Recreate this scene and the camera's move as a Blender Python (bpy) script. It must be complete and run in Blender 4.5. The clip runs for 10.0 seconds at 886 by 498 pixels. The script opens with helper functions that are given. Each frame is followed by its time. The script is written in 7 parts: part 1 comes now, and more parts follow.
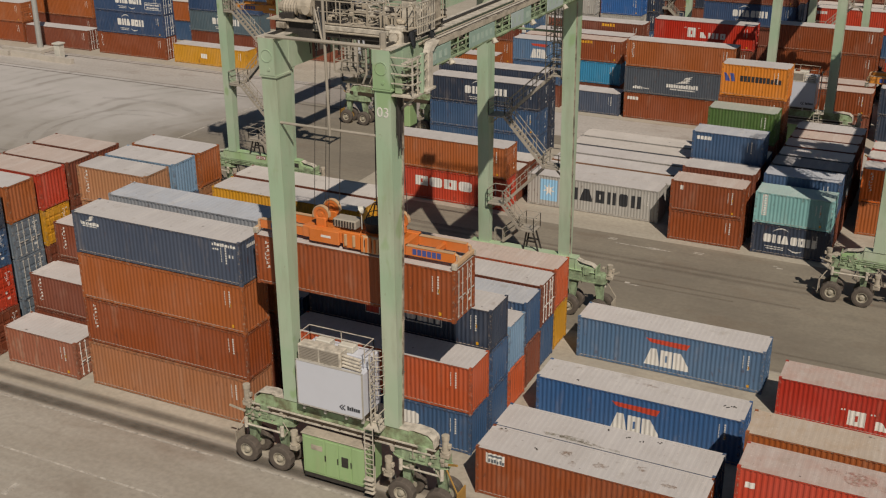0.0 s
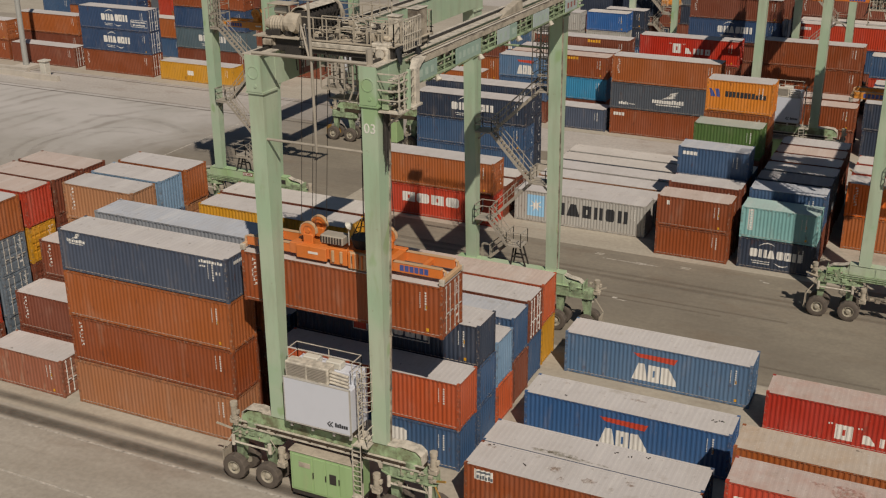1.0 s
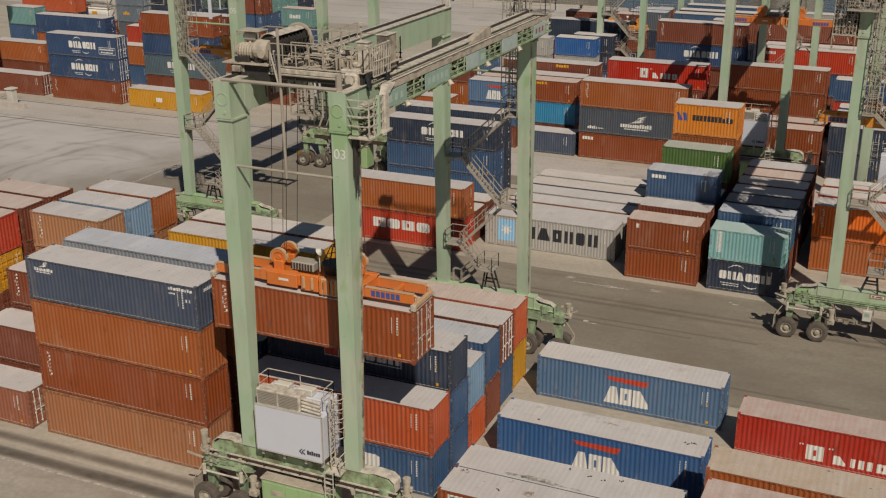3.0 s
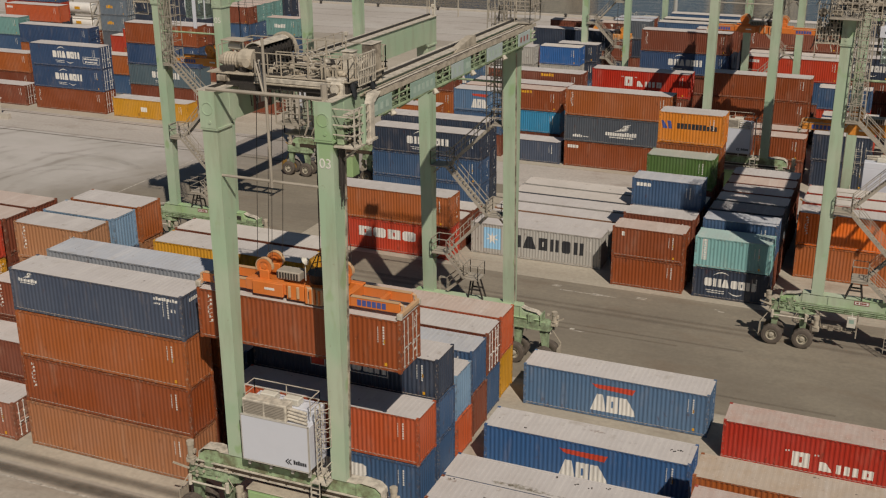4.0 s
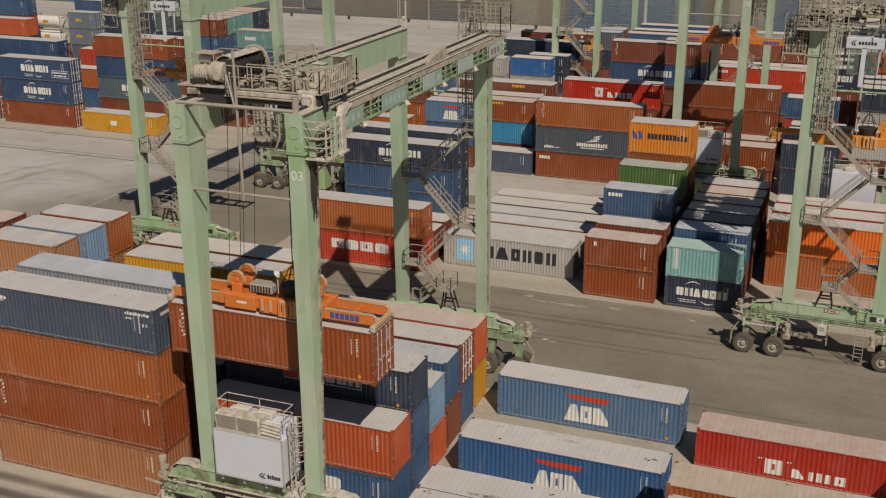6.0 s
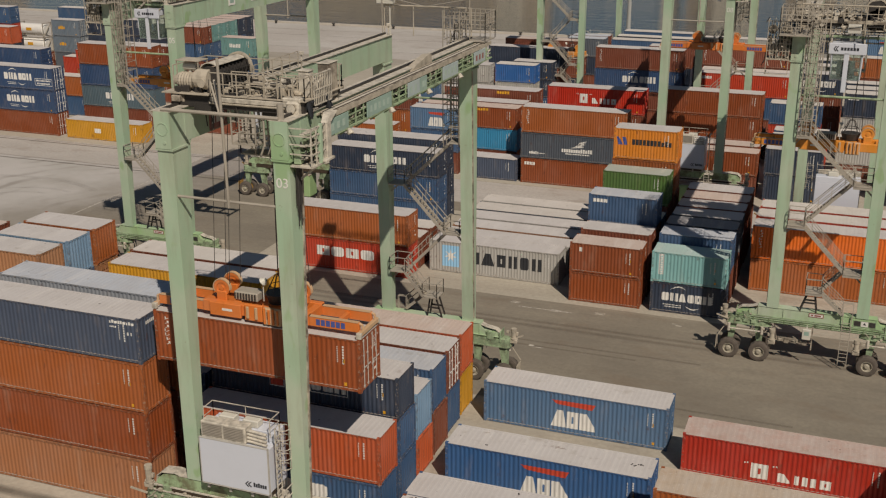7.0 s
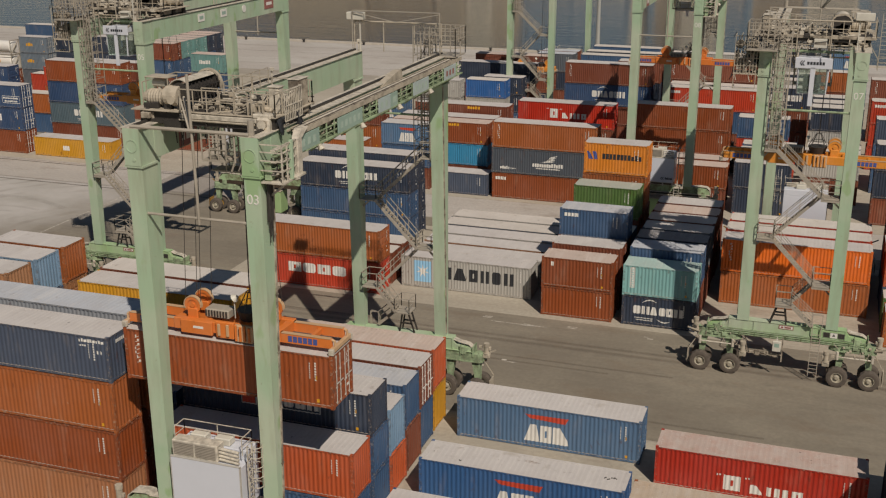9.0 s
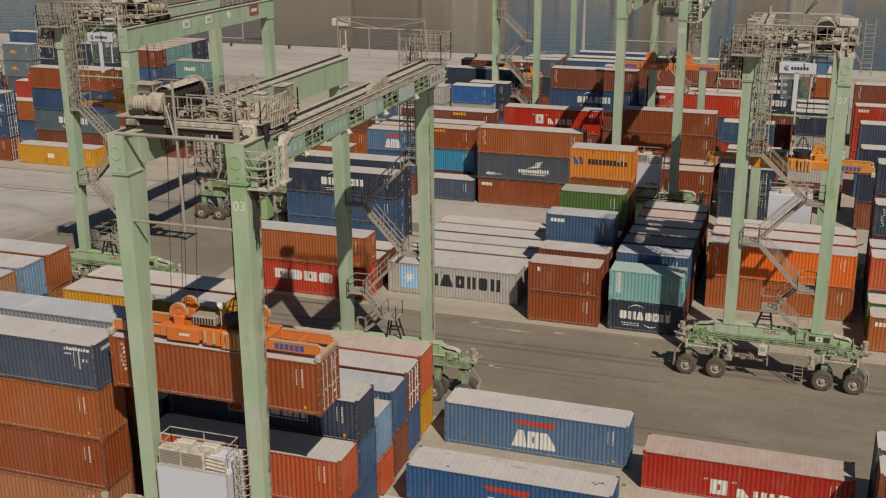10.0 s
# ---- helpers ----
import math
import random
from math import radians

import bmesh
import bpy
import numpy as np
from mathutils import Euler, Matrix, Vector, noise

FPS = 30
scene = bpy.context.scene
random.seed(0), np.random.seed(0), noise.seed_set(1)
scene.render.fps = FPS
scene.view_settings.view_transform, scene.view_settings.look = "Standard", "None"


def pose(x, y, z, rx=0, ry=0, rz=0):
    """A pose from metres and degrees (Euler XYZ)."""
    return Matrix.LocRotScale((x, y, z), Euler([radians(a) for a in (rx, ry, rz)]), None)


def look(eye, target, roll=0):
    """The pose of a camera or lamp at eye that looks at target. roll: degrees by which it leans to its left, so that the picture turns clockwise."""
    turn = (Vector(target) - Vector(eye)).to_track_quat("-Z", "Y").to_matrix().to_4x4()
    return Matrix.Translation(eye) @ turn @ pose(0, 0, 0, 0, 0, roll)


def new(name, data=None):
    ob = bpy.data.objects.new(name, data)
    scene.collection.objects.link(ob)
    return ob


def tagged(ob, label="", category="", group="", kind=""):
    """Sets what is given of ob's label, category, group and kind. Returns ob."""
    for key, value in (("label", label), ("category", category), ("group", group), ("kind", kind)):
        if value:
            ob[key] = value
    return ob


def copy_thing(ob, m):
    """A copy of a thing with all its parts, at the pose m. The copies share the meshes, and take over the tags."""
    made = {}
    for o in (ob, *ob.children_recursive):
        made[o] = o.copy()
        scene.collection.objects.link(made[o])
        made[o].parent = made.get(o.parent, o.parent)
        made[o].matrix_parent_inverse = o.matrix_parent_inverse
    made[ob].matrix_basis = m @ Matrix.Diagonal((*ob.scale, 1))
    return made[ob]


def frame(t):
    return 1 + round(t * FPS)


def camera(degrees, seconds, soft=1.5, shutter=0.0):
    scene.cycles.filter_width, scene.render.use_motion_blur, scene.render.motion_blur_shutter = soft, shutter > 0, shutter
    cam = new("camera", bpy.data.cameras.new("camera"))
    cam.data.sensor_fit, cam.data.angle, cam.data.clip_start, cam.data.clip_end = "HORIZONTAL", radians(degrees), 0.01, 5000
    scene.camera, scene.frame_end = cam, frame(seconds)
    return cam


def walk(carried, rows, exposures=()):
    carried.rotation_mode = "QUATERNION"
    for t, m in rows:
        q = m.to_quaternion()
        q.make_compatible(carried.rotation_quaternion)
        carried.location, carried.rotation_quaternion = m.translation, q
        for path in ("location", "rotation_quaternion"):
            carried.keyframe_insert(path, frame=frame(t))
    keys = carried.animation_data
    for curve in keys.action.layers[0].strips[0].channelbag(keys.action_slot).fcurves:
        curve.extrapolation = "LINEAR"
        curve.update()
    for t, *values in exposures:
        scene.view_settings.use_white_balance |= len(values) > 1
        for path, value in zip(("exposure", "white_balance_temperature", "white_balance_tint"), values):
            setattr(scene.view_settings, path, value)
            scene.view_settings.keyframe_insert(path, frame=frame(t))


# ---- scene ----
cam = camera(43.52, 10.0, soft=1.2)
EYE = (0.0, 0.0, 35.18)
PATH = [(0.0, 25.933, -22.569, 0.244),
        (0.5, 25.570, -22.174, 0.263),
        (1.0, 25.232, -21.752, 0.232),
        (1.5, 24.870, -21.389, 0.237),
        (2.0, 24.501, -21.063, 0.213),
        (2.5, 24.062, -20.749, 0.214),
        (4.0, 22.877, -20.024, 0.186),
        (4.5, 22.498, -19.855, 0.226),
        (5.0, 22.139, -19.703, 0.233),
        (5.5, 21.767, -19.566, 0.191),
        (7.0, 20.598, -19.100, 0.199),
        (7.5, 20.193, -18.876, 0.189),
        (8.0, 19.816, -18.676, 0.187),
        (8.5, 19.425, -18.497, 0.164),
        (9.0, 19.079, -18.321, 0.166),
        (9.5, 18.654, -18.130, 0.226),
        (10.0, 18.331, -18.018, 0.209)]
walk(cam, [(t, pose(*EYE, 90 + pitch, roll, yaw)) for t, yaw, pitch, roll in PATH],
     exposures=[(0.0, 0.0), (10.0, 0.0)])

# ---- world, sun ----
SUN_WAY = Vector((-0.58, 0.72, -1.0)).normalized()
SUN_ELEV = math.asin(-SUN_WAY.z)
world = bpy.data.worlds.new("sky")
scene.world = world
world.use_nodes = True
wn = world.node_tree.nodes
sky = wn.new("ShaderNodeTexSky")
sky.sky_type = "NISHITA"
sky.sun_disc = False
sky.sun_elevation = SUN_ELEV
sky.sun_rotation = math.atan2(-SUN_WAY.x, -SUN_WAY.y)
sky.air_density, sky.dust_density, sky.ozone_density = 1.0, 0.4, 1.0
wn["Background"].inputs["Strength"].default_value = 0.032
world.node_tree.links.new(sky.outputs["Color"], wn["Background"].inputs["Color"])
sun = new("sun", bpy.data.lights.new("sun", "SUN"))
sun.data.energy = 3.75
sun.data.angle = radians(0.53)
sun.data.color = (1.0, 0.905, 0.8)
sun.matrix_world = look((120, -150, 210), Vector((120, -150, 210)) + SUN_WAY)


# ---- materials ----
def srgb(h):
    c = [int(h[i:i + 2], 16) / 255 for i in (0, 2, 4)]
    return tuple(v / 12.92 if v <= 0.04045 else ((v + 0.055) / 1.055) ** 2.4 for v in c) + (1.0,)


class Nodes:
    """A small helper that lays nodes into one material."""

    def __init__(self, name, rough=0.6, metal=0.0):
        self.mat = bpy.data.materials.new(name)
        self.mat.use_nodes = True
        self.t = self.mat.node_tree
        self.bsdf = self.t.nodes["Principled BSDF"]
        self.bsdf.inputs["Roughness"].default_value = rough
        self.bsdf.inputs["Metallic"].default_value = metal
        self.co = self.t.nodes.new("ShaderNodeTexCoord").outputs["Object"]
        self.geo = self.t.nodes.new("ShaderNodeNewGeometry")

    def put(self, a, b):
        self.t.links.new(a, b)

    def place(self, scale, world_space=False):
        n = self.t.nodes.new("ShaderNodeMapping")
        n.inputs["Scale"].default_value = scale
        self.put(self.geo.outputs["Position"] if world_space else self.co, n.inputs["Vector"])
        return n.outputs["Vector"]

    def noise(self, scale, detail=4.0, stretch=(1, 1, 1), world_space=True, rough=0.6):
        n = self.t.nodes.new("ShaderNodeTexNoise")
        n.inputs["Scale"].default_value = scale
        n.inputs["Detail"].default_value = detail
        n.inputs["Roughness"].default_value = rough
        self.put(self.place(stretch, world_space), n.inputs["Vector"])
        return n.outputs["Fac"]

    def ramp(self, fac, lo, hi, a=0.0, b=1.0):
        n = self.t.nodes.new("ShaderNodeMapRange")
        n.inputs["From Min"].default_value, n.inputs["From Max"].default_value = lo, hi
        n.inputs["To Min"].default_value, n.inputs["To Max"].default_value = a, b
        self.put(fac, n.inputs["Value"])
        return n.outputs["Result"]

    def mix(self, fac, a, b, how="MIX"):
        n = self.t.nodes.new("ShaderNodeMix")
        n.data_type, n.blend_type = "RGBA", how
        for sock, v in ((n.inputs["Factor"], fac), (n.inputs["A"], a), (n.inputs["B"], b)):
            if isinstance(v, (int, float, tuple)):
                sock.default_value = v
            else:
                self.put(v, sock)
        return n.outputs["Result"]

    def times(self, a, b):
        n = self.t.nodes.new("ShaderNodeMath")
        n.operation = "MULTIPLY"
        for sock, v in zip(n.inputs, (a, b)):
            if isinstance(v, (int, float)):
                sock.default_value = v
            else:
                self.put(v, sock)
        return n.outputs["Value"]

    def random(self):
        return self.t.nodes.new("ShaderNodeObjectInfo").outputs["Random"]

    def colour(self, c):
        if isinstance(c, tuple):
            self.bsdf.inputs["Base Color"].default_value = c
        else:
            self.put(c, self.bsdf.inputs["Base Color"])
        return self

    def bump(self, fac, strength=0.2, distance=0.02):
        n = self.t.nodes.new("ShaderNodeBump")
        n.inputs["Strength"].default_value, n.inputs["Distance"].default_value = strength, distance
        self.put(fac, n.inputs["Height"])
        self.put(n.outputs["Normal"], self.bsdf.inputs["Normal"])
        return self


def painted_steel(name, hexa, dust=0.2, rust=0.5, rough=0.55, vary=0.22):
    """Paint on steel: slow fading, dust, run-off streaks, scuffs and rust spots."""
    n = Nodes(name, rough)
    base = srgb(hexa)
    dark = tuple(v * 0.74 for v in base[:3]) + (1.0,)
    grey = sum(base[:3]) / 3
    faded = tuple(0.84 * v + 0.16 * (grey * 0.5 + 0.16) for v in base[:3]) + (1.0,)
    col = n.mix(n.ramp(n.random(), 0, 1, 0.5 - vary * 2, 0.5 + vary * 2), dark, base)
    col = n.mix(n.ramp(n.noise(0.35, 4), 0.4, 0.7, 0, 0.6), col, faded)
    col = n.mix(n.ramp(n.noise(2.2, 4, (1, 1, 0.08)), 0.5, 0.72, 0, 0.45), col, dark)
    col = n.mix(n.ramp(n.noise(1.3, 6, (1, 1, 0.3)), 0.56, 0.78, 0, dust), col, srgb("b09c86"))
    col = n.mix(n.ramp(n.noise(2.6, 7, (1, 1, 0.45)), 0.62, 0.7, 0, rust), col, srgb("4e2a1c"))
    col = n.mix(n.ramp(n.noise(6.0, 3, (1, 1, 1.6)), 0.72, 0.76, 0, 0.55), col, srgb("b8a893"))
    n.colour(col)
    n.bump(n.noise(7, 4), 0.15, 0.015)
    return n.mat


def edge_steel(name, hexa):
    """The bruised frame of a container: paint worn down to rust and dirt."""
    n = Nodes(name, 0.75)
    base = srgb(hexa)
    low = tuple(v * 0.45 for v in base[:3]) + (1.0,)
    col = n.mix(n.ramp(n.noise(2.5, 5), 0.35, 0.65, 0, 0.6), base, low)
    col = n.mix(n.ramp(n.noise(5.0, 6), 0.46, 0.66, 0, 0.42), col, srgb("4c3a30"))
    col = n.mix(n.ramp(n.noise(7.0, 4), 0.54, 0.66, 0, 0.45), col, srgb("a89a88"))
    n.colour(col)
    n.bump(n.noise(11, 3), 0.2, 0.015)
    return n.mat


def roof_steel(name, hexa, bare=None):
    """Bleached, dusty container roof: soft stains, a few rust marks; bare: paint that shows through the dust along the folds."""
    n = Nodes(name, 0.8)
    col = n.mix(n.ramp(n.random(), 0, 1, 0, 0.3), srgb(hexa), srgb("a8a19a"))
    col = n.mix(n.ramp(n.noise(0.5, 5), 0.42, 0.72, 0, 0.28), col, srgb("9c938a"))
    col = n.mix(n.ramp(n.noise(1.5, 5, (1, 0.15, 1)), 0.5, 0.75, 0, 0.35), col, srgb("d2ccc4"))
    if bare:
        col = n.mix(n.ramp(n.noise(1.1, 6), 0.46, 0.7, 0, 0.3), col, srgb(bare))
    col = n.mix(n.ramp(n.noise(0.8, 8), 0.6, 0.74, 0, 0.34), col, srgb("84765f"))
    col = n.mix(n.ramp(n.noise(2.0, 7), 0.64, 0.72, 0, 0.32), col, srgb("705c4a"))
    col = n.mix(n.ramp(n.noise(2.4, 1), 0.765, 0.79, 0, 0.65), col, srgb("453d36"))
    col = n.mix(n.ramp(n.noise(9.0, 3), 0.62, 0.7, 0, 0.4), col, srgb("dcd6ce"))
    col = n.mix(n.ramp(n.noise(5.5, 2, (1.6, 0.5, 1)), 0.7, 0.76, 0, 0.5), col, srgb("7a6a5a"))
    n.colour(col)
    n.bump(n.noise(4, 3), 0.1, 0.02)
    return n.mat


PAINTS = {
    "orange": "a65a26", "peach": "a26a44", "vermil": "b6532a", "brown": "7d4129", "redbrown": "8c441a", "rust": "95501f", "russet": "94481b", "tan": "a67651", "dustyred": "965a40",
    "navy": "2d3748", "dullblue": "475163", "blue": "3a5677", "fadedblue": "54718f", "lightblue": "7f9db6",
    "strongblue": "38608f", "red": "b83a1c", "deepred": "b2270c", "yellow": "d0951a", "grey": "8e9195", "steelgrey": "5b6168",
    "silver": "b0aca3", "teal": "88b9b5", "green": "4d6a30", "bright": "e06a0e", "gold": "d5801f",
    "cyan": "3187ae", "indigo": "2f4769", "slate": "55676f", "signal": "2f62a0", "doorgrey": "6e7a84", "charcoal": "4c525a", "orangered": "c25a30", "seagreen": "6d9690",
}
PAINT = {k: painted_steel("paint_" + k, v, 0.75 if k == "dustyred" else 0.2) for k, v in PAINTS.items()}
FRAME = {k: edge_steel("frame_" + k, v) for k, v in PAINTS.items()}
ROOF = {"dust": roof_steel("roof_dust", "beb8b3"), "pink": roof_steel("roof_pink", "bea99b"),
        "white": roof_steel("roof_white", "c7bfb5"), "blue": roof_steel("roof_blue", "b0b4ba"),
        "dark": roof_steel("roof_dark", "6f7076"), "green": roof_steel("roof_green", "9aa596"), "teal": roof_steel("roof_teal", "9fbcb4"),
        "rosy": roof_steel("roof_rosy", "b59f93", "a8705c"), "sandy": roof_steel("roof_sandy", "b7a48e", "a5845f")}


def plain(name, hexa, rough=0.6, metal=0.0, grime=0.3, scale=1.2, deep=0.5):
    n = Nodes(name, rough, metal)
    base = srgb(hexa)
    low = tuple(v * deep for v in base[:3]) + (1.0,)
    col = n.mix(n.ramp(n.noise(scale, 5), 0.42, 0.75, 0, grime), base, low)
    col = n.mix(n.ramp(n.noise(scale * 6, 4), 0.55, 0.8, 0, grime * 0.6), col, srgb("8a7f70"))
    n.colour(col)
    return n.mat


def greasy(name, hexa, oil, much=0.8):
    """Machine steel under dust, with oily dark patches and rust."""
    n = Nodes(name, 0.7)
    col = n.mix(n.ramp(n.noise(1.6, 6), 0.4, 0.62, 0, much), srgb(hexa), srgb(oil))
    col = n.mix(n.ramp(n.noise(4.5, 5), 0.56, 0.68, 0, 0.6), col, srgb("4c3d30"))
    col = n.mix(n.ramp(n.noise(9.0, 3), 0.6, 0.72, 0, 0.5), col, srgb("bdb19d"))
    n.colour(col)
    n.bump(n.noise(8, 4), 0.3, 0.03)
    return n.mat


def crane_paint(name, hexa, patch):
    """Pale sun-bleached crane paint with touched-up patches, run-off dirt and a little rust."""
    n = Nodes(name, 0.5)
    base = srgb(hexa)
    col = n.mix(n.ramp(n.noise(0.22, 3), 0.4, 0.65), base, srgb("aeb8a0"))
    col = n.mix(n.ramp(n.noise(0.55, 2, (1, 1, 0.6)), 0.63, 0.67, 0, 0.6), col, srgb(patch))
    col = n.mix(n.ramp(n.noise(1.5, 5, (1, 1, 0.15)), 0.48, 0.75, 0, 0.5), col, srgb("8a8770"))
    col = n.mix(n.ramp(n.noise(3.5, 6), 0.68, 0.76, 0, 0.4), col, srgb("6b4a34"))
    n.colour(col)
    n.bump(n.noise(6, 3), 0.05, 0.01)
    return n.mat


M_GREEN = crane_paint("crane_green", "9eb496", "86a56c")
M_GREEN2 = painted_steel("machine_green", "9cb980", 0.3, 0.3, 0.5, 0.06)
M_SILL = crane_paint("sill_green", "98b383", "86a56c")
M_OILY = greasy("oily_green", "97ad84", "5a4a33", 0.75)
M_TROUGH = plain("oily_rust", "3f3326", 0.6, 0.0, 0.5, 2.0)
M_RAIL = plain("worn_rail", "968f85", 0.6, 0.0, 0.4, 0.6)
M_GRILLE = plain("grey_grille", "857d70", 0.7, 0.0, 0.4, 2.0)
M_GREENDEEP = greasy("deep_green", "6c7f57", "3c3f31", 0.7)
M_GREENLOW = greasy("grimy_green", "98ab86", "5f6650", 0.7)
M_GREASY = greasy("greasy_steel", "a89d8b", "463c32", 0.8)
M_DUSTY = plain("dusty_steel", "b0a592", 0.75, 0.0, 0.75, 1.8, 0.35)
M_STEEL = plain("galvanised_steel", "a69d8e", 0.6, 0.1, 0.5)
M_DARK = plain("dark_steel", "3b3733", 0.6, 0.2, 0.4)
M_BLACK = plain("black_rubber", "5a5148", 0.9, 0.0, 0.6, 3.0)
M_RIM = plain("rim_paint", "a49c8a", 0.6, 0.0, 0.4, 3.0)
M_YRIM = plain("worn_yellow", "a8803c", 0.6, 0.0, 0.6, 3.0)
M_BARS = plain("galvanised_bar", "b8b3a9", 0.5, 0.1, 0.35, 3.0)
M_WHITE = plain("white_paint", "c6c8ce", 0.4, 0.0, 0.06)
M_MARK = plain("white_marking", "d8d4cb", 0.6, 0.0, 0.25)
M_YMARK = plain("yellow_marking", "d59a20", 0.6, 0.0, 0.25)
M_SPREAD = painted_steel("spreader_orange", "d9782f", 0.2, 0.2, 0.5, 0.05)
M_SPREADY = painted_steel("spreader_amber", "df8e2c", 0.2, 0.2, 0.5, 0.05)
M_ENDS = painted_steel("spreader_ends", "c6a27a", 0.6, 0.5, 0.6, 0.05)
M_BLUEMARK = plain("blue_marking", "44538f", 0.5, 0.0, 0.2)
M_REDMARK = plain("red_marking", "bf4630", 0.5, 0.0, 0.2)
M_BLACKMARK = plain("black_marking", "2b2d31", 0.5, 0.0, 0.15)
M_SKYMARK = plain("sky_marking", "90bedb", 0.5, 0.0, 0.15)
M_ROPE = plain("wire_rope", "3a3632", 0.6, 0.3, 0.2)
M_SIGN = plain("sign_panel", "90a799", 0.35, 0.0, 0.35)
M_SIGNPALE = plain("pale_sign_panel", "a8b5b1", 0.35, 0.0, 0.3)
M_REDPLATE = plain("dull_red_plate", "8f5a52", 0.5, 0.0, 0.3)
M_SIGNMARK = plain("sign_mark", "a9bbac", 0.4, 0.0, 0.5, 2.5)
M_TANK = plain("tank_white", "d9d5cc", 0.35, 0.0, 0.2)
M_LAMP = plain("lamp_housing", "c6c1b3", 0.5, 0.0, 0.3)
M_PALE = plain("pale_dusty_steel", "c4bbaa", 0.75, 0.0, 0.85, 2.8, 0.32)
M_LEDGE = plain("lit_ledge", "a2968a", 0.85, 0.0, 0.7, 1.4, 0.4)
M_CONC = plain("concrete", "b7aea0", 0.9, 0.0, 0.4, 0.8)
M_POLE = plain("grey_pole", "a7a69f", 0.5, 0.2, 0.2)
glass = Nodes("dark_glass", 0.08)
glass.colour((0.05, 0.065, 0.06, 1))
M_GLASS = glass.mat
pane = Nodes("cabin_pane", 0.03)
pane.colour((0.62, 0.72, 0.64, 1))
pane.bsdf.inputs["Transmission Weight"].default_value = 0.9
pane.bsdf.inputs["IOR"].default_value = 1.1
M_PANE = pane.mat


def asphalt(name, a, b, c, west=None):
    """Worn asphalt: patches, wheel-dust streaks along the lanes, fine grit."""
    n = Nodes(name, 0.9)
    col = n.mix(n.ramp(n.noise(0.045, 5), 0.35, 0.68), srgb(a), srgb(b))
    col = n.mix(n.ramp(n.noise(0.5, 5, (0.07, 1, 1)), 0.45, 0.75, 0, 0.5), col, srgb(c))
    col = n.mix(n.ramp(n.noise(0.22, 6, (0.5, 1, 1)), 0.55, 0.72, 0, 0.4), col, srgb(b))
    col = n.mix(n.ramp(n.noise(0.6, 7), 0.5, 0.7, 0, 0.4), col, srgb(b))
    col = n.mix(n.ramp(n.noise(0.9, 7, (0.4, 1, 1)), 0.56, 0.7, 0, 0.4), col, srgb(c))
    col = n.mix(n.ramp(n.noise(3.0, 6), 0.35, 0.7, 0, 0.25), col, srgb("4c4742"))
    col = n.mix(n.ramp(n.noise(0.13, 5, (0.6, 1, 1)), 0.48, 0.7, 0, 0.5), col, srgb(c))
    col = n.mix(n.ramp(n.noise(0.34, 6, (0.5, 1, 1)), 0.55, 0.7, 0, 0.35), col, srgb("6e5c4a"))
    if west:
        # the paving changes to paler concrete at the west end of the lane
        sep = n.t.nodes.new("ShaderNodeSeparateXYZ")
        n.put(n.geo.outputs["Position"], sep.inputs["Vector"])
        add = n.t.nodes.new("ShaderNodeMath")
        add.operation = "MULTIPLY_ADD"
        n.put(n.noise(0.07, 5), add.inputs[0])
        add.inputs[1].default_value = 34.0
        n.put(sep.outputs["X"], add.inputs[2])
        pale = n.mix(n.ramp(n.noise(0.16, 6, (0.6, 1, 1)), 0.4, 0.7), srgb(west[0]), srgb(west[1]))
        arc = n.t.nodes.new("ShaderNodeTexWave")
        arc.wave_type, arc.rings_direction = "RINGS", "Z"
        arc.inputs["Scale"].default_value, arc.inputs["Distortion"].default_value, arc.inputs["Detail"].default_value = 0.11, 5.0, 3.0
        shift = n.t.nodes.new("ShaderNodeMapping")
        shift.inputs["Location"].default_value = (74, -94, 0)
        n.put(n.geo.outputs["Position"], shift.inputs["Vector"])
        n.put(shift.outputs["Vector"], arc.inputs["Vector"])
        swirl = n.times(n.ramp(arc.outputs["Fac"], 0.55, 0.95), n.ramp(n.noise(0.09, 4), 0.45, 0.62, 0, 0.6))
        pale = n.mix(swirl, pale, srgb("7e766c"))
        north = n.t.nodes.new("ShaderNodeMath")
        north.operation = "MULTIPLY_ADD"
        n.put(n.noise(0.06, 5), north.inputs[0])
        north.inputs[1].default_value = 30.0
        n.put(sep.outputs["Y"], north.inputs[2])
        spread = n.times(n.ramp(add.outputs["Value"], -70, -52, 1, 0), n.ramp(north.outputs["Value"], 88, 112, 0.25, 1))
        col = n.mix(spread, col, pale)
    n.colour(col)
    n.bump(n.noise(14, 4), 0.25, 0.02)
    return n.mat


M_YARD = asphalt("yard_asphalt", "9c9386", "a9a193", "8b8273")
M_LANE = asphalt("lane_asphalt", "7b7263", "8e8574", "6a6256", ("b2aca5", "a5a098"))
M_CROSS = asphalt("cross_asphalt", "958d83", "9f978d", "878077")
M_PAD = asphalt("pad_concrete", "b2a998", "a59c8b", "9a9080")
M_EDGE = asphalt("quay_edge", "bcb6ad", "b0a99f", "a49c92")
M_QUAY = asphalt("quay_concrete", "b8b1a8", "ada59b", "9f978d")
faint = Nodes("faded_line_paint", 0.8)
faint.colour(srgb("c4bcae"))
faint.put(faint.ramp(faint.noise(2.2, 6), 0.32, 0.62, 0.25, 0.9), faint.bsdf.inputs["Alpha"])
M_FAINT = faint.mat


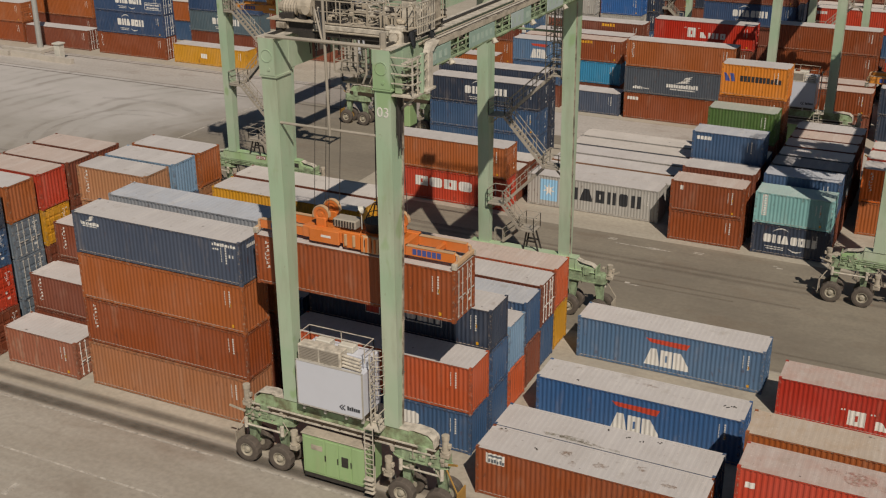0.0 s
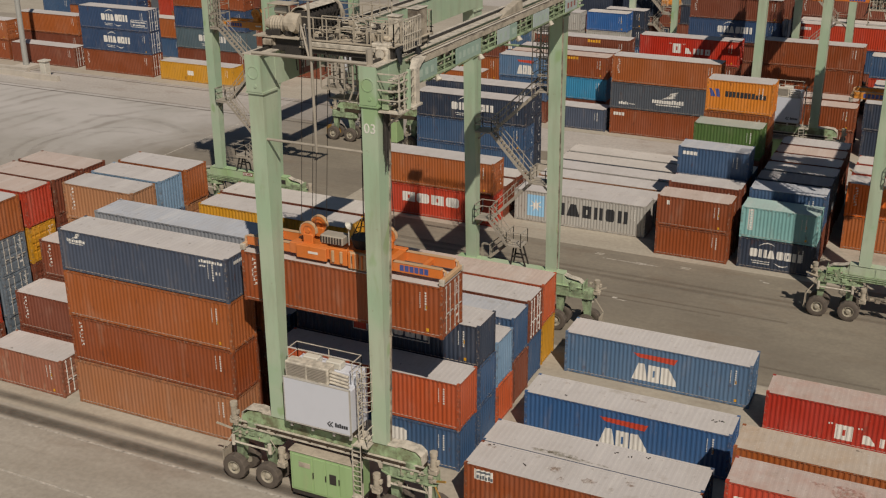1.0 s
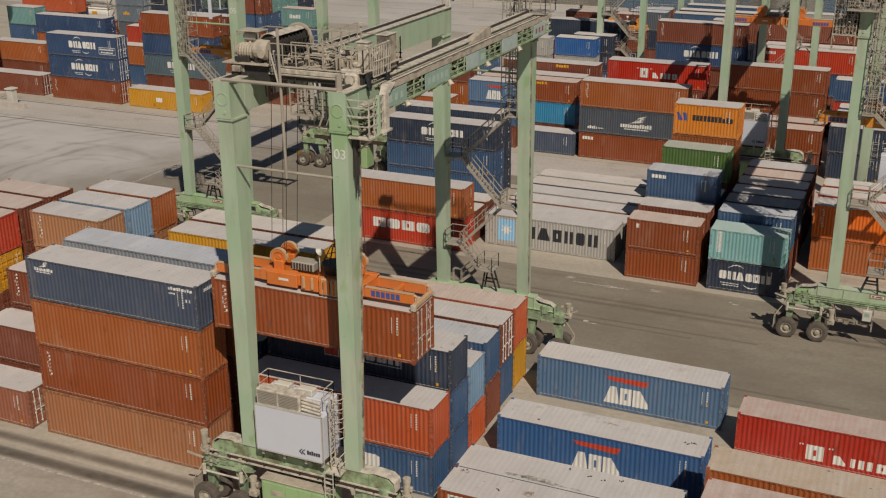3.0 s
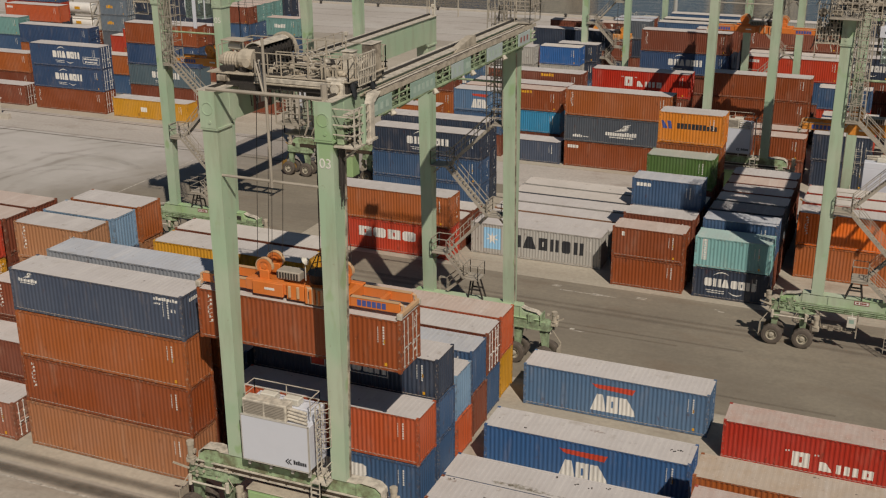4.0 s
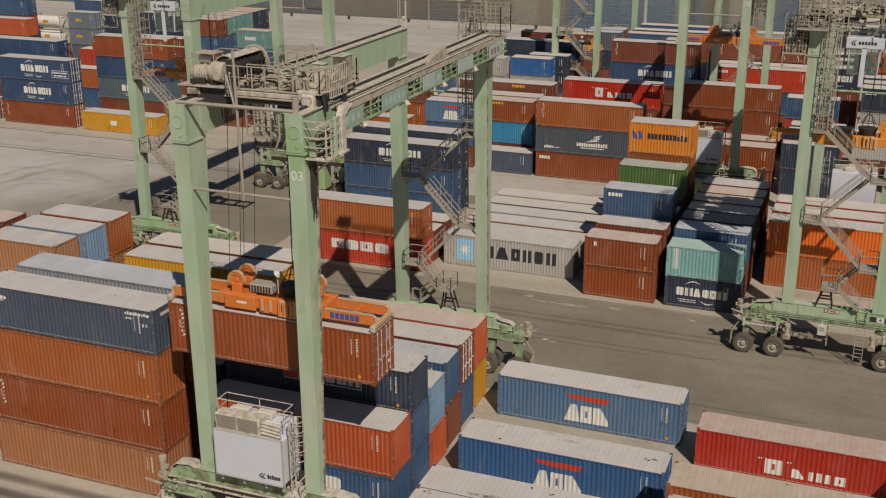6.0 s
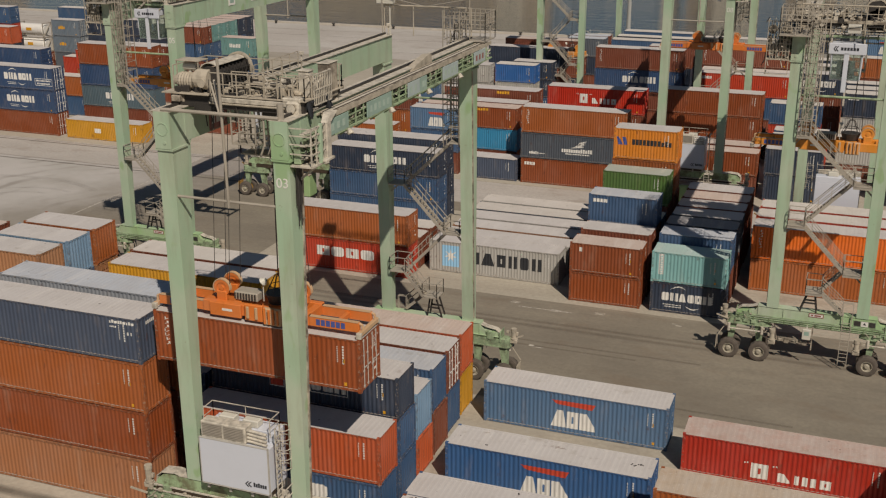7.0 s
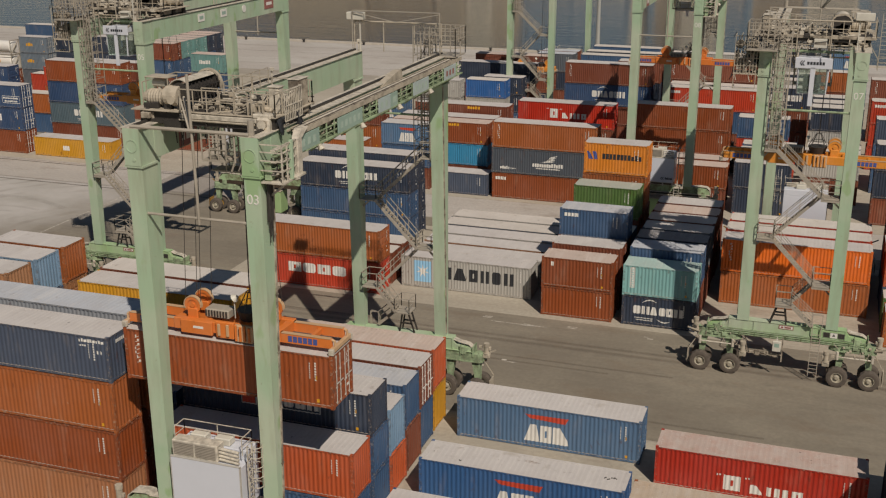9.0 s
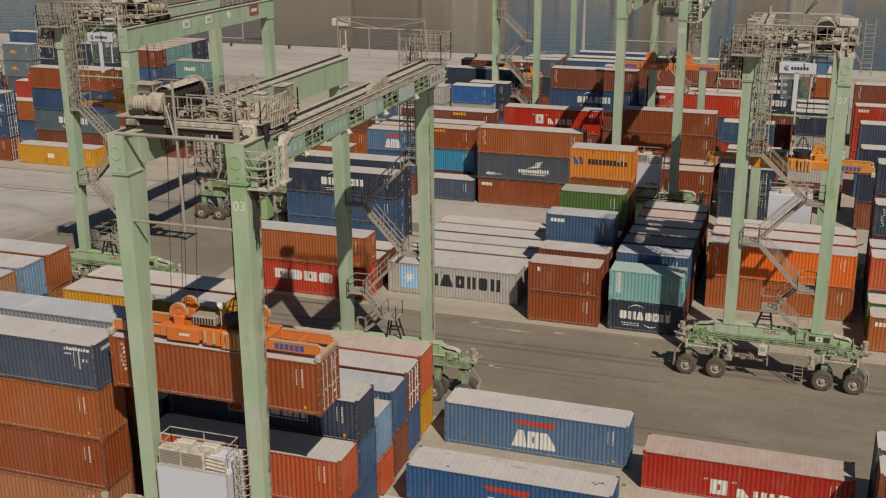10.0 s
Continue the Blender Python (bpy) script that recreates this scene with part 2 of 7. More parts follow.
def patchy(name, hexa, most):
    """A thin stain with broken edges, through which the surface below shows."""
    n = Nodes(name, 0.9)
    n.colour(n.mix(n.ramp(n.noise(5, 5), 0.35, 0.7), srgb(hexa), srgb("93826c")))
    n.put(n.ramp(n.noise(4.2, 7), 0.4, 0.8, 0.0, most), n.bsdf.inputs["Alpha"])
    return n.mat


M_MOSS = patchy("roof_moss", "626338", 0.95)
M_RUSTSTAIN = patchy("roof_rust", "84582f", 0.9)
M_BARE = patchy("bared_red", "b0503e", 0.85)


def worn_band(name, hexa, most):
    """Rubber dust left by wheels: thickest along its middle, thinning to both edges."""
    n = Nodes(name, 0.9)
    sep = n.t.nodes.new("ShaderNodeSeparateXYZ")
    n.put(n.t.nodes.new("ShaderNodeTexCoord").outputs["Generated"], sep.inputs["Vector"])
    tri = n.t.nodes.new("ShaderNodeMath")
    tri.operation = "PINGPONG"
    n.put(sep.outputs["Y"], tri.inputs[0])
    tri.inputs[1].default_value = 0.5
    n.colour(n.mix(n.ramp(n.noise(1.5, 5), 0.35, 0.7), srgb(hexa), srgb("7a7266")))
    n.put(n.times(n.ramp(tri.outputs["Value"], 0.02, 0.4, 0, most), n.ramp(n.noise(0.4, 4), 0.3, 0.6, 0.6, 1.0)), n.bsdf.inputs["Alpha"])
    return n.mat


M_RUBBER = worn_band("rubbered_track", "5e564b", 0.62)
M_TRACE = worn_band("faint_rubber_trace", "5c4a3e", 0.26)

# dark harbour water under long low ripples
w = Nodes("harbour_water", 0.05)
w.colour(w.mix(w.ramp(w.noise(0.03, 5, (0.3, 1, 1)), 0.35, 0.65), (0.018, 0.03, 0.042, 1), (0.034, 0.04, 0.042, 1)))
w.bsdf.inputs["IOR"].default_value = 1.85
w.bump(w.noise(0.4, 7, (0.22, 0.9, 1), True, 0.62), 0.5, 0.3)
M_WATER = w.mat


# ---- geometry helpers ----
def link(name, mesh, mat, parent=None, label="", m=None):
    """One mesh object; its material sits on the object, so that alike pieces share the mesh."""
    ob = new(name, mesh)
    if not mesh.materials:
        mesh.materials.append(None)
    ob.material_slots[0].link = "OBJECT"
    ob.material_slots[0].material = mat
    if parent is not None:
        ob.parent = parent
    if m is not None:
        ob.matrix_basis = m
    if label:
        tagged(ob, label)
    return ob


def to_mesh(bm, name, smooth=False):
    mesh = bpy.data.meshes.new(name)
    bmesh.ops.recalc_face_normals(bm, faces=bm.faces)
    bm.to_mesh(mesh)
    bm.free()
    if smooth:
        for p in mesh.polygons:
            p.use_smooth = True
    return mesh


def part(name, bm, mat, parent=None, label="", m=None, smooth=False):
    return link(name, to_mesh(bm, name, smooth), mat, parent, label, m)


def thing(name, m, label, category, group="", kind=""):
    ob = new(name)
    ob.empty_display_size = 0.5
    ob.matrix_basis = m
    return tagged(ob, label, category, group, kind)


def box(bm, a, b, bevel=0.0):
    """An axis-parallel box from corner a to corner b."""
    a, b = Vector(a), Vector(b)
    r = bmesh.ops.create_cube(bm, size=1.0, matrix=Matrix.Translation((a + b) / 2) @ Matrix.Diagonal((*(b - a), 1)))
    if bevel:
        bmesh.ops.bevel(bm, geom=list({e for v in r["verts"] for e in v.link_edges}), offset=bevel, segments=1, affect="EDGES")
    return bm


def bar(bm, a, b, wide, tall=None):
    """A square bar between two points."""
    a, b = Vector(a), Vector(b)
    d = b - a
    turn = d.to_track_quat("Z", "Y" if abs(d.normalized().y) < 0.95 else "X").to_matrix().to_4x4()
    bmesh.ops.create_cube(bm, size=1.0, matrix=Matrix.Translation((a + b) / 2) @ turn @ Matrix.Diagonal((wide, tall or wide, d.length, 1)))
    return bm


def rod(bm, a, b, r, seg=8, r2=None):
    a, b = Vector(a), Vector(b)
    d = b - a
    turn = d.to_track_quat("Z", "Y").to_matrix().to_4x4()
    bmesh.ops.create_cone(bm, cap_ends=True, segments=seg, radius1=r, radius2=r if r2 is None else r2, depth=d.length,
                          matrix=Matrix.Translation((a + b) / 2) @ turn)
    return bm


def prism(bm, loop, z0, z1):
    """A straight-sided solid over a flat outline of (x, y)."""
    lo = [bm.verts.new((x, y, z0)) for x, y in loop]
    hi = [bm.verts.new((x, y, z1)) for x, y in loop]
    bm.faces.new(lo)
    bm.faces.new(hi)
    for i in range(len(loop)):
        j = (i + 1) % len(loop)
        bm.faces.new((lo[i], lo[j], hi[j], hi[i]))
    return bm


def taper(bm, a0, a1, z0, b0, b1, z1):
    """A tapered upright box: the rectangle a0..a1 at z0 to b0..b1 at z1."""
    lo = [bm.verts.new((x, y, z0)) for x, y in ((a0[0], a0[1]), (a1[0], a0[1]), (a1[0], a1[1]), (a0[0], a1[1]))]
    hi = [bm.verts.new((x, y, z1)) for x, y in ((b0[0], b0[1]), (b1[0], b0[1]), (b1[0], b1[1]), (b0[0], b1[1]))]
    bm.faces.new(lo)
    bm.faces.new(hi)
    for i in range(4):
        j = (i + 1) % 4
        bm.faces.new((lo[i], lo[j], hi[j], hi[i]))
    return bm


def railing(bm, pts, high=1.05, step=1.2, r=0.022, mid=True):
    """Posts and two rails along a line of points."""
    for a, b in zip(pts, pts[1:]):
        a, b = Vector(a), Vector(b)
        up = Vector((0, 0, high))
        bar(bm, a + up, b + up, r * 2)
        if mid:
            bar(bm, a + up * 0.5, b + up * 0.5, r * 1.6)
        n = max(1, round((b - a).length / step))
        for i in range(n + 1):
            p = a.lerp(b, i / n)
            bar(bm, p, p + up, r * 2)
    return bm


def lettering(text, size, m, mat, parent, name="number"):
    """Upright digits as a mesh, in Blender's own font."""
    curve = bpy.data.curves.new(name, "FONT")
    curve.body, curve.size, curve.align_x, curve.align_y, curve.extrude = text, size, "CENTER", "CENTER", 0.008
    ob = new(name, curve)
    bpy.context.view_layer.update()
    mesh = bpy.data.meshes.new_from_object(ob.evaluated_get(bpy.context.evaluated_depsgraph_get()))
    bpy.data.objects.remove(ob)
    mesh.materials.clear()
    return link(name, mesh, mat, parent, "", m)


# ---- ground, quay, water ----
def slab(name, x0, x1, y0, y1, z0, z1, mat, label, category):
    ob = part(name, box(bmesh.new(), (x0, y0, z0), (x1, y1, z1)), mat)
    return tagged(ob, label, category, "", "structure")


QUAY_Y = 236.0
slab("ground", -1600, 1600, -1600, QUAY_Y, -4.0, 0.0, M_YARD, "dusty grey-brown asphalt of a container yard", "ground")
slab("road_lane", -420, 380, 66.6, 110.6, -0.05, 0.004, M_LANE, "dark worn asphalt truck lane between container blocks", "road")
slab("road_lane_near", -420, 380, 12.0, 42.2, -0.05, 0.004, M_YARD, "greyish dusty asphalt lane with faded lines", "road")
slab("pavement_pad_near", -66, 60, 44.2, 66.4, -0.05, 0.008, M_PAD, "light beige concrete pad under container stacks", "pavement")
slab("pavement_pad_middle", -52, 60, 85.4, 107.4, -0.05, 0.008, M_PAD, "light beige concrete pad under container stacks", "pavement")
slab("pavement_pad_far", -240, 60, 119.4, 146.0, -0.05, 0.008, M_PAD, "light beige concrete pad under container stacks", "pavement")
slab("pavement_pad_back", -240, 60, 153.0, 190.0, -0.05, 0.008, M_PAD, "light concrete pad under rear container stacks", "pavement")
slab("quay_apron", -1600, 1600, 196.0, QUAY_Y - 1.2, -0.05, 0.006, M_QUAY, "pale concrete quay apron beside the water", "quay")
slab("quay_edge_strip", -1600, 1600, 227.5, QUAY_Y - 1.2, -0.05, 0.012, M_EDGE, "bleached concrete strip along the quay edge", "quay")
slab("quay_rail_strip", -1600, 1600, 203.0, 211.0, -0.05, 0.01, M_EDGE, "bleached concrete strip of the quay", "quay")
for y in (203.6, 219.0, 226.6):
    slab("quay_rail", -420, 380, y - 0.15, y + 0.15, 0.0, 0.02, M_RAIL, "worn steel crane rail set in the quay", "rail")
slab("quay_kerb", -1600, 1600, QUAY_Y - 1.0, QUAY_Y, 0.0, 0.35, M_CONC, "pale concrete kerb along the quay edge", "kerb")
slab("water", -1600, 1600, QUAY_Y, 1600, -3.2, -2.2, M_WATER, "rippled grey-green harbour water", "water")

for y, wd in ((42.75, 0.16), (38.3, 0.14)):
    for k in range(9):
        x0 = -120 + k * 14.2
        slab("road_line", x0, x0 + 13.4, y - wd / 2, y + wd / 2, 0.0, 0.009, M_FAINT, "faded white lane line on asphalt", "road line")
for y, wd in ((43.45, 1.1), (44.95, 1.1), (79.85, 0.8), (80.75, 0.7)):
    slab("wheel_track", -130, 70, y - wd / 2, y + wd / 2, 0.002, 0.014 if y < 60 else 0.008, M_RUBBER if y < 60 else M_TRACE, "dark rubber wheel track of a yard crane", "road mark")
for x0, x1, y0, y1 in ((-24.7, -21.7, 83.45, 83.57), (-25.6, -24.85, 84.1, 84.22), (-25.5, -24.8, 84.36, 84.44), (-18.4, -17.5, 83.95, 84.05), (-18.3, -17.45, 84.2, 84.3),
                       (-11.9, -11.5, 84.0, 84.14), (-11.6, -11.1, 83.72, 83.86), (-21.6, -21.2, 75.95, 76.2), (-21.3, -20.4, 75.8, 75.9), (-23.6, -22.8, 76.4, 76.46), (1.5, 3.6, 82.6, 82.7)):
    slab("road_dash", x0, x1, y0, y1, 0.0, 0.009, M_FAINT, "worn white paint mark on the lane", "road line")
arrow = part("road_arrow", prism(bmesh.new(), [(-21.9, 83.3), (-19.8, 83.52), (-21.9, 83.78)], 0.0, 0.009), M_FAINT)
tagged(arrow, "worn white arrow head painted on the lane", "road mark", "", "structure")
slab("road_patch", -43.75, -43.35, 34.8, 35.9, 0.0, 0.009, M_FAINT, "small oblong of worn white road paint", "road mark")
for x0, x1, mat, said in ((-420, -77, M_QUAY, "light concrete"), (-77, -52, M_CROSS, "worn grey asphalt"), (-52, 60, M_QUAY, "light concrete")):
    slab("pavement_strip", x0, x1, 110.6, 119.3, -0.05, 0.007, mat, said + " strip before the rear stacks", "pavement")
slab("pavement_joint", -77.15, -77.0, 84.0, 119.0, 0.0, 0.0095, M_FAINT, "thin pale joint across the yard paving", "pavement")
for y in (109.7, 110.7, 118.1, 118.8):
    slab("rail_track", -240, -66, y - 0.25, y + 0.25, 0.002, 0.012, M_RUBBER if y in (109.7, 118.1) else M_TRACE, "dark groove line in the concrete yard", "road mark")

rm = random.Random(11)
for k in range(5):
    x0, y0 = rm.uniform(-60, -10), rm.uniform(67.5, 84)
    slab("tyre_mark", x0, x0 + rm.uniform(14, 30), y0, y0 + 0.4, 0.002, 0.0075, M_TRACE, "long dark tyre mark on the lane", "road mark")


def tyre_arc(cx, cy, r, a0, a1, wide):
    """A curved wheel mark: a thin flat ring piece laid on the paving."""
    bm = bmesh.new()
    n = 40
    rows = []
    for k in range(n + 1):
        a = radians(a0 + (a1 - a0) * k / n)
        rows.append([bm.verts.new((cx + q * math.cos(a), cy + q * math.sin(a), 0.0085)) for q in (r - wide / 2, r + wide / 2)])
    for p, q in zip(rows, rows[1:]):
        bm.faces.new((p[0], q[0], q[1], p[1]))
    tagged(part("tyre_mark", bm, M_SKID), "curved dark tyre mark on pale concrete", "road mark", "", "structure")


skid = Nodes("skid_rubber", 0.9)
skid.colour(srgb("575047"))
skid.put(skid.ramp(skid.noise(0.35, 6), 0.35, 0.7, 0.0, 0.14), skid.bsdf.inputs["Alpha"])
M_SKID = skid.mat
tyre_arc(-85.8, 90.8, 8.7, 70, 225, 0.5)
tyre_arc(-85.8, 90.8, 6.9, 85, 215, 0.45)
tyre_arc(-90.0, 84.0, 19.0, 60, 110, 0.9)

bol = bmesh.new()
rod(bol, (0, 0, 0), (0, 0, 0.55), 0.28, 12, 0.22)
rod(bol, (0, 0, 0.55), (0, 0, 0.75), 0.4, 12, 0.34)
bollard = part("bollard", bol, M_DARK)
bollard.matrix_basis = pose(-160, QUAY_Y - 2.2, 0)
tagged(bollard, "dark iron mooring bollard on the quay edge", "bollard", "bollards along the quay")
for k in range(1, 13):
    copy_thing(bollard, pose(-160 + 15 * k, QUAY_Y - 2.2, 0))


# ---- containers ----
WIDE = 2.438
LONG = {20: 6.058, 40: 12.192, 45: 13.716}
HC, ST = 2.95, 2.62
PITCH, DEEP = 0.278, 0.036


def profile(length):
    """The trapezoid wave of a container wall: distance along, depth behind the outer flat."""
    n = round((length - 0.36) / PITCH)
    step = (length - 0.36) / n
    pts = [(0.16, 0.0)]
    for i in range(n):
        x = 0.18 + i * step
        pts += [(x + 0.13 * step, 0.0), (x + 0.37 * step, DEEP), (x + 0.63 * step, DEEP), (x + 0.87 * step, 0.0)]
    return pts + [(length - 0.16, 0.0)]


def sheet(bm, pts, put, z0, z1):
    lo = [bm.verts.new(put(a, d, z0)) for a, d in pts]
    hi = [bm.verts.new(put(a, d, z1)) for a, d in pts]
    for i in range(len(pts) - 1):
        bm.faces.new((lo[i], lo[i + 1], hi[i + 1], hi[i]))


SHELL = {}


def shell(size, h):
    """The meshes of one container type, shared by all of its kind. Its door end looks to +x."""
    if (size, h) in SHELL:
        return SHELL[size, h]
    ln = LONG[size]
    kind, h = (size, h), h - 0.03
    out = {}
    bm = bmesh.new()
    z0, z1 = 0.16, h - 0.1
    side = profile(ln)
    sheet(bm, side, lambda a, d, z: (a, 0.03 + d, z), z0, z1)
    sheet(bm, side, lambda a, d, z: (a, WIDE - 0.03 - d, z), z0, z1)
    box(bm, (0.1, 0.1, 0.1), (ln - 0.1, WIDE - 0.1, 0.15))
    out["away"] = to_mesh(bm.copy(), "body")
    sheet(bm, profile(WIDE), lambda a, d, z: (0.03 + d, a, z), z0, z1)
    out["body"] = to_mesh(bm, "body")
    bm = bmesh.new()
    bm.from_mesh(out["away"])
    sheet(bm, profile(WIDE), lambda a, d, z: (ln - 0.03 - d, a, z), z0, z1)
    out["away"] = to_mesh(bm, "body")
    bm = bmesh.new()
    for x in (0, ln - 0.17):
        for y in (0, WIDE - 0.17):
            box(bm, (x, y, 0.11), (x + 0.17, y + 0.17, h - 0.11))
            for z in (0, h - 0.118):
                box(bm, (x - 0.006, y - 0.006, z if z else -0.024), (x + 0.176, y + 0.176, z + 0.118 + (0.006 if z else 0)))
        xm = x + 0.02
        box(bm, (xm, 0.17, 0.03), (xm + 0.13, WIDE - 0.17, 0.17))
        box(bm, (xm, 0.17, h - 0.13), (xm + 0.13, WIDE - 0.17, h - 0.02))
    for y in (0.015, WIDE - 0.115):
        box(bm, (0.17, y, 0.03), (ln - 0.17, y + 0.1, 0.17))
        box(bm, (0.17, y, h - 0.12), (ln - 0.17, y + 0.1, h - 0.03))
    out["frame"] = to_mesh(bm, "frame")
    bm = bmesh.new()
    # Thin pale strips paint the light that the bottom rails' ledges catch.
    for y in (0.012, WIDE - 0.07):
        box(bm, (0.18, y, 0.168), (ln - 0.18, y + 0.058, 0.176))
    out["ledge"] = to_mesh(bm, "bottom_ledge")
    bm = bmesh.new()
    n = round((ln - 0.5) / 0.32)
    pts = [(0.12, 0.02)]
    for i in range(n):
        x = 0.25 + i * (ln - 0.5) / n
        s = (ln - 0.5) / n
        pts += [(x + 0.1 * s, 0.0), (x + 0.4 * s, 0.0), (x + 0.5 * s, 0.0055), (x + 0.9 * s, 0.0055)]
    pts.append((ln - 0.12, 0.02))
    a = [bm.verts.new((x, 0.05, h - 0.022 - d)) for x, d in pts]
    b = [bm.verts.new((x, WIDE - 0.05, h - 0.022 - d)) for x, d in pts]
    for i in range(len(pts) - 1):
        bm.faces.new((a[i], a[i + 1], b[i + 1], b[i]))
    for y0, y1 in ((0.0, 0.16), (WIDE - 0.16, WIDE)):
        box(bm, (0.18, y0 + 0.005, h - 0.034), (ln - 0.18, y1 - 0.005, h - 0.012))
    for x0 in (0.02, ln - 0.28):
        box(bm, (x0, 0.18, h - 0.03), (x0 + 0.26, WIDE - 0.18, h - 0.008))
    out["roof"] = to_mesh(bm, "roof")
    bm = bmesh.new()
    dw = WIDE / 2 - 0.18
    zs = [0.19, 0.19 + (h - 0.34) * 0.22, 0.19 + (h - 0.34) * 0.29, 0.19 + (h - 0.34) * 0.47, 0.19 + (h - 0.34) * 0.54,
          0.19 + (h - 0.34) * 0.72, 0.19 + (h - 0.34) * 0.79, h - 0.15]
    line = []
    for i in range(7):
        d = -0.035 if i % 2 else 0.0
        line += [(d, zs[i] + 0.01), (d, zs[i + 1] - 0.01)]
    line += [(-0.08, zs[7]), (-0.08, zs[0])]
    lo = [bm.verts.new((x, 0, z)) for x, z in line]
    hi = [bm.verts.new((x, dw, z)) for x, z in line]
    bm.faces.new(lo)
    bm.faces.new(hi)
    for i in range(len(line)):
        j = (i + 1) % len(line)
        bm.faces.new((lo[i], lo[j], hi[j], hi[i]))
    out["door"] = to_mesh(bm, "door")
    bm = bmesh.new()
    rod(bm, (0.03, 0, 0.12), (0.03, 0, h - 0.1), 0.026, 6)
    for z in (0.22, h * 0.36, h * 0.66, h - 0.2):
        box(bm, (-0.01, -0.06, z - 0.04), (0.05, 0.06, z + 0.04))
    box(bm, (0.03, -0.03, h * 0.42), (0.07, 0.3, h * 0.42 + 0.05))
    out["bar"] = to_mesh(bm, "locking_bar")
    bm = bmesh.new()
    drnd = random.Random(size)
    for i in range(5):
        z = h - 0.42 - i * 0.13
        for j in range(4 if i else 6):
            if drnd.random() < 0.8:
                box(bm, (0.0, 0.5 + 0.09 * j, z - 0.08), (0.006, 0.56 + 0.09 * j, z))
    for z, y, w, t in ((h * 0.34, 0.38, 0.16, 0.2), (h * 0.2, 0.5, 0.26, 0.14), (h * 0.52, 0.72, 0.12, 0.3)):
        box(bm, (0.0, y, z), (0.006, y + w, z + t))
    out["label"] = to_mesh(bm, "door_label")
    bm = bmesh.new()
    for i in range(7):
        z = h - 0.45 - i * 0.15
        box(bm, (ln - 1.02, 0.018, z - 0.1), (ln - 0.93, 0.028, z))
    for i in range(9):
        z = h - 0.5 - i * 0.1
        box(bm, (ln - 1.32, 0.018, z - 0.055), (ln - 1.27, 0.028, z))
    out["code"] = to_mesh(bm, "code_marking")
    bm = bmesh.new()
    box(bm, (ln - 0.95, 0.018, 0.28), (ln - 0.8, 0.028, 0.46))
    box(bm, (ln - 0.98, 0.018, h * 0.52), (ln - 0.9, 0.028, h * 0.52 + 0.22))
    out["tag"] = to_mesh(bm, "yellow_marking")
    SHELL[kind] = out
    return out


NAMED = {"orange": "faded orange-brown", "peach": "bleached orange", "vermil": "faded vermilion", "brown": "rust-brown", "redbrown": "reddish-brown", "rust": "rusty orange-brown", "russet": "russet brown", "tan": "weathered tan", "dustyred": "dusty faded red",
         "navy": "navy blue", "dullblue": "slate blue", "blue": "mid blue", "fadedblue": "faded blue", "lightblue": "pale blue", "strongblue": "strong blue",
         "red": "bright red", "deepred": "deep red", "yellow": "amber yellow", "grey": "pale grey", "steelgrey": "dark grey", "silver": "silver grey",
         "teal": "pale teal", "green": "dark green", "bright": "bright orange", "gold": "golden orange", "cyan": "cyan blue", "indigo": "deep blue", "slate": "slate grey-green", "signal": "bright blue",
         "doorgrey": "blue-grey", "charcoal": "charcoal grey", "orangered": "orange-red", "seagreen": "sea green"}


def container(size, h, x, y, z, paint, roof="dust", door=True, where="in a yard stack", bars=None, group="stacked shipping containers", tag=True):
    """One shipping container, its near lower left corner at (x, y, z). door: the doors look to +x, else to -x."""
    s = shell(size, h)
    ln = LONG[size]
    m = pose(x, y, z)
    tall = "high-cube " if h > 2.8 else ""
    ob = thing("shipping_container", m, "%s %d-foot %ssteel container %s" % (NAMED[paint], size, tall, where), "container", group)
    mat = PAINT[paint]
    link("body", s["body" if door else "away"], mat, ob)
    link("frame", s["frame"], FRAME[paint], ob, "rust-edged frame")
    link("bottom_ledge", s["ledge"], M_LEDGE, ob, "pale ledge strip of the bottom rail, for the light it catches")
    link("roof", s["roof"], ROOF[roof] if roof else FRAME[paint], ob, "dusty sun-bleached roof" if roof else "")
    for k in range(2):
        d = link("door", s["door"], mat, ob, "", pose(ln - 0.04, 0.175 + k * (WIDE / 2 - 0.17), 0) if door
                 else pose(0.04, WIDE - 0.175 - k * (WIDE / 2 - 0.17), 0, 0, 0, 180))
        for f in (0.28, 0.72):
            link("locking_bar", s["bar"], bars or (M_BARS if paint == "doorgrey" else PAINT[paint]), d, "", pose(0.0, f * (WIDE / 2 - 0.18), 0))
        if k:
            tagged(link("door_label", s["label"], M_MARK, d), kind="stuff")
    tagged(link("code_marking", s["code"], M_MARK, ob), kind="stuff")
    if tag:
        tagged(link("yellow_marking", s["tag"], M_YMARK, ob), kind="stuff")
    return ob


def wrap(bm, length, lift=0.004):
    """Cuts a flat painted shape along the folds of the wall and lays it onto them."""
    pts = profile(length)
    xs = [v.co.x for v in bm.verts]
    for a, _ in pts:
        if min(xs) < a < max(xs):
            geom = bm.verts[:] + bm.edges[:] + bm.faces[:]
            bmesh.ops.bisect_plane(bm, geom=geom, plane_co=(a, 0, 0), plane_no=(1, 0, 0))
    ax, dx = [p[0] for p in pts], [p[1] for p in pts]
    for v in bm.verts:
        v.co.y = 0.03 + float(np.interp(v.co.x, ax, dx)) - lift
    return bm


def flat(bm, loop):
    """A flat shape in the wall's plane from its (x, z) outline."""
    bm.faces.new([bm.verts.new((x, 0, z)) for x, z in loop])


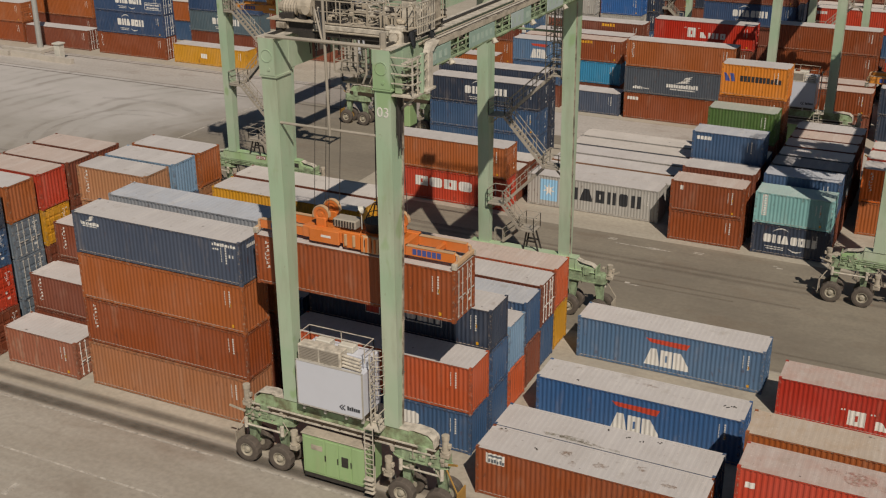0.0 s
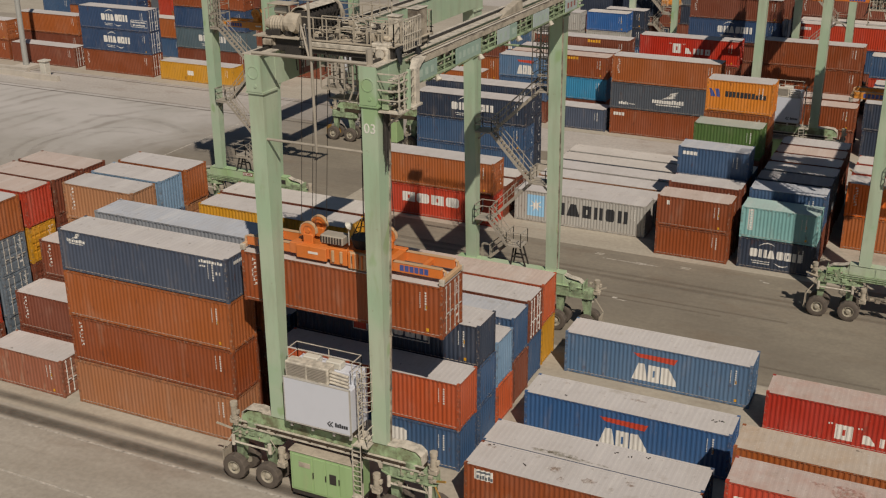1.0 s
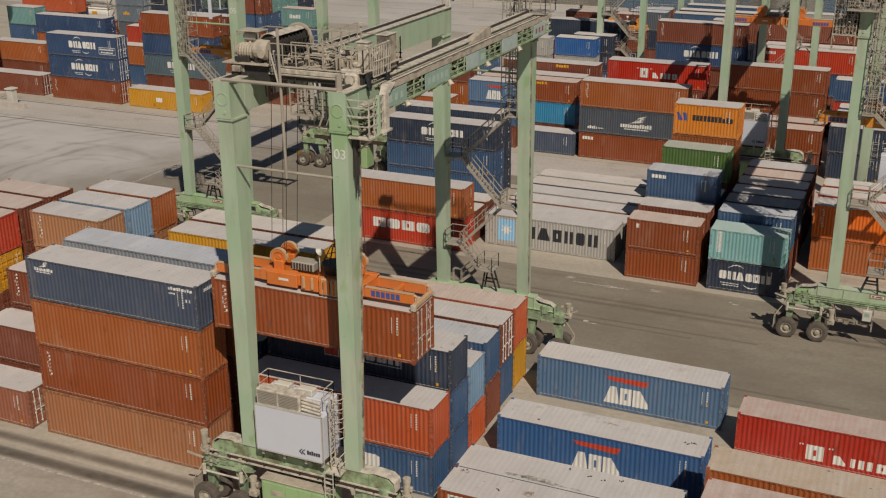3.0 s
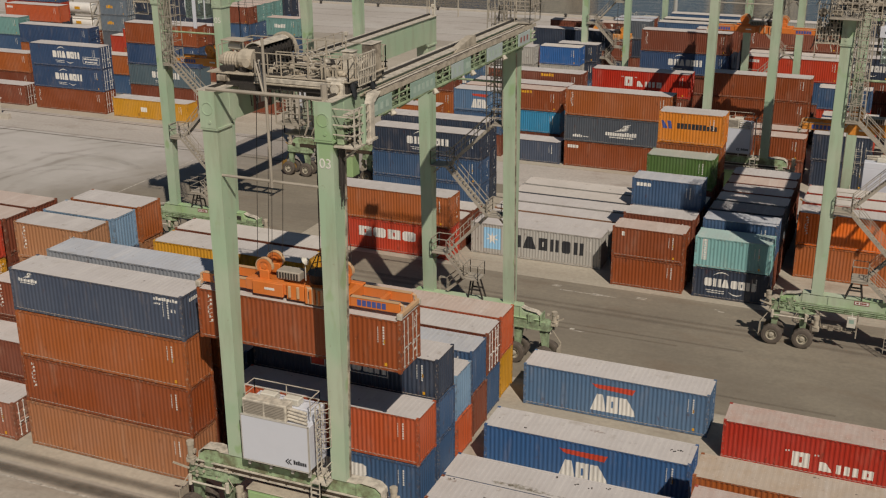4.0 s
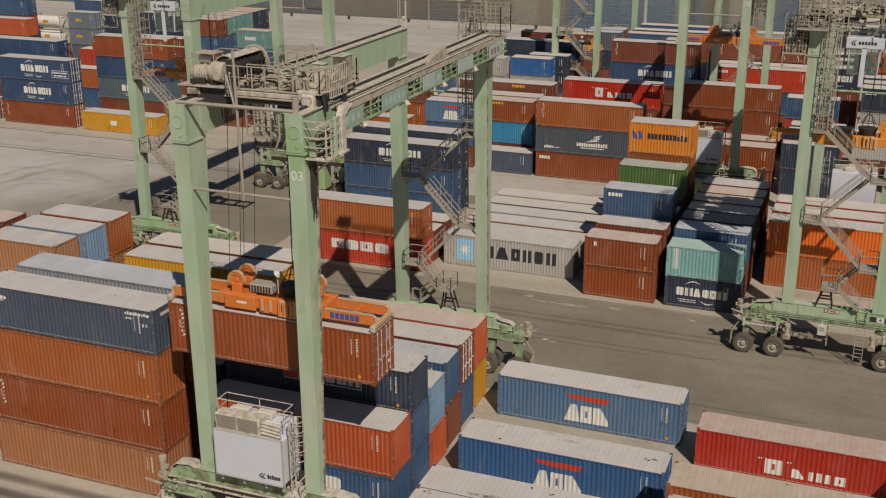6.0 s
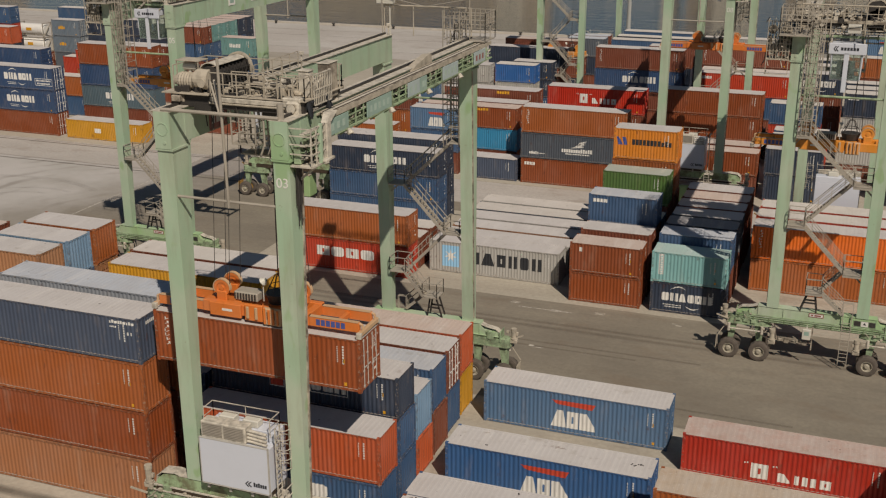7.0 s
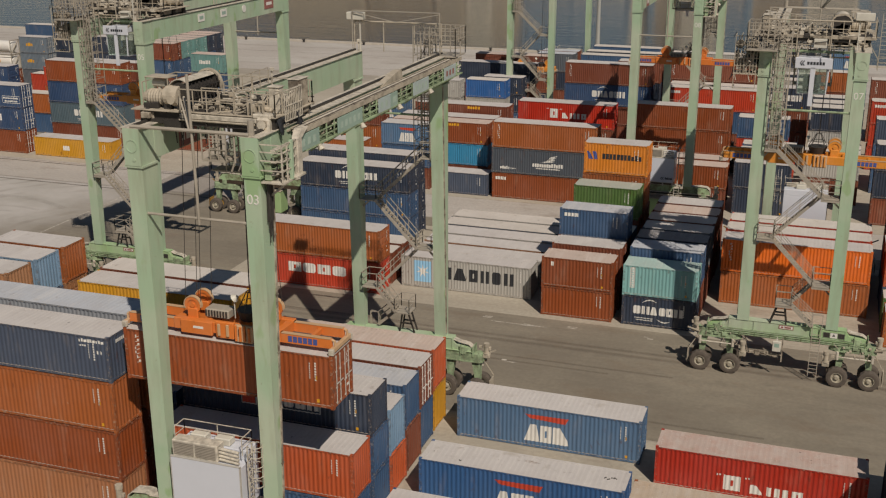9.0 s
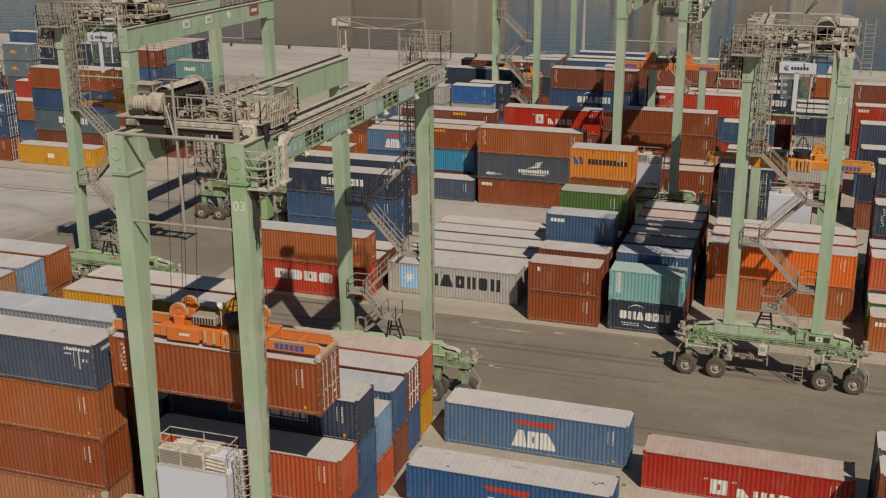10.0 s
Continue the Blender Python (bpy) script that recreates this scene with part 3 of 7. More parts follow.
def word(bm, x0, x1, z0, z1, n, lean=0.0, gap=0.2):
    """A line of writing as a row of plain bars of uneven width."""
    rnd = random.Random(int(x0 * 100) + n)
    step = (x1 - x0) / n
    for i in range(n):
        a, b = x0 + i * step, x0 + (i + 1 - gap * rnd.uniform(0.6, 1.5)) * step
        k = lean * (z1 - z0)
        top = z1 - (z1 - z0) * rnd.choice((0.0, 0.0, 0.16, 0.22))
        flat(bm, [(a, z0), (b, z0), (b + k, top), (a + k, top)])


# plain painted shapes in the unit square, each of one or more outlines
SHAPES = {"block": [[(0, 0), (1, 0), (1, 1), (0, 1)]],
          "cut": [[(0.14, 0), (0.86, 0), (1, 0.16), (1, 0.84), (0.86, 1), (0.14, 1), (0, 0.84), (0, 0.16)]],
          "taper": [[(0, 0), (1, 0), (0.7, 1), (0.3, 1)]],
          "slab": [[(0, 0), (1, 0), (0.94, 0.3), (0.46, 1), (0, 1)]],
          "pair": [[(0, 0), (0.4, 0), (0.4, 1), (0, 1)], [(0.6, 0), (1, 0), (1, 1), (0.6, 1)]],
          "slit": [[(0, 0), (0.42, 0), (0.42, 1), (0, 1)], [(0.42, 0), (0.58, 0), (0.58, 0.3), (0.42, 0.3)],
                   [(0.42, 0.7), (0.58, 0.7), (0.58, 1), (0.42, 1)], [(0.58, 0), (1, 0), (1, 1), (0.58, 1)]]}


def row(bm, z0, z1, lean, *pieces):
    """A painted word as a row of plain shapes: (shape, left, right)."""
    for shape, x0, x1 in pieces:
        made = {}
        for loop in SHAPES[shape]:
            for p in loop:
                if p not in made:
                    made[p] = bm.verts.new((x0 + p[0] * (x1 - x0) + lean * p[1] * (z1 - z0), 0, z0 + p[1] * (z1 - z0)))
            bm.faces.new([made[p] for p in loop])


def decal(ob, size, mat, draw, label=""):
    """Lays painted shapes onto a wall: each larger shape is a piece of its own, the small bars stay joined."""
    bm = bmesh.new()
    draw(bm)
    small = bmesh.new()
    seen = set()
    for first_face in bm.faces:
        if first_face in seen:
            continue
        island, todo = [], [first_face]
        seen.add(first_face)
        while todo:
            f = todo.pop()
            island.append(f)
            for v in f.verts:
                for g in v.link_faces:
                    if g not in seen:
                        seen.add(g)
                        todo.append(g)
        co = [v.co for f in island for v in f.verts]
        wide = max(c.x for c in co) - min(c.x for c in co)
        high = max(c.z for c in co) - min(c.z for c in co)
        big = min(wide, high) > 0.3
        into = bmesh.new() if big else small
        for f in island:
            into.faces.new([into.verts.new(v.co) for v in f.verts])
        if big:
            lay(into, "logo_block", size, mat, ob, label)
    bm.free()
    if small.faces:
        tagged(lay(small, "logo_bar", size, mat, ob, label), kind="stuff")
    else:
        small.free()


def lay(bm, name, size, mat, ob, label):
    wrap(bm, LONG[size])
    me = bpy.data.meshes.new(name)
    bm.to_mesh(me)
    bm.free()
    return link(name, me, mat, ob, label)


def swoosh(bm, x0, x1, z, rise, thick, n=10, turn=1):
    """A thin arc, thicker in the middle."""
    for i in range(n):
        t0, t1 = i / n, (i + 1) / n
        q = []
        for t, s in ((t0, 0), (t1, 0), (t1, 1), (t0, 1)):
            q.append((x0 + (x1 - x0) * t, z + turn * (rise * math.sin(math.pi * (0.15 + 0.6 * t)) + s * thick * math.sin(math.pi * (0.06 + 0.88 * t)))))
        flat(bm, q)


def logo_arc(ob, size, h):
    """White word shapes between two arcs."""
    c, k = (6.3, 1.14) if size == 40 else (3.03, 1.0)

    def draw(bm):
        row(bm, h * 0.4, h * (0.67 if size == 20 else 0.7), 0.0, *((shape, c + k * a, c + k * b) for shape, a, b in (
            ("cut", -2.08, -1.46), ("pair", -1.36, -0.72), ("taper", -0.68, -0.08), ("cut", 0.06, 0.58), ("slit", 0.66, 1.2), ("pair", 1.28, 2.0))))
        word(bm, c - 1.92, c - 0.42, h * 0.255, h * 0.285, 14)
        word(bm, c - 1.82, c - 0.42, h * 0.185, h * 0.215, 11)
        swoosh(bm, c - 1.4 * k, c - 0.15 * k, h * 0.68, 0.5 * k, 0.1 * k)
        swoosh(bm, c - 0.1 * k, c + 1.0 * k, h * 0.34, 0.36 * k, 0.1 * k, turn=-1)
    decal(ob, size, M_MARK, draw, "white arc-shaped shipping logo")


def logo_bars(ob, size, h):
    """A red flying bar over three white shapes."""
    c = 5.65 if size == 40 else 3.0
    s = 1.0 if size == 40 else 0.72
    decal(ob, size, M_REDMARK, lambda bm: flat(bm, [(c - 1.02 * s, h * 0.79), (c + 1.88 * s, h * 0.8), (c + 1.66 * s, h * 0.66), (c - 0.67 * s, h * 0.7)]), "slanted red bar")

    def draw(bm):
        row(bm, h * 0.15, h * 0.56, 0.08, ("taper", c - 1.05 * s, c - 0.02 * s))
        row(bm, h * 0.15, h * 0.555, 0.0, ("slit", c + 0.02 * s, c + 0.78 * s), ("slab", c + 0.86 * s, c + 1.9 * s))
    decal(ob, size, M_MARK, draw, "bold white block logo")


def logo_wide(ob, size, h, mat, x0, x1, z0, z1, n, lean=0.0, label="large plain word blocks"):
    decal(ob, size, mat, lambda bm: word(bm, x0, x1, h * z0, h * z1, n, lean), label)


def logo_star(ob, h):
    decal(ob, 40, M_SKYMARK, lambda bm: flat(bm, [(1.2, h * 0.18), (2.85, h * 0.18), (2.85, h * 0.86), (1.2, h * 0.86)]), "sky-blue square")

    def star(bm):
        c = bm.verts.new((2.04, 0, h * 0.53))
        ring = []
        for i in range(14):
            r, a = (0.66 if i % 2 == 0 else 0.24), math.pi * (0.5 + i / 7)
            ring.append(bm.verts.new((2.04 + r * math.cos(a), 0, h * 0.53 + r * math.sin(a))))
        for i in range(14):
            bm.faces.new((c, ring[i], ring[(i + 1) % 14]))
    bm = bmesh.new()
    star(bm)
    wrap(bm, LONG[40], 0.009)
    me = bpy.data.meshes.new("painted_star")
    bm.to_mesh(me)
    bm.free()
    link("painted_star", me, M_MARK, ob, "white seven-pointed star")


def logo_wing(ob, size, h, small=False):
    """A white wing over two rows of bars."""
    # the wing's left foot, the length of the mark, its base line and its height
    u, s, z, t = (0.57, 0.385, h * 0.71, 0.46) if small else (4.88, 1.0, h * 0.335, 1.0)

    def draw(bm):
        word(bm, u, u + 3.62 * s, z, z + 0.46 * t, 13)
        word(bm, u + 0.42 * s, u + 3.3 * s, z - 0.24 * t, z - 0.1 * t, 15)
        for i in range(4):
            flat(bm, [(u + (0.85 + 0.3 * i) * s, z + (0.48 + 0.1 * i) * t), (u + 2.3 * s, z + (0.66 + 0.14 * i) * t), (u + (2.62 + 0.11 * i) * s, z + (0.76 + 0.23 * i) * t), (u + 2.05 * s, z + (0.76 + 0.16 * i) * t)])
    decal(ob, size, M_MARK, draw, "white wing-shaped logo over word bars")


def logo_side(ob, size, h):
    """A column of white strokes at the left end: a word turned upright."""
    rnd = random.Random(size)

    def draw(bm):
        for i in range(7):
            z = h * 0.88 - i * 0.24
            flat(bm, [(0.6, z - 0.2), (0.66, z - 0.2), (0.9, z - 0.08), (0.84, z - 0.08)])
            a = rnd.choice((0.58, 0.66, 0.78))
            flat(bm, [(a, z - 0.14), (a + 0.1, z - 0.14), (a + 0.1, z - 0.01), (a, z - 0.01)])
    decal(ob, size, M_MARK, draw, "upright white word bars")


def logo_column(ob, size, h):
    """A white upright label with dark strokes."""
    decal(ob, size, M_MARK, lambda bm: flat(bm, [(0.58, h * 0.25), (1.0, h * 0.25), (1.0, h * 0.93), (0.58, h * 0.93)]), "white upright label")
    bm = bmesh.new()
    for i in range(8):
        z = h * 0.29 + i * 0.2
        flat(bm, [(0.68, z), (0.9, z), (0.9, z + 0.05), (0.68, z + 0.05)])
        flat(bm, [(0.68 + 0.12 * (i % 2), z + 0.07), (0.76 + 0.12 * (i % 2), z + 0.07), (0.76 + 0.12 * (i % 2), z + 0.13), (0.68 + 0.12 * (i % 2), z + 0.13)])
    wrap(bm, LONG[size], 0.009)
    me = bpy.data.meshes.new("label_bar")
    bm.to_mesh(me)
    bm.free()
    tagged(link("label_bar", me, PAINT["teal"], ob, "plain bars on the label"), kind="stuff")


def logo_code(ob, size, h):
    ln = LONG[size]

    def draw(bm):
        word(bm, ln - 1.93, ln - 0.28, h * 0.83, h * 0.9, 9, 0, 0.2)
        word(bm, ln - 1.92, ln - 1.45, h * 0.735, h * 0.775, 5, 0, 0.25)
        word(bm, ln - 0.8, ln - 0.35, h * 0.6, h * 0.67, 2, 0, 0.5)
    decal(ob, size, M_MARK, draw, "white identification bars")
    bm = bmesh.new()
    for i in range(8):
        box(bm, (ln - 0.034, 0.75 + 0.17 * i, h * 0.78), (ln - 0.022, 0.87 + 0.17 * i, h * 0.85))
    tagged(part("end_marking", bm, M_MARK, ob, "white identification bars on the end wall"), kind="stuff")


def logo_serif(ob, size, h, z0):
    """One tall white shape and four lower ones, with small strokes at its shoulders."""
    def draw(bm):
        row(bm, h * z0, h * (z0 + 0.375), 0.0, ("slit", 4.12, 5.12))
        row(bm, h * z0, h * (z0 + 0.225), 0.0, ("slab", 5.68, 6.4), ("block", 6.64, 6.9), ("pair", 7.08, 7.86), ("slit", 8.08, 8.7))
        for u in (3.7, 3.86, 5.36, 5.54):
            flat(bm, [(u, h * (z0 + 0.345)), (u + 0.09, h * (z0 + 0.345)), (u + 0.09, h * (z0 + 0.385)), (u, h * (z0 + 0.385))])
    decal(ob, size, M_MARK, draw, "white plain word shapes")


def logo_boxed(ob, size, h):
    """A red square and white shapes set in thin white outlines."""
    decal(ob, size, M_REDMARK, lambda bm: flat(bm, [(4.02, h * 0.36), (4.86, h * 0.36), (4.86, h * 0.74), (4.02, h * 0.74)]), "red square")

    def draw(bm):
        row(bm, h * 0.4, h * 0.7, 0.0, ("pair", 5.02, 5.66), ("taper", 5.72, 6.4), ("cut", 6.68, 7.34), ("slit", 7.44, 8.1), ("pair", 8.2, 8.92))
        for a, b in ((3.94, 4.94), (6.58, 9.04)):
            for z in (0.335, 0.745):
                flat(bm, [(a, h * z), (b, h * z), (b, h * (z + 0.02)), (a, h * (z + 0.02))])
            for u in (a, b - 0.05):
                flat(bm, [(u, h * 0.335), (u + 0.05, h * 0.335), (u + 0.05, h * 0.765), (u, h * 0.765)])
    decal(ob, size, M_MARK, draw, "white shapes in outlined boxes")


def mark(ob, kind, size, h):
    if kind == "arc":
        logo_arc(ob, size, h)
    elif kind == "arcbox":
        logo_arc(ob, size, h)

        def outline(bm):
            for a, b, c, d in ((9.1, 12.0, 0.5, 0.52), (9.1, 12.0, 0.2, 0.22), (9.1, 9.16, 0.2, 0.52), (11.94, 12.0, 0.2, 0.52)):
                flat(bm, [(a, h * c), (b, h * c), (b, h * d), (a, h * d)])
            word(bm, 9.3, 11.8, h * 0.39, h * 0.46, 12)
            word(bm, 9.5, 11.6, h * 0.26, h * 0.33, 10)
        decal(ob, size, M_MARK, outline, "white outlined label")
    elif kind == "ambers":
        logo_wide(ob, size, h, M_YMARK, 1.4, 2.9, 0.42, 0.62, 4, 0, "faded yellow word bars")
    elif kind == "flyingbar":
        logo_bars(ob, size, h)
    elif kind == "star":
        logo_star(ob, h)
        decal(ob, size, M_BLACKMARK, lambda bm: row(bm, h * 0.35, h * 0.74, 0.0, ("pair", 3.74, 4.78), ("taper", 4.96, 6.2), ("slit", 6.46, 7.26),
                                                    ("pair", 7.54, 8.32), ("cut", 8.6, 9.4), ("pair", 9.7, 10.6)), "large dark word shapes")
    elif kind == "fourblocks":
        decal(ob, size, M_MARK, lambda bm: row(bm, h * 0.43, h * 0.74, 0.0, ("slit", 3.12, 4.42), ("cut", 4.6, 5.86), ("slit", 6.06, 7.36), ("cut", 7.56, 8.86)), "bold white word shapes")
    elif kind == "serif":
        logo_serif(ob, size, h, 0.15 if h < 2.8 else 0.36)
    elif kind == "goldword":
        decal(ob, size, M_BLUEMARK, lambda bm: row(bm, h * 0.45, h * 0.7, -0.25, ("slab", 0.42, 0.86), ("block", 0.96, 1.3)), "blue angular mark")
        logo_wide(ob, size, h, M_BLACKMARK, 1.72, 5.5, 0.47, 0.65, 11, 0, "dark word bars")
    elif kind == "wing":
        logo_wing(ob, size, h)
        logo_wide(ob, size, h, M_MARK, 1.04, 2.2, 0.17, 0.28, 5)
        logo_wide(ob, size, h, M_MARK, 2.25, 2.94, 0.19, 0.23, 4)
    elif kind == "smallwing":
        logo_wing(ob, size, h, True)
        logo_code(ob, size, h)
    elif kind == "side":
        logo_side(ob, size, h)
    elif kind == "column":
        logo_column(ob, size, h)
    elif kind == "code":
        logo_wide(ob, size, h, M_MARK, 0.4, 1.7, 0.72, 0.84, 4)
    elif kind == "chip":
        logo_wide(ob, size, h, M_MARK, 0.8, 1.1, 0.7, 0.88, 1)
    elif kind == "yellowword":
        logo_wide(ob, size, h, M_YMARK, 6.9, 8.6, 0.8, 0.92, 5)
    elif kind == "label":
        logo_wide(ob, size, h, M_MARK, 0.57, 1.8, 0.69, 0.9, 1, 0, "white label plate")
        bm = bmesh.new()
        flat(bm, [(0.72, h * 0.83), (1.5, h * 0.83), (1.5, h * 0.87), (0.72, h * 0.87)])
        word(bm, 0.72, 1.68, h * 0.71, h * 0.79, 6)
        wrap(bm, LONG[size], 0.009)
        me = bpy.data.meshes.new("label_bar")
        bm.to_mesh(me)
        bm.free()
        tagged(link("label_bar", me, PAINT["steelgrey"], ob, "grey plain bars on the label"), kind="stuff")
    elif kind == "plate":
        logo_wide(ob, size, h, M_MARK, 4.6, 5.8, 0.36, 0.66, 1)
    elif kind == "chiplow":
        logo_wide(ob, size, h, M_MARK, 0.45, 1.1, 0.57, 0.73, 1, 0, "white plate")
    elif kind == "boxed":
        logo_boxed(ob, size, h)
    elif kind == "word":
        logo_wide(ob, size, h, M_MARK, LONG[size] * 0.25, LONG[size] * 0.6, 0.45, 0.65, 7)


def stack(size, x, y, tiers, roof="dust", where="in a yard stack", tall=1.0):
    """A stack from the ground up. A tier: paint[:mark[:flag]], a leading - for the lower type; flag b turns the doors away, w paints their bars white."""
    z = 0.02
    for i, t in enumerate(tiers.split()):
        h = (ST if t[0] == "-" else HC) * tall
        bits = t.lstrip("-").split(":")
        jx, jy = random.uniform(-0.05, 0.05), random.uniform(-0.04, 0.04)
        away = len(bits) > 2 and "b" in bits[2]
        n = len(tiers.split())
        level = "alone on the pad" if n == 1 else "at the foot of a stack" if i == 0 else "on top of a stack" if i == n - 1 else "in the middle of a stack"
        ob = container(size, h, x + jx, y + jy, z, bits[0], roof if i == n - 1 else "", not away, level, M_MARK if "w" in "".join(bits[2:]) else None, tag=(i + round(y)) % 3 == 0)
        if len(bits) > 1 and bits[1]:
            mark(ob, bits[1], size, h)
        z += h
    return ob


# ---- rubber-tyred yard cranes ----
SPAN = 25.6
SILL, LEG_TOP, GIRDER_TOP = 4.42, 22.35, 24.25
LEG_X = 3.12


def wheel_meshes():
    bm = bmesh.new()
    n, ro, ri = 28, 0.77, 0.4
    ring = [(-0.25, ri), (-0.27, 0.57), (-0.24, 0.72), (-0.18, ro), (0.18, ro), (0.24, 0.72), (0.27, 0.57), (0.25, ri)]
    grid = []
    for i in range(n):
        a = 2 * math.pi * i / n
        lug = 0.0 if i % 2 else -0.03
        grid.append([bm.verts.new(((r + (lug if r == ro else 0)) * math.cos(a), y, (r + (lug if r == ro else 0)) * math.sin(a))) for y, r in ring])
    for i in range(n):
        for k in range(len(ring)):
            k2 = (k + 1) % len(ring)
            bm.faces.new((grid[i][k], grid[i][k2], grid[(i + 1) % n][k2], grid[(i + 1) % n][k]))
    tyre = to_mesh(bm, "tyre")
    bm = bmesh.new()
    dish = [(0.16, 0.0), (0.16, 0.41), (-0.24, 0.43), (-0.25, 0.37), (-0.12, 0.33), (-0.09, 0.22), (-0.2, 0.19), (-0.23, 0.13), (-0.29, 0.12), (-0.3, 0.0)]
    rows = [[bm.verts.new((r * math.cos(2 * math.pi * i / 20), y, r * math.sin(2 * math.pi * i / 20))) for y, r in dish[1:-1]] for i in range(20)]
    for i in range(20):
        p, q = rows[i], rows[(i + 1) % 20]
        for k in range(len(p) - 1):
            bm.faces.new((p[k], p[k + 1], q[k + 1], q[k]))
    bm.faces.new([r[0] for r in rows])
    bm.faces.new([r[-1] for r in rows])
    for i in range(8):
        a = math.pi * i / 4
        rod(bm, (0.27 * math.cos(a), -0.15, 0.27 * math.sin(a)), (0.27 * math.cos(a), -0.09, 0.27 * math.sin(a)), 0.025, 6)
    return tyre, to_mesh(bm, "rim")


TYRE, RIM = wheel_meshes()


def add_wheel(crane, x, y, flip, rim=None):
    m = pose(x, y, 0.77, 0, 0, 180 if flip else 0)
    wheel = link("tyre", TYRE, M_BLACK, crane, "dusty ribbed rubber tyre", m)
    link("rim", RIM, rim or M_RIM, wheel, "dusty yellow rim" if rim else "dusty grey rim")


def flight(bm, a, b, y0, wide=0.75):
    """A stair flight from (x, z) a to b, with treads and two handrails."""
    (xa, za), (xb, zb) = a, b
    for y in (y0, y0 + wide):
        bar(bm, (xa, y, za), (xb, y, zb), 0.05, 0.2)
        bar(bm, (xa, y, za + 1.0), (xb, y, zb + 1.0), 0.045)
        bar(bm, (xa, y, za + 0.55), (xb, y, zb + 0.55), 0.035)
    n = max(3, round(abs(zb - za) / 0.22))
    for i in range(n + 1):
        f = i / n
        x, z = xa + (xb - xa) * f, za + (zb - za) * f
        box(bm, (x - 0.13, y0, z - 0.02), (x + 0.13, y0 + wide, z + 0.02))
        if i % 4 == 0:
            for y in (y0, y0 + wide):
                bar(bm, (x, y, z), (x, y, z + 1.0), 0.04)


def platform(bm, x0, x1, y0, y1, z, rails="fblr"):
    box(bm, (x0, y0, z - 0.08), (x1, y1, z))
    for k, line in (("f", [(x0, y0, z), (x1, y0, z)]), ("b", [(x0, y1, z), (x1, y1, z)]), ("l", [(x0, y0, z), (x0, y1, z)]), ("r", [(x1, y0, z), (x1, y1, z)])):
        if k in rails:
            railing(bm, line)


def ladder(bm, x, y, z0, z1, wide=0.45, along="x", cage=False):
    dx, dy = (wide / 2, 0) if along == "x" else (0, wide / 2)
    for s in (-1, 1):
        bar(bm, (x + s * dx, y + s * dy, z0), (x + s * dx, y + s * dy, z1), 0.05)
    n = int((z1 - z0) / 0.3)
    for i in range(1, n):
        z = z0 + i * 0.3
        bar(bm, (x - dx, y - dy, z), (x + dx, y + dy, z), 0.035)
    if cage:
        for z in np.arange(z0 + 2.2, z1 + 0.9, 0.9):
            ring = [Vector((x + 0.38 * math.cos(a), y - 0.4 + 0.4 * math.sin(a), z)) for a in np.linspace(0, 2 * math.pi, 11)]
            for p, q in zip(ring, ring[1:]):
                bar(bm, p, q, 0.04)
        for a in (-2.6, -1.57, -0.5, 3.6):
            bar(bm, (x + 0.38 * math.cos(a), y - 0.4 + 0.4 * math.sin(a), z0 + 2.2), (x + 0.38 * math.cos(a), y - 0.4 + 0.4 * math.sin(a), z1 + 0.8), 0.04)


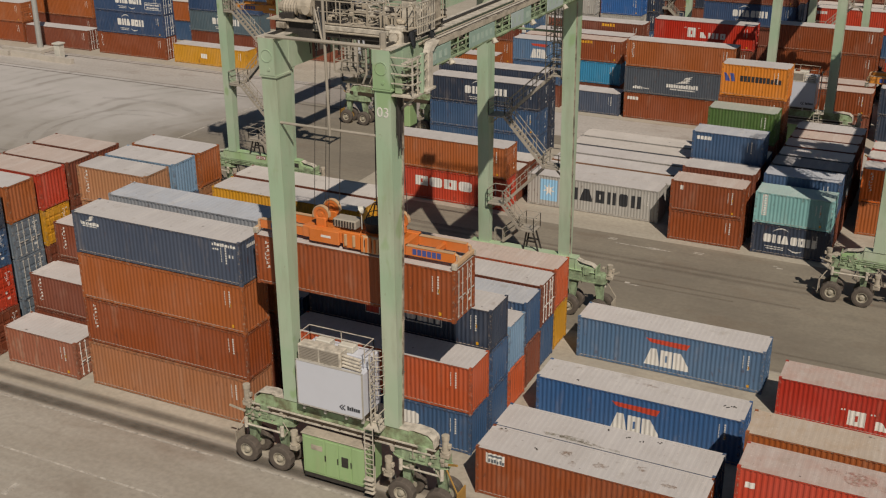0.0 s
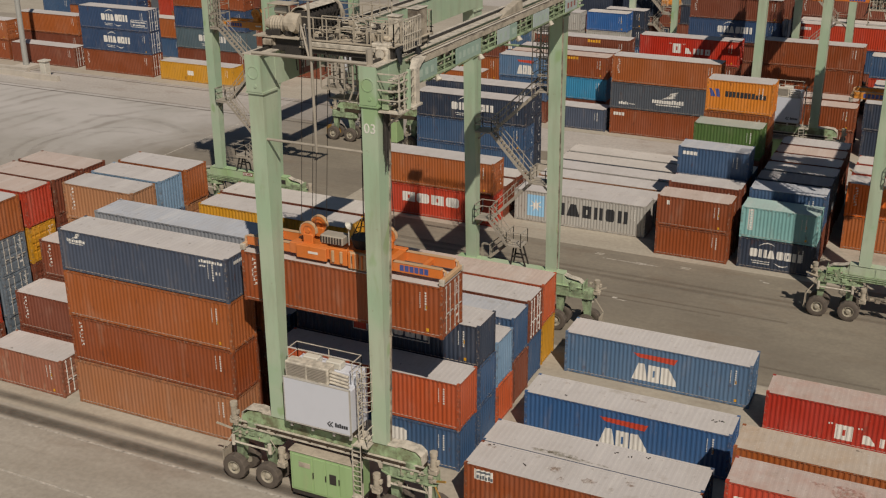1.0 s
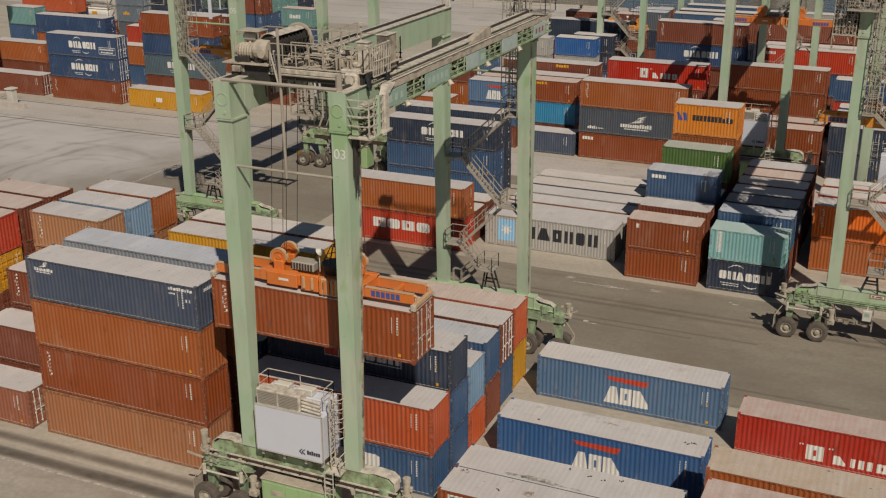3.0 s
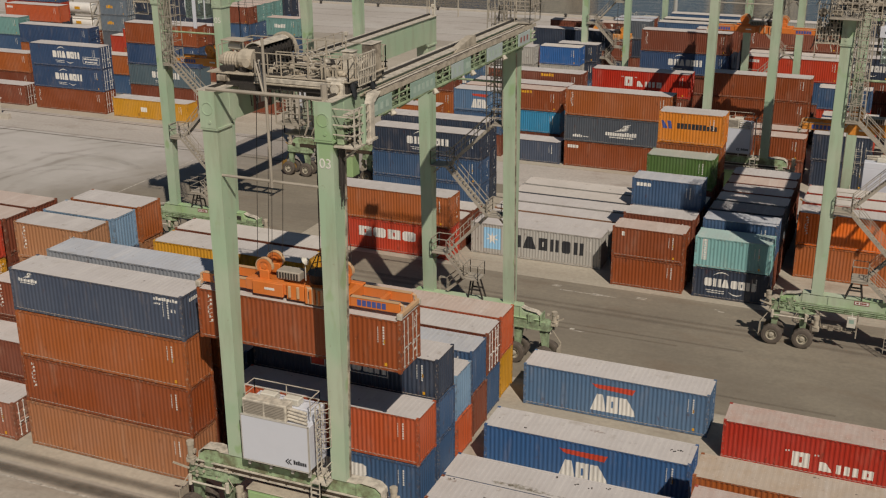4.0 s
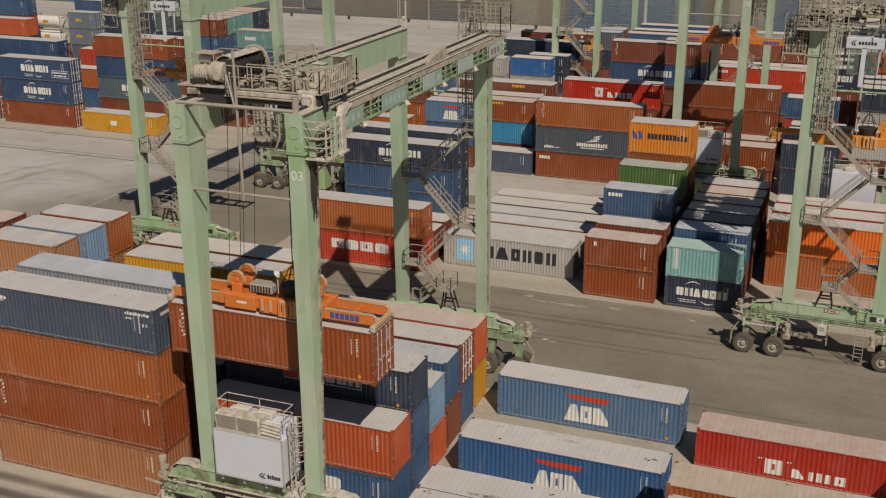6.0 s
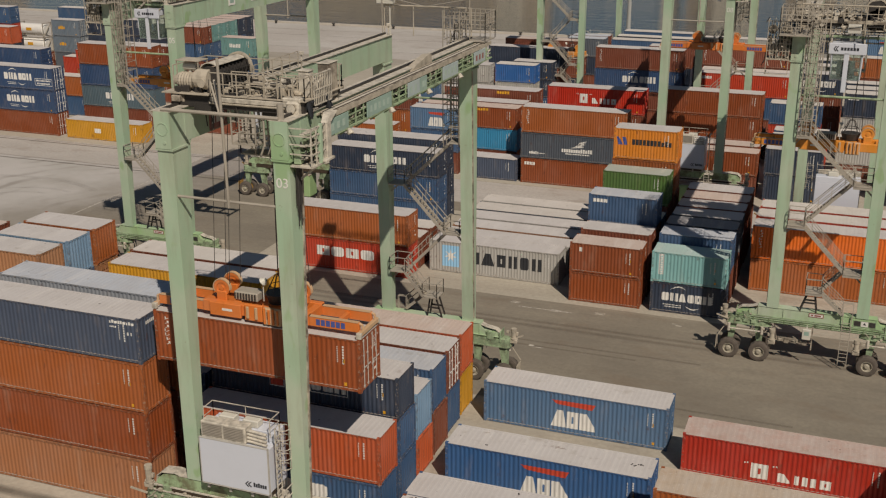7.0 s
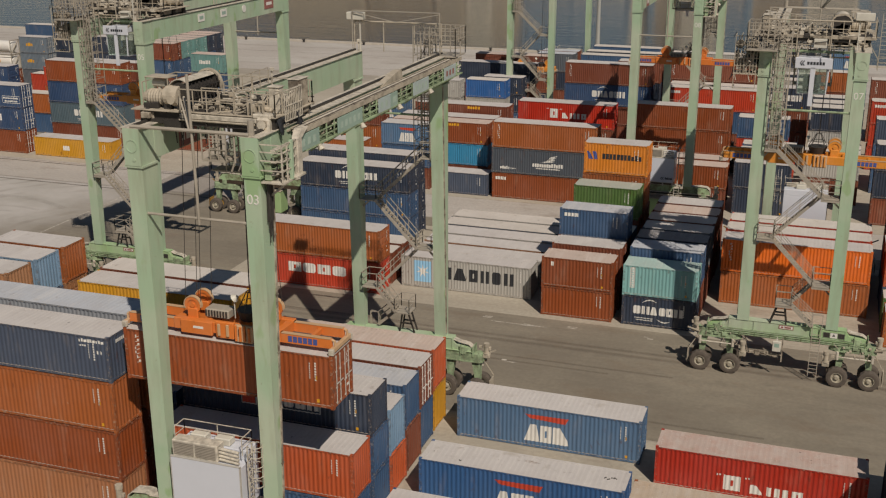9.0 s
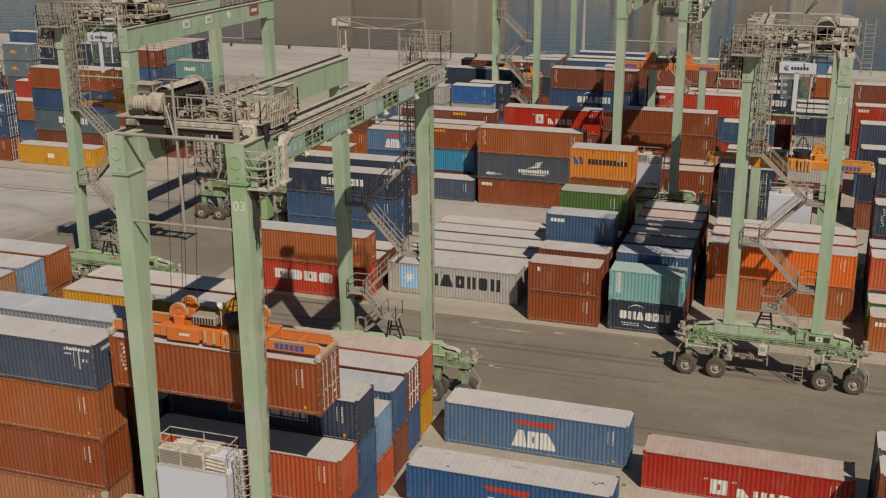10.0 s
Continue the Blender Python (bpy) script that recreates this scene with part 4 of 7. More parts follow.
def make_crane():
    """The yard crane at the origin: power units on the y = 0 side, stairs on the y = SPAN side."""
    crane = thing("gantry_crane", pose(0, 0, 0), "pale green rubber-tyred gantry crane standing over container stacks", "crane", "yard cranes")
    for yc, sy, top, low in ((0.0, -1, SILL, 3.7), (SPAN, 1, 4.25, 3.45)):
        bm = bmesh.new()
        prof = [(-5.55, 3.7), (5.55, 3.7), (5.55, 3.95), (5.15, 4.3), (4.2, SILL), (-4.2, SILL), (-5.15, 4.3), (-5.55, 3.95)] if sy < 0 else [(-5.6, 3.45), (5.6, 3.45), (5.6, 3.72), (4.35, 3.86), (4.12, top), (-4.12, top), (-4.35, 3.86), (-5.6, 3.72)]
        a = [bm.verts.new((x, yc - 0.34, z)) for x, z in prof]
        b = [bm.verts.new((x, yc + 0.34, z)) for x, z in prof]
        bm.faces.new(a)
        bm.faces.new(b)
        for i in range(len(prof)):
            j = (i + 1) % len(prof)
            bm.faces.new((a[i], a[j], b[j], b[i]))
        for x in (-4.1, -2.3, 2.3, 4.1):
            box(bm, (x - 0.03, yc - 0.39, low + 0.02), (x + 0.03, yc + 0.39, top - 0.02))
        part("sill_beam", bm, M_OILY if sy < 0 else M_SILL, crane, "pale green sill beam")
        part("sill_top", box(bmesh.new(), (-4.15, yc - 0.38, top), (4.15, yc + 0.38, top + 0.03)), M_PALE if sy < 0 else M_SILL, crane, "dusty top flange of the sill")
        if sy > 0:
            part("sill_foot", box(bmesh.new(), (-5.6, yc - 0.44, low - 0.04), (5.6, yc + 0.44, low)), M_SILL, crane, "pale green bottom flange of the sill")
        for sx in (-1, 1) if sy < 0 else ():
            bm = bmesh.new()
            line = [(4.0, SILL + 0.03), (4.4, SILL + 0.1), (5.2, SILL + 0.02), (5.5, 4.2), (5.58, 3.7)]
            for (xa, za), (xb, zb) in zip(line, line[1:]):
                bar(bm, (sx * xa, yc, za), (sx * xb, yc, zb), 0.72, 0.04)
            part("end_cover", bm, M_PALE, crane, "dusty pale bent cover plate")
        if sy > 0:
            for x in (-5.66, -4.75, 4.75, 5.66):
                part("end_rib", box(bmesh.new(), (x - 0.03, yc - 0.5, 3.1), (x + 0.03, yc + 0.5, 3.86), 0.01), M_GREENLOW, crane, "grimy green end rib")
            for s in (-1, 1):
                bm = bmesh.new()
                for (xa, za), (xb, zb) in (((4.2, 4.2), (4.6, 4.06)), ((4.6, 4.06), (5.3, 3.96)), ((5.3, 3.96), (5.62, 3.72))):
                    bar(bm, (s * xa, yc - 0.1, za), (s * xb, yc - 0.1, zb), 0.5, 0.04)
                part("end_cover", bm, M_PALE, crane, "dusty pale bent cover plate")
            plate = part("sill_plate", box(bmesh.new(), (-0.5, yc + 0.345, 3.88), (0.54, yc + 0.365, 4.18)), M_REDPLATE, crane, "white sign plate with a red rim on the sill")
            part("plate_field", box(bmesh.new(), (-0.44, yc + 0.365, 3.93), (0.48, yc + 0.37, 4.13)), M_MARK, plate, "white field")
            for xa, xb in ((0.22, 0.4), (-0.32, 0.14)):
                part("plate_mark", box(bmesh.new(), (xa, yc + 0.37, 3.97), (xb, yc + 0.374, 4.09)), M_REDPLATE, plate, "dull red plain bar")
            plate = part("notice_plate", box(bmesh.new(), (-4.08, yc + 0.345, 3.6), (-2.56, yc + 0.365, 4.06)), M_GREENLOW, crane, "notice plate of three fields on the sill")
            for xa, xb, mat in ((-4.04, -3.6, M_DARK), (-3.55, -3.08, M_MARK), (-3.03, -2.6, M_DARK)):
                part("plate_field", box(bmesh.new(), (xa, yc + 0.365, 3.64), (xb, yc + 0.37, 4.02)), mat, plate, "white field" if mat is M_MARK else "dark field")
            part("plate_mark", rod(bmesh.new(), (-3.315, yc + 0.37, 3.83), (-3.315, yc + 0.374, 3.83), 0.13, 3), M_BLACKMARK, plate, "dark plain triangle")
        bm = bmesh.new()
        for z, o in ((low - 0.04, 0.4), (low - 0.3, 0.48)) if sy < 0 else ((3.52, 0.4), (3.3, 0.46), (3.16, 0.46)):
            bar(bm, (-5.7, yc + sy * o, z), (5.7, yc + sy * o, z), 0.09 if sy < 0 else 0.06, 0.07)
        part("pipe_run", bm, M_PALE if sy < 0 else M_GREENLOW, crane, "dusty pipes along the sill")
        bm = bmesh.new()
        box(bm, (-5.5, yc - 0.4, low - 0.4), (5.5, yc + 0.4, low - 0.04))
        for k in range(11):
            x = -5.5 + k * 1.1
            box(bm, (x - 0.04, yc + sy * 0.45 - 0.06, low - 0.36), (x + 0.04, yc + sy * 0.45 + 0.06, low - 0.1))
        part("cable_trough", bm, M_TROUGH if sy < 0 else M_GREENDEEP, crane, "dark rusty trough under the sill")
        for sx in (-1, 1):
            cx = sx * 4.9
            bm = bmesh.new()
            loop = [(cx - sx * 1.75, yc - 0.2), (cx - sx * 1.75, yc + 0.2), (cx - sx * 1.2, yc + 0.42), (cx + sx * 1.15, yc + 0.42),
                    (cx + sx * 1.4, yc + 0.25), (cx + sx * 1.4, yc - 0.25), (cx + sx * 1.15, yc - 0.42), (cx - sx * 1.2, yc - 0.42)]
            prism(bm, loop, 2.72, 3.28)
            prism(bm, [(cx + (x - cx) * 1.05, yc + (y - yc) * 1.12) for x, y in loop], 2.66, 2.74)
            rod(bm, (cx, yc, 3.2), (cx, yc, 3.72), 0.5, 16)
            for k in range(3):
                box(bm, (cx - 0.7 + k * 0.55, yc + sy * 0.4, 2.85 + 0.06 * k), (cx - 0.35 + k * 0.55, yc + sy * 0.52, 3.15), 0.02)
            part("bogie", bm, M_GREENLOW, crane, "grimy pale green wheel bogie")
            for dx in (-1.1, 1.1):
                bm = bmesh.new()
                taper(bm, (cx + dx - 0.14, yc - 0.2), (cx + dx + 0.14, yc + 0.2), 0.65, (cx + dx * 0.85 - 0.3, yc - 0.3), (cx + dx * 0.85 + 0.3, yc + 0.3), 2.68)
                rod(bm, (cx + dx, yc - 0.75, 0.77), (cx + dx, yc + 0.75, 0.77), 0.13, 10)
                part("wheel_fork", bm, M_GREENLOW, crane, "grimy green wheel fork")
            for px, zz, tip in ((cx - sx * 1.95, 1.45, 2.62), (cx + sx * 1.25, 3.3, 4.62) if sy < 0 else (cx + sx * 1.6, 2.9, 4.0)):
                py = yc + sy * (0.5 if zz < 2 else 0.2)
                bm = bmesh.new()
                rod(bm, (px, py, zz + 0.3), (px, py, tip - 0.25), 0.18, 14)
                rod(bm, (px, py, tip - 0.25), (px, py, tip), 0.21, 14)
                rod(bm, (px, py, zz + 0.32), (px, py, zz + 0.4), 0.25, 14)
                box(bm, (px - 0.26, py - 0.2, zz), (px + 0.26, py + 0.2, zz + 0.32), 0.05)
                box(bm, (px + 0.16, py - 0.1, zz + 0.6), (px + 0.32, py + 0.1, zz + 0.85), 0.02)
                part("drive_motor", bm, M_DUSTY, crane, "dusty grey upright drive motor")
            bm = bmesh.new()
            rod(bm, (cx - 1.25, yc + sy * 0.55, 2.3), (cx + 1.25, yc + sy * 0.55, 2.3), 0.06, 8)
            for dx in (-1.2, 1.2):
                rod(bm, (cx + dx, yc + sy * 0.55, 2.1), (cx + dx, yc + sy * 0.55, 2.7), 0.11, 10)
            part("tie_rod", bm, M_PALE, crane, "pale steering tie rod")
            bm = bmesh.new()
            rnd = random.Random(int(yc) + sx + 5)
            for k in range(14):
                x, z = cx + rnd.uniform(-1.6, 1.6), rnd.uniform(2.3, 3.6)
                y = yc + sy * rnd.uniform(0.44, 0.6)
                if k % 2:
                    s = rnd.uniform(0.05, 0.13)
                    box(bm, (x - s, y - 0.07, z - s * 0.8), (x + s, y + 0.07, z + s * 0.8), 0.015)
                else:
                    x2, z2 = x + rnd.uniform(-0.5, 0.5), z - rnd.uniform(0.1, 0.7)
                    rod(bm, (x, y, z), (x2, y + sy * 0.05, z2), 0.025, 5)
            tagged(part("bogie_fitting", bm, M_DUSTY, crane, "dusty hoses and valve blocks on the bogie"), kind="stuff")
            bm = bmesh.new()
            bar(bm, (cx + sx * 1.3, yc + sy * 0.4, 3.0), (cx + sx * 2.15, yc + sy * 0.7, 3.35), 0.09)
            bar(bm, (cx + sx * 1.3, yc + sy * 0.3, 2.75), (cx + sx * 2.05, yc + sy * 0.5, 1.5), 0.06)
            box(bm, (cx + sx * 2.02, yc - 0.5, 0.4), (cx + sx * 2.08, yc + 0.5, 1.35))
            bar(bm, (cx + sx * 2.05, yc - 0.5, 1.4), (cx + sx * 2.05, yc + 0.5, 1.4), 0.06)
            part("bumper", bm, M_YRIM if sx > 0 and sy < 0 else M_DUSTY, crane, "worn bumper plate before the wheel")
            for dx in (-1.1, 1.1):
                for dy in (-0.62, 0.62):
                    add_wheel(crane, cx + dx, yc + dy, dy > 0, M_YRIM if cx + dx > 5.5 and dy < 0 and sy < 0 else None)
            x = sx * LEG_X
            bm = bmesh.new()
            yi = -sy
            lo = sorted((yc + sy * 0.4, yc + yi * 0.15))
            hi = sorted((yc + sy * 0.45, yc + yi * 0.85))
            taper(bm, (x - 0.42, lo[0]), (x + 0.42, lo[1]), top, (x - 0.42, hi[0]), (x + 0.42, hi[1]), LEG_TOP)
            for k in (9.0, 14.0, 18.5):
                box(bm, (x - 0.425, yc + sy * 0.2 - 0.02, k), (x + 0.425, yc + sy * 0.2 + 0.02, k + 0.03))
            part("leg", bm, M_GREEN, crane, "pale green box-section leg")
            bm = bmesh.new()
            box(bm, (x - 0.5, hi[0] - 0.08, LEG_TOP), (x + 0.5, hi[1] + 0.08, LEG_TOP + 0.1))
            ends = sorted((yc + sy * 0.55, yc + yi * 1.1))
            taper(bm, (x - 0.44, ends[0]), (x + 0.44, ends[1]), LEG_TOP + 0.1, (x - 0.44, sorted((yc + sy * 0.55, yc + yi * 2.2))[0]), (x + 0.44, sorted((yc + sy * 0.55, yc + yi * 2.2))[1]), GIRDER_TOP)
            for i in range(16):
                p, q = math.pi * i / 8, math.pi * (i + 1) / 8
                bar(bm, (x + 0.3 * math.cos(p), yc + sy * 0.56, 23.4 + 0.3 * math.sin(p)), (x + 0.3 * math.cos(q), yc + sy * 0.56, 23.4 + 0.3 * math.sin(q)), 0.03)
            rod(bm, (x + 0.1, yc + sy * 0.55, 22.75), (x + 0.1, yc + sy * 0.585, 22.75), 0.08, 12)
            part("leg_head", bm, M_GREEN, crane, "flanged head of the leg")
            if sx > 0:
                bm = bmesh.new()
                foot, head = Vector((x + 0.45, yc + yi * 0.06, SILL + 0.1)), Vector((x + 0.45, yc + yi * 0.72, LEG_TOP))
                bar(bm, foot, head, 0.06, 0.13)
                for k in range(1, 6):
                    p = foot.lerp(head, k / 6)
                    box(bm, p - Vector((0.03, 0.1, 0.03)), p + Vector((0.05, 0.1, 0.03)))
                part("cable_run", bm, M_GREASY, crane, "brown cable tray on the leg")
    for sx in (-1, 1):
        x = sx * LEG_X
        bm = bmesh.new()
        box(bm, (x - 0.46, 0.7, LEG_TOP + 0.25), (x + 0.46, SPAN - 0.7, GIRDER_TOP - 0.01))
        part("girder", bm, M_GREEN, crane, "pale green main girder")
        part("top_flange", box(bmesh.new(), (x - 0.55, -0.55, GIRDER_TOP), (x + 0.55, SPAN + 0.55, GIRDER_TOP + 0.04)), M_PALE, crane, "dusty pale top flange")
        bm = bmesh.new()
        box(bm, (x - 0.06, -0.4, GIRDER_TOP + 0.03), (x + 0.06, SPAN + 0.4, GIRDER_TOP + 0.16))
        part("trolley_rail", bm, M_DARK, crane, "dark steel trolley rail")
    # cable tray and sign panels outside the right girder
    x0, x1 = LEG_X + 0.46, LEG_X + 1.35
    bm = bmesh.new()
    for xa, xb in ((x0 - 0.02, x0 + 0.1), (x0 + 0.28, x0 + 0.36), (x0 + 0.54, x0 + 0.62), (x1 - 0.08, x1 + 0.04)):
        box(bm, (xa, 2.3, 23.98), (xb, SPAN + 0.4, 24.06))
    for k in range(24):
        box(bm, (x0, 2.6 + k, 23.99), (x1, 2.68 + k, 24.04))
    box(bm, (x1 + 0.0, 2.3, 24.06), (x1 + 0.04, SPAN + 0.4, 24.2))
    part("cable_tray", bm, M_DUSTY, crane, "long dusty cable tray along the girder")
    # The two thin dark bars paint the shaded gaps between the rails.
    for x, w, mat in ((3.74, 0.1, M_DUSTY), (3.86, 0.05, M_DARK), (3.98, 0.16, M_PALE), (4.12, 0.05, M_TROUGH), (4.24, 0.1, M_GREASY)):
        part("tray_rail", box(bmesh.new(), (x - w / 2, 2.5, 24.06), (x + w / 2, SPAN + 0.3, 24.15), 0.01), mat, crane, "dusty rail in the cable tray, dark where it stands for a gap")
    bm = bmesh.new()
    loop = [(13.9, 24.16), (14.6, 24.34), (16.6, 24.68), (17.1, 24.66), (17.2, 24.16)]
    lo = [bm.verts.new((3.3, y, z)) for y, z in loop]
    hi = [bm.verts.new((3.72, y, z)) for y, z in loop]
    bm.faces.new(lo)
    bm.faces.new(hi)
    for i in range(5):
        bm.faces.new((lo[i], lo[(i + 1) % 5], hi[(i + 1) % 5], hi[i]))
    part("tray_cover", bm, M_DUSTY, crane, "raised sheet cover over the cable tray")
    bm = bmesh.new()
    box(bm, (x0, 2.3, 23.1), (x1 + 0.02, SPAN + 0.4, 23.15))
    bar(bm, (x1 + 0.04, 2.3, 23.13), (x1 + 0.04, SPAN + 0.4, 23.13), 0.08, 0.12)
    part("walkway", bm, M_GREENLOW, crane, "grimy green walkway along the girder")
    bm = bmesh.new()
    for k in range(24):
        y = 3.9 + 0.92 * k
        bar(bm, (x1, y, 23.15), (x1, y, 23.98), 0.06)
        if k % 2:
            bar(bm, (x0, y, 22.5), (x1, y, 23.1), 0.07)
    for z in (23.42, 23.7):
        bar(bm, (x1, 3.9, z), (x1, SPAN + 0.3, z), 0.05)
    part("walkway_railing", bm, M_GREENLOW, crane, "grimy green railing of the walkway")
    bm = bmesh.new()
    for k in range(4):
        box(bm, (x0, 3.9, 23.22 + k * 0.18), (x0 + 0.12, SPAN - 0.5, 23.29 + k * 0.18))
    part("conductor_rail", bm, M_GREASY, crane, "pale conductor rails on the girder")
    for y0, y1, mat in ((1.6, 3.8, M_SIGN), (6.0, 9.1, M_SIGN), (11.4, 13.1, M_SIGNPALE), (13.14, 14.2, M_SIGN), (16.8, 19.4, M_SIGNPALE), (22.4, 24.6, M_SIGNPALE)):
        p = part("sign_panel", box(bmesh.new(), (x1 + 0.05, y0, 23.17), (x1 + 0.1, y1, 23.95), 0.008), mat, crane, "pale green sign panel")
        n = max(2, int((y1 - y0) / 0.6))
        for i in range(n):
            ya = y0 + 0.3 + i * (y1 - y0 - 0.4) / n
            part("sign_mark", box(bmesh.new(), (x1 + 0.1, ya, 23.38), (x1 + 0.106, ya + 0.3, 23.72)), M_REDPLATE if y0 > 22 else M_SIGNMARK, p, "plain block on the panel")
    rnd = random.Random(8)
    for mat, n in ((M_GREENLOW, 60), (M_PALE, 60), (M_GREASY, 20)):
        bm = bmesh.new()
        for k in range(n):
            y, zz = rnd.uniform(3.8, SPAN), rnd.uniform(23.16, 23.65)
            if k % 2:
                box(bm, (x0 + 0.12, y, zz), (x0 + rnd.uniform(0.2, 0.7), y + rnd.uniform(0.06, 0.35), zz + rnd.uniform(0.06, 0.3)))
            else:
                bar(bm, (x0 + 0.3, y, zz), (x0 + rnd.uniform(0.3, 0.8), y + rnd.uniform(0.4, 1.6), zz + rnd.uniform(-0.1, 0.3)), 0.06)
        tagged(part("walkway_fitting", bm, mat, crane, "boxes, pipes and brackets along the walkway"), kind="stuff")
    for y in (3.7, 8.9, 14.3, 19.5):
        bm = bmesh.new()
        rod(bm, (x1 + 0.14, y, 23.14), (x1 + 0.27, y - 0.04, 22.9), 0.09, 10, 0.17)
        bar(bm, (x1, y, 23.15), (x1 + 0.1, y, 22.87), 0.08)
        part("flood_lamp", bm, M_PALE, crane, "pale flood lamp under the walkway")
    # small platform at the near end of the right girder
    bm = bmesh.new()
    box(bm, (x0, -0.45, 22.14), (x1 + 0.25, 1.35, 22.22))
    box(bm, (x1 - 0.1, 0.55, 22.22), (x1 + 0.45, 1.5, 22.34), 0.02)
    part("end_platform", bm, M_PALE, crane, "dusty pale end platform")
    bm = bmesh.new()
    for z in (22.75, 23.2, 23.6, 23.95):
        bar(bm, (x0, -0.42, z), (x1 + 0.2, -0.42, z), 0.05)
        bar(bm, (x1 + 0.2, -0.42, z), (x1 + 0.2, 1.0, z), 0.06)
    for y in (-0.42, 0.1, 0.95):
        bar(bm, (x1 + 0.2, y, 22.2), (x1 + 0.2, y, 24.0), 0.06)
    bar(bm, (x0, 0.3, 21.3), (x1 + 0.1, 0.3, 22.1), 0.1)
    tagged(part("platform_railing", bm, M_PALE, crane, "dusty pale platform railing"), kind="stuff")
    part("platform_post", box(bmesh.new(), (x1 + 0.14, 0.42, 22.2), (x1 + 0.28, 0.62, 24.05), 0.01), M_GREEN, crane, "pale green post")
    for k, (y0, top) in enumerate(((-0.3, 23.1), (0.25, 22.8), (0.75, 23.3))):
        part("cabinet", box(bmesh.new(), (x0 + 0.1, y0, 22.25), (x0 + 0.45, y0 + 0.4, top), 0.03), (M_GREENLOW, M_GREASY, M_DUSTY)[k], crane, "dusty electric cabinet")
    for k in range(5):
        zz = 22.5 + 0.28 * k
        part("shelf_bar", box(bmesh.new(), (x0 + 0.45, -0.3 + 0.1 * (k % 2), zz), (x0 + 0.7, 1.2, zz + 0.07), 0.01), (M_PALE, M_GREENLOW)[k % 2], crane, "pale bracket bar of the platform")
    bm = bmesh.new()
    crnd = random.Random(4)
    for k in range(14):
        y, z = crnd.uniform(-0.3, 1.1), crnd.uniform(22.7, 23.7)
        rod(bm, (x0 + crnd.uniform(0.3, 0.9), y, z), (x0 + crnd.uniform(0.3, 0.9), y + crnd.uniform(-0.3, 0.3), z - crnd.uniform(0.2, 0.5)), 0.04, 5)
    for k in range(9):
        y = -0.1 + 0.06 * k
        rod(bm, (x0 + 0.12, y, 22.1), (x0 + 0.06 + 0.04 * (k % 3), y * 0.8, 20.2 - 0.35 * (k % 4)), 0.03, 5)
    tagged(part("loose_cable", bm, M_DARK, crane, "dark cables hanging about the end platform"), kind="stuff")
    bm = bmesh.new()
    box(bm, (x1 + 0.0, 1.02, 22.3), (x1 + 0.3, 1.5, 23.95), 0.03)
    taper(bm, (x1, 1.02), (x1 + 0.3, 1.5), 23.95, (x1 - 0.2, 1.7), (x1 + 0.2, 2.4), 24.3)
    part("cable_chute", bm, M_PALE, crane, "pale upright cable chute")
    # red sign plate on the left girder, its railing and end posts
    plate = part("girder_sign", box(bmesh.new(), (-LEG_X + 0.462, 2.8, 22.65), (-LEG_X + 0.49, 4.5, 23.8), 0.006), M_REDPLATE, crane, "dull red sign plate on the girder")
    for k, (ya, yb) in enumerate(((3.0, 3.3), (3.45, 4.2))):
        part("sign_mark", box(bmesh.new(), (-LEG_X + 0.49, ya, 22.95), (-LEG_X + 0.496, yb, 23.5)), M_MARK, plate, "white plain block")
    bm = bmesh.new()
    railing(bm, [(-LEG_X + 0.5, 5.4, GIRDER_TOP + 0.02), (-LEG_X + 0.5, 12.4, GIRDER_TOP + 0.02)], 0.9, 1.0, 0.02)
    part("girder_railing", bm, M_DUSTY, crane, "thin dusty railing on the girder")
    for y in (13.2, SPAN + 0.3):
        bm = bmesh.new()
        bar(bm, (-LEG_X + 0.3, y, GIRDER_TOP), (-LEG_X + 0.3, y, GIRDER_TOP + 0.75), 0.07)
        box(bm, (-LEG_X + 0.2, y - 0.12, GIRDER_TOP + 0.6), (-LEG_X + 0.42, y + 0.12, GIRDER_TOP + 0.8), 0.02)
        part("girder_post", bm, M_PALE, crane, "short pale post on the girder")
    # cross pipes at the near end
    bm = bmesh.new()
    rod(bm, (-LEG_X, -0.5, 24.36), (LEG_X, -0.5, 24.36), 0.09, 8)
    rod(bm, (-LEG_X + 0.4, -0.3, 20.1), (LEG_X - 0.4, -0.3, 20.1), 0.07, 8)
    rod(bm, (0.12, -0.5, 26.95), (0.12, -0.35, 19.8), 0.07, 8)
    rod(bm, (0.1, -0.45, 24.4), (-0.75, 0.5, 25.7), 0.06, 8)
    rod(bm, (0.0, -0.45, 24.4), (-0.95, 0.5, 25.6), 0.05, 8)
    rod(bm, (LEG_X, -0.3, 24.2), (LEG_X, -0.3, 25.0), 0.16, 10)
    part("cross_pipe", bm, M_STEEL, crane, "thin steel cross pipes")
    part("rear_cross_pipe", rod(bmesh.new(), (-LEG_X + 0.4, SPAN + 0.3, 20.1), (LEG_X - 0.4, SPAN + 0.3, 20.1), 0.08, 8), M_GREENLOW, crane, "grimy green cross pipe between the legs")
    # cage and light frame at the stair end
    bm = bmesh.new()
    platform(bm, 2.3, 4.4, SPAN - 0.6, SPAN + 1.5, 24.3)
    railing(bm, [(2.3, SPAN - 0.6, 25.2), (4.4, SPAN - 0.6, 25.2), (4.4, SPAN + 1.5, 25.2), (2.3, SPAN + 1.5, 25.2)], 0.9, 0.35)
    bar(bm, (-LEG_X, SPAN, 24.3), (-LEG_X, SPAN, 27.0), 0.05)
    bar(bm, (LEG_X, SPAN, 24.3), (LEG_X, SPAN, 27.0), 0.05)
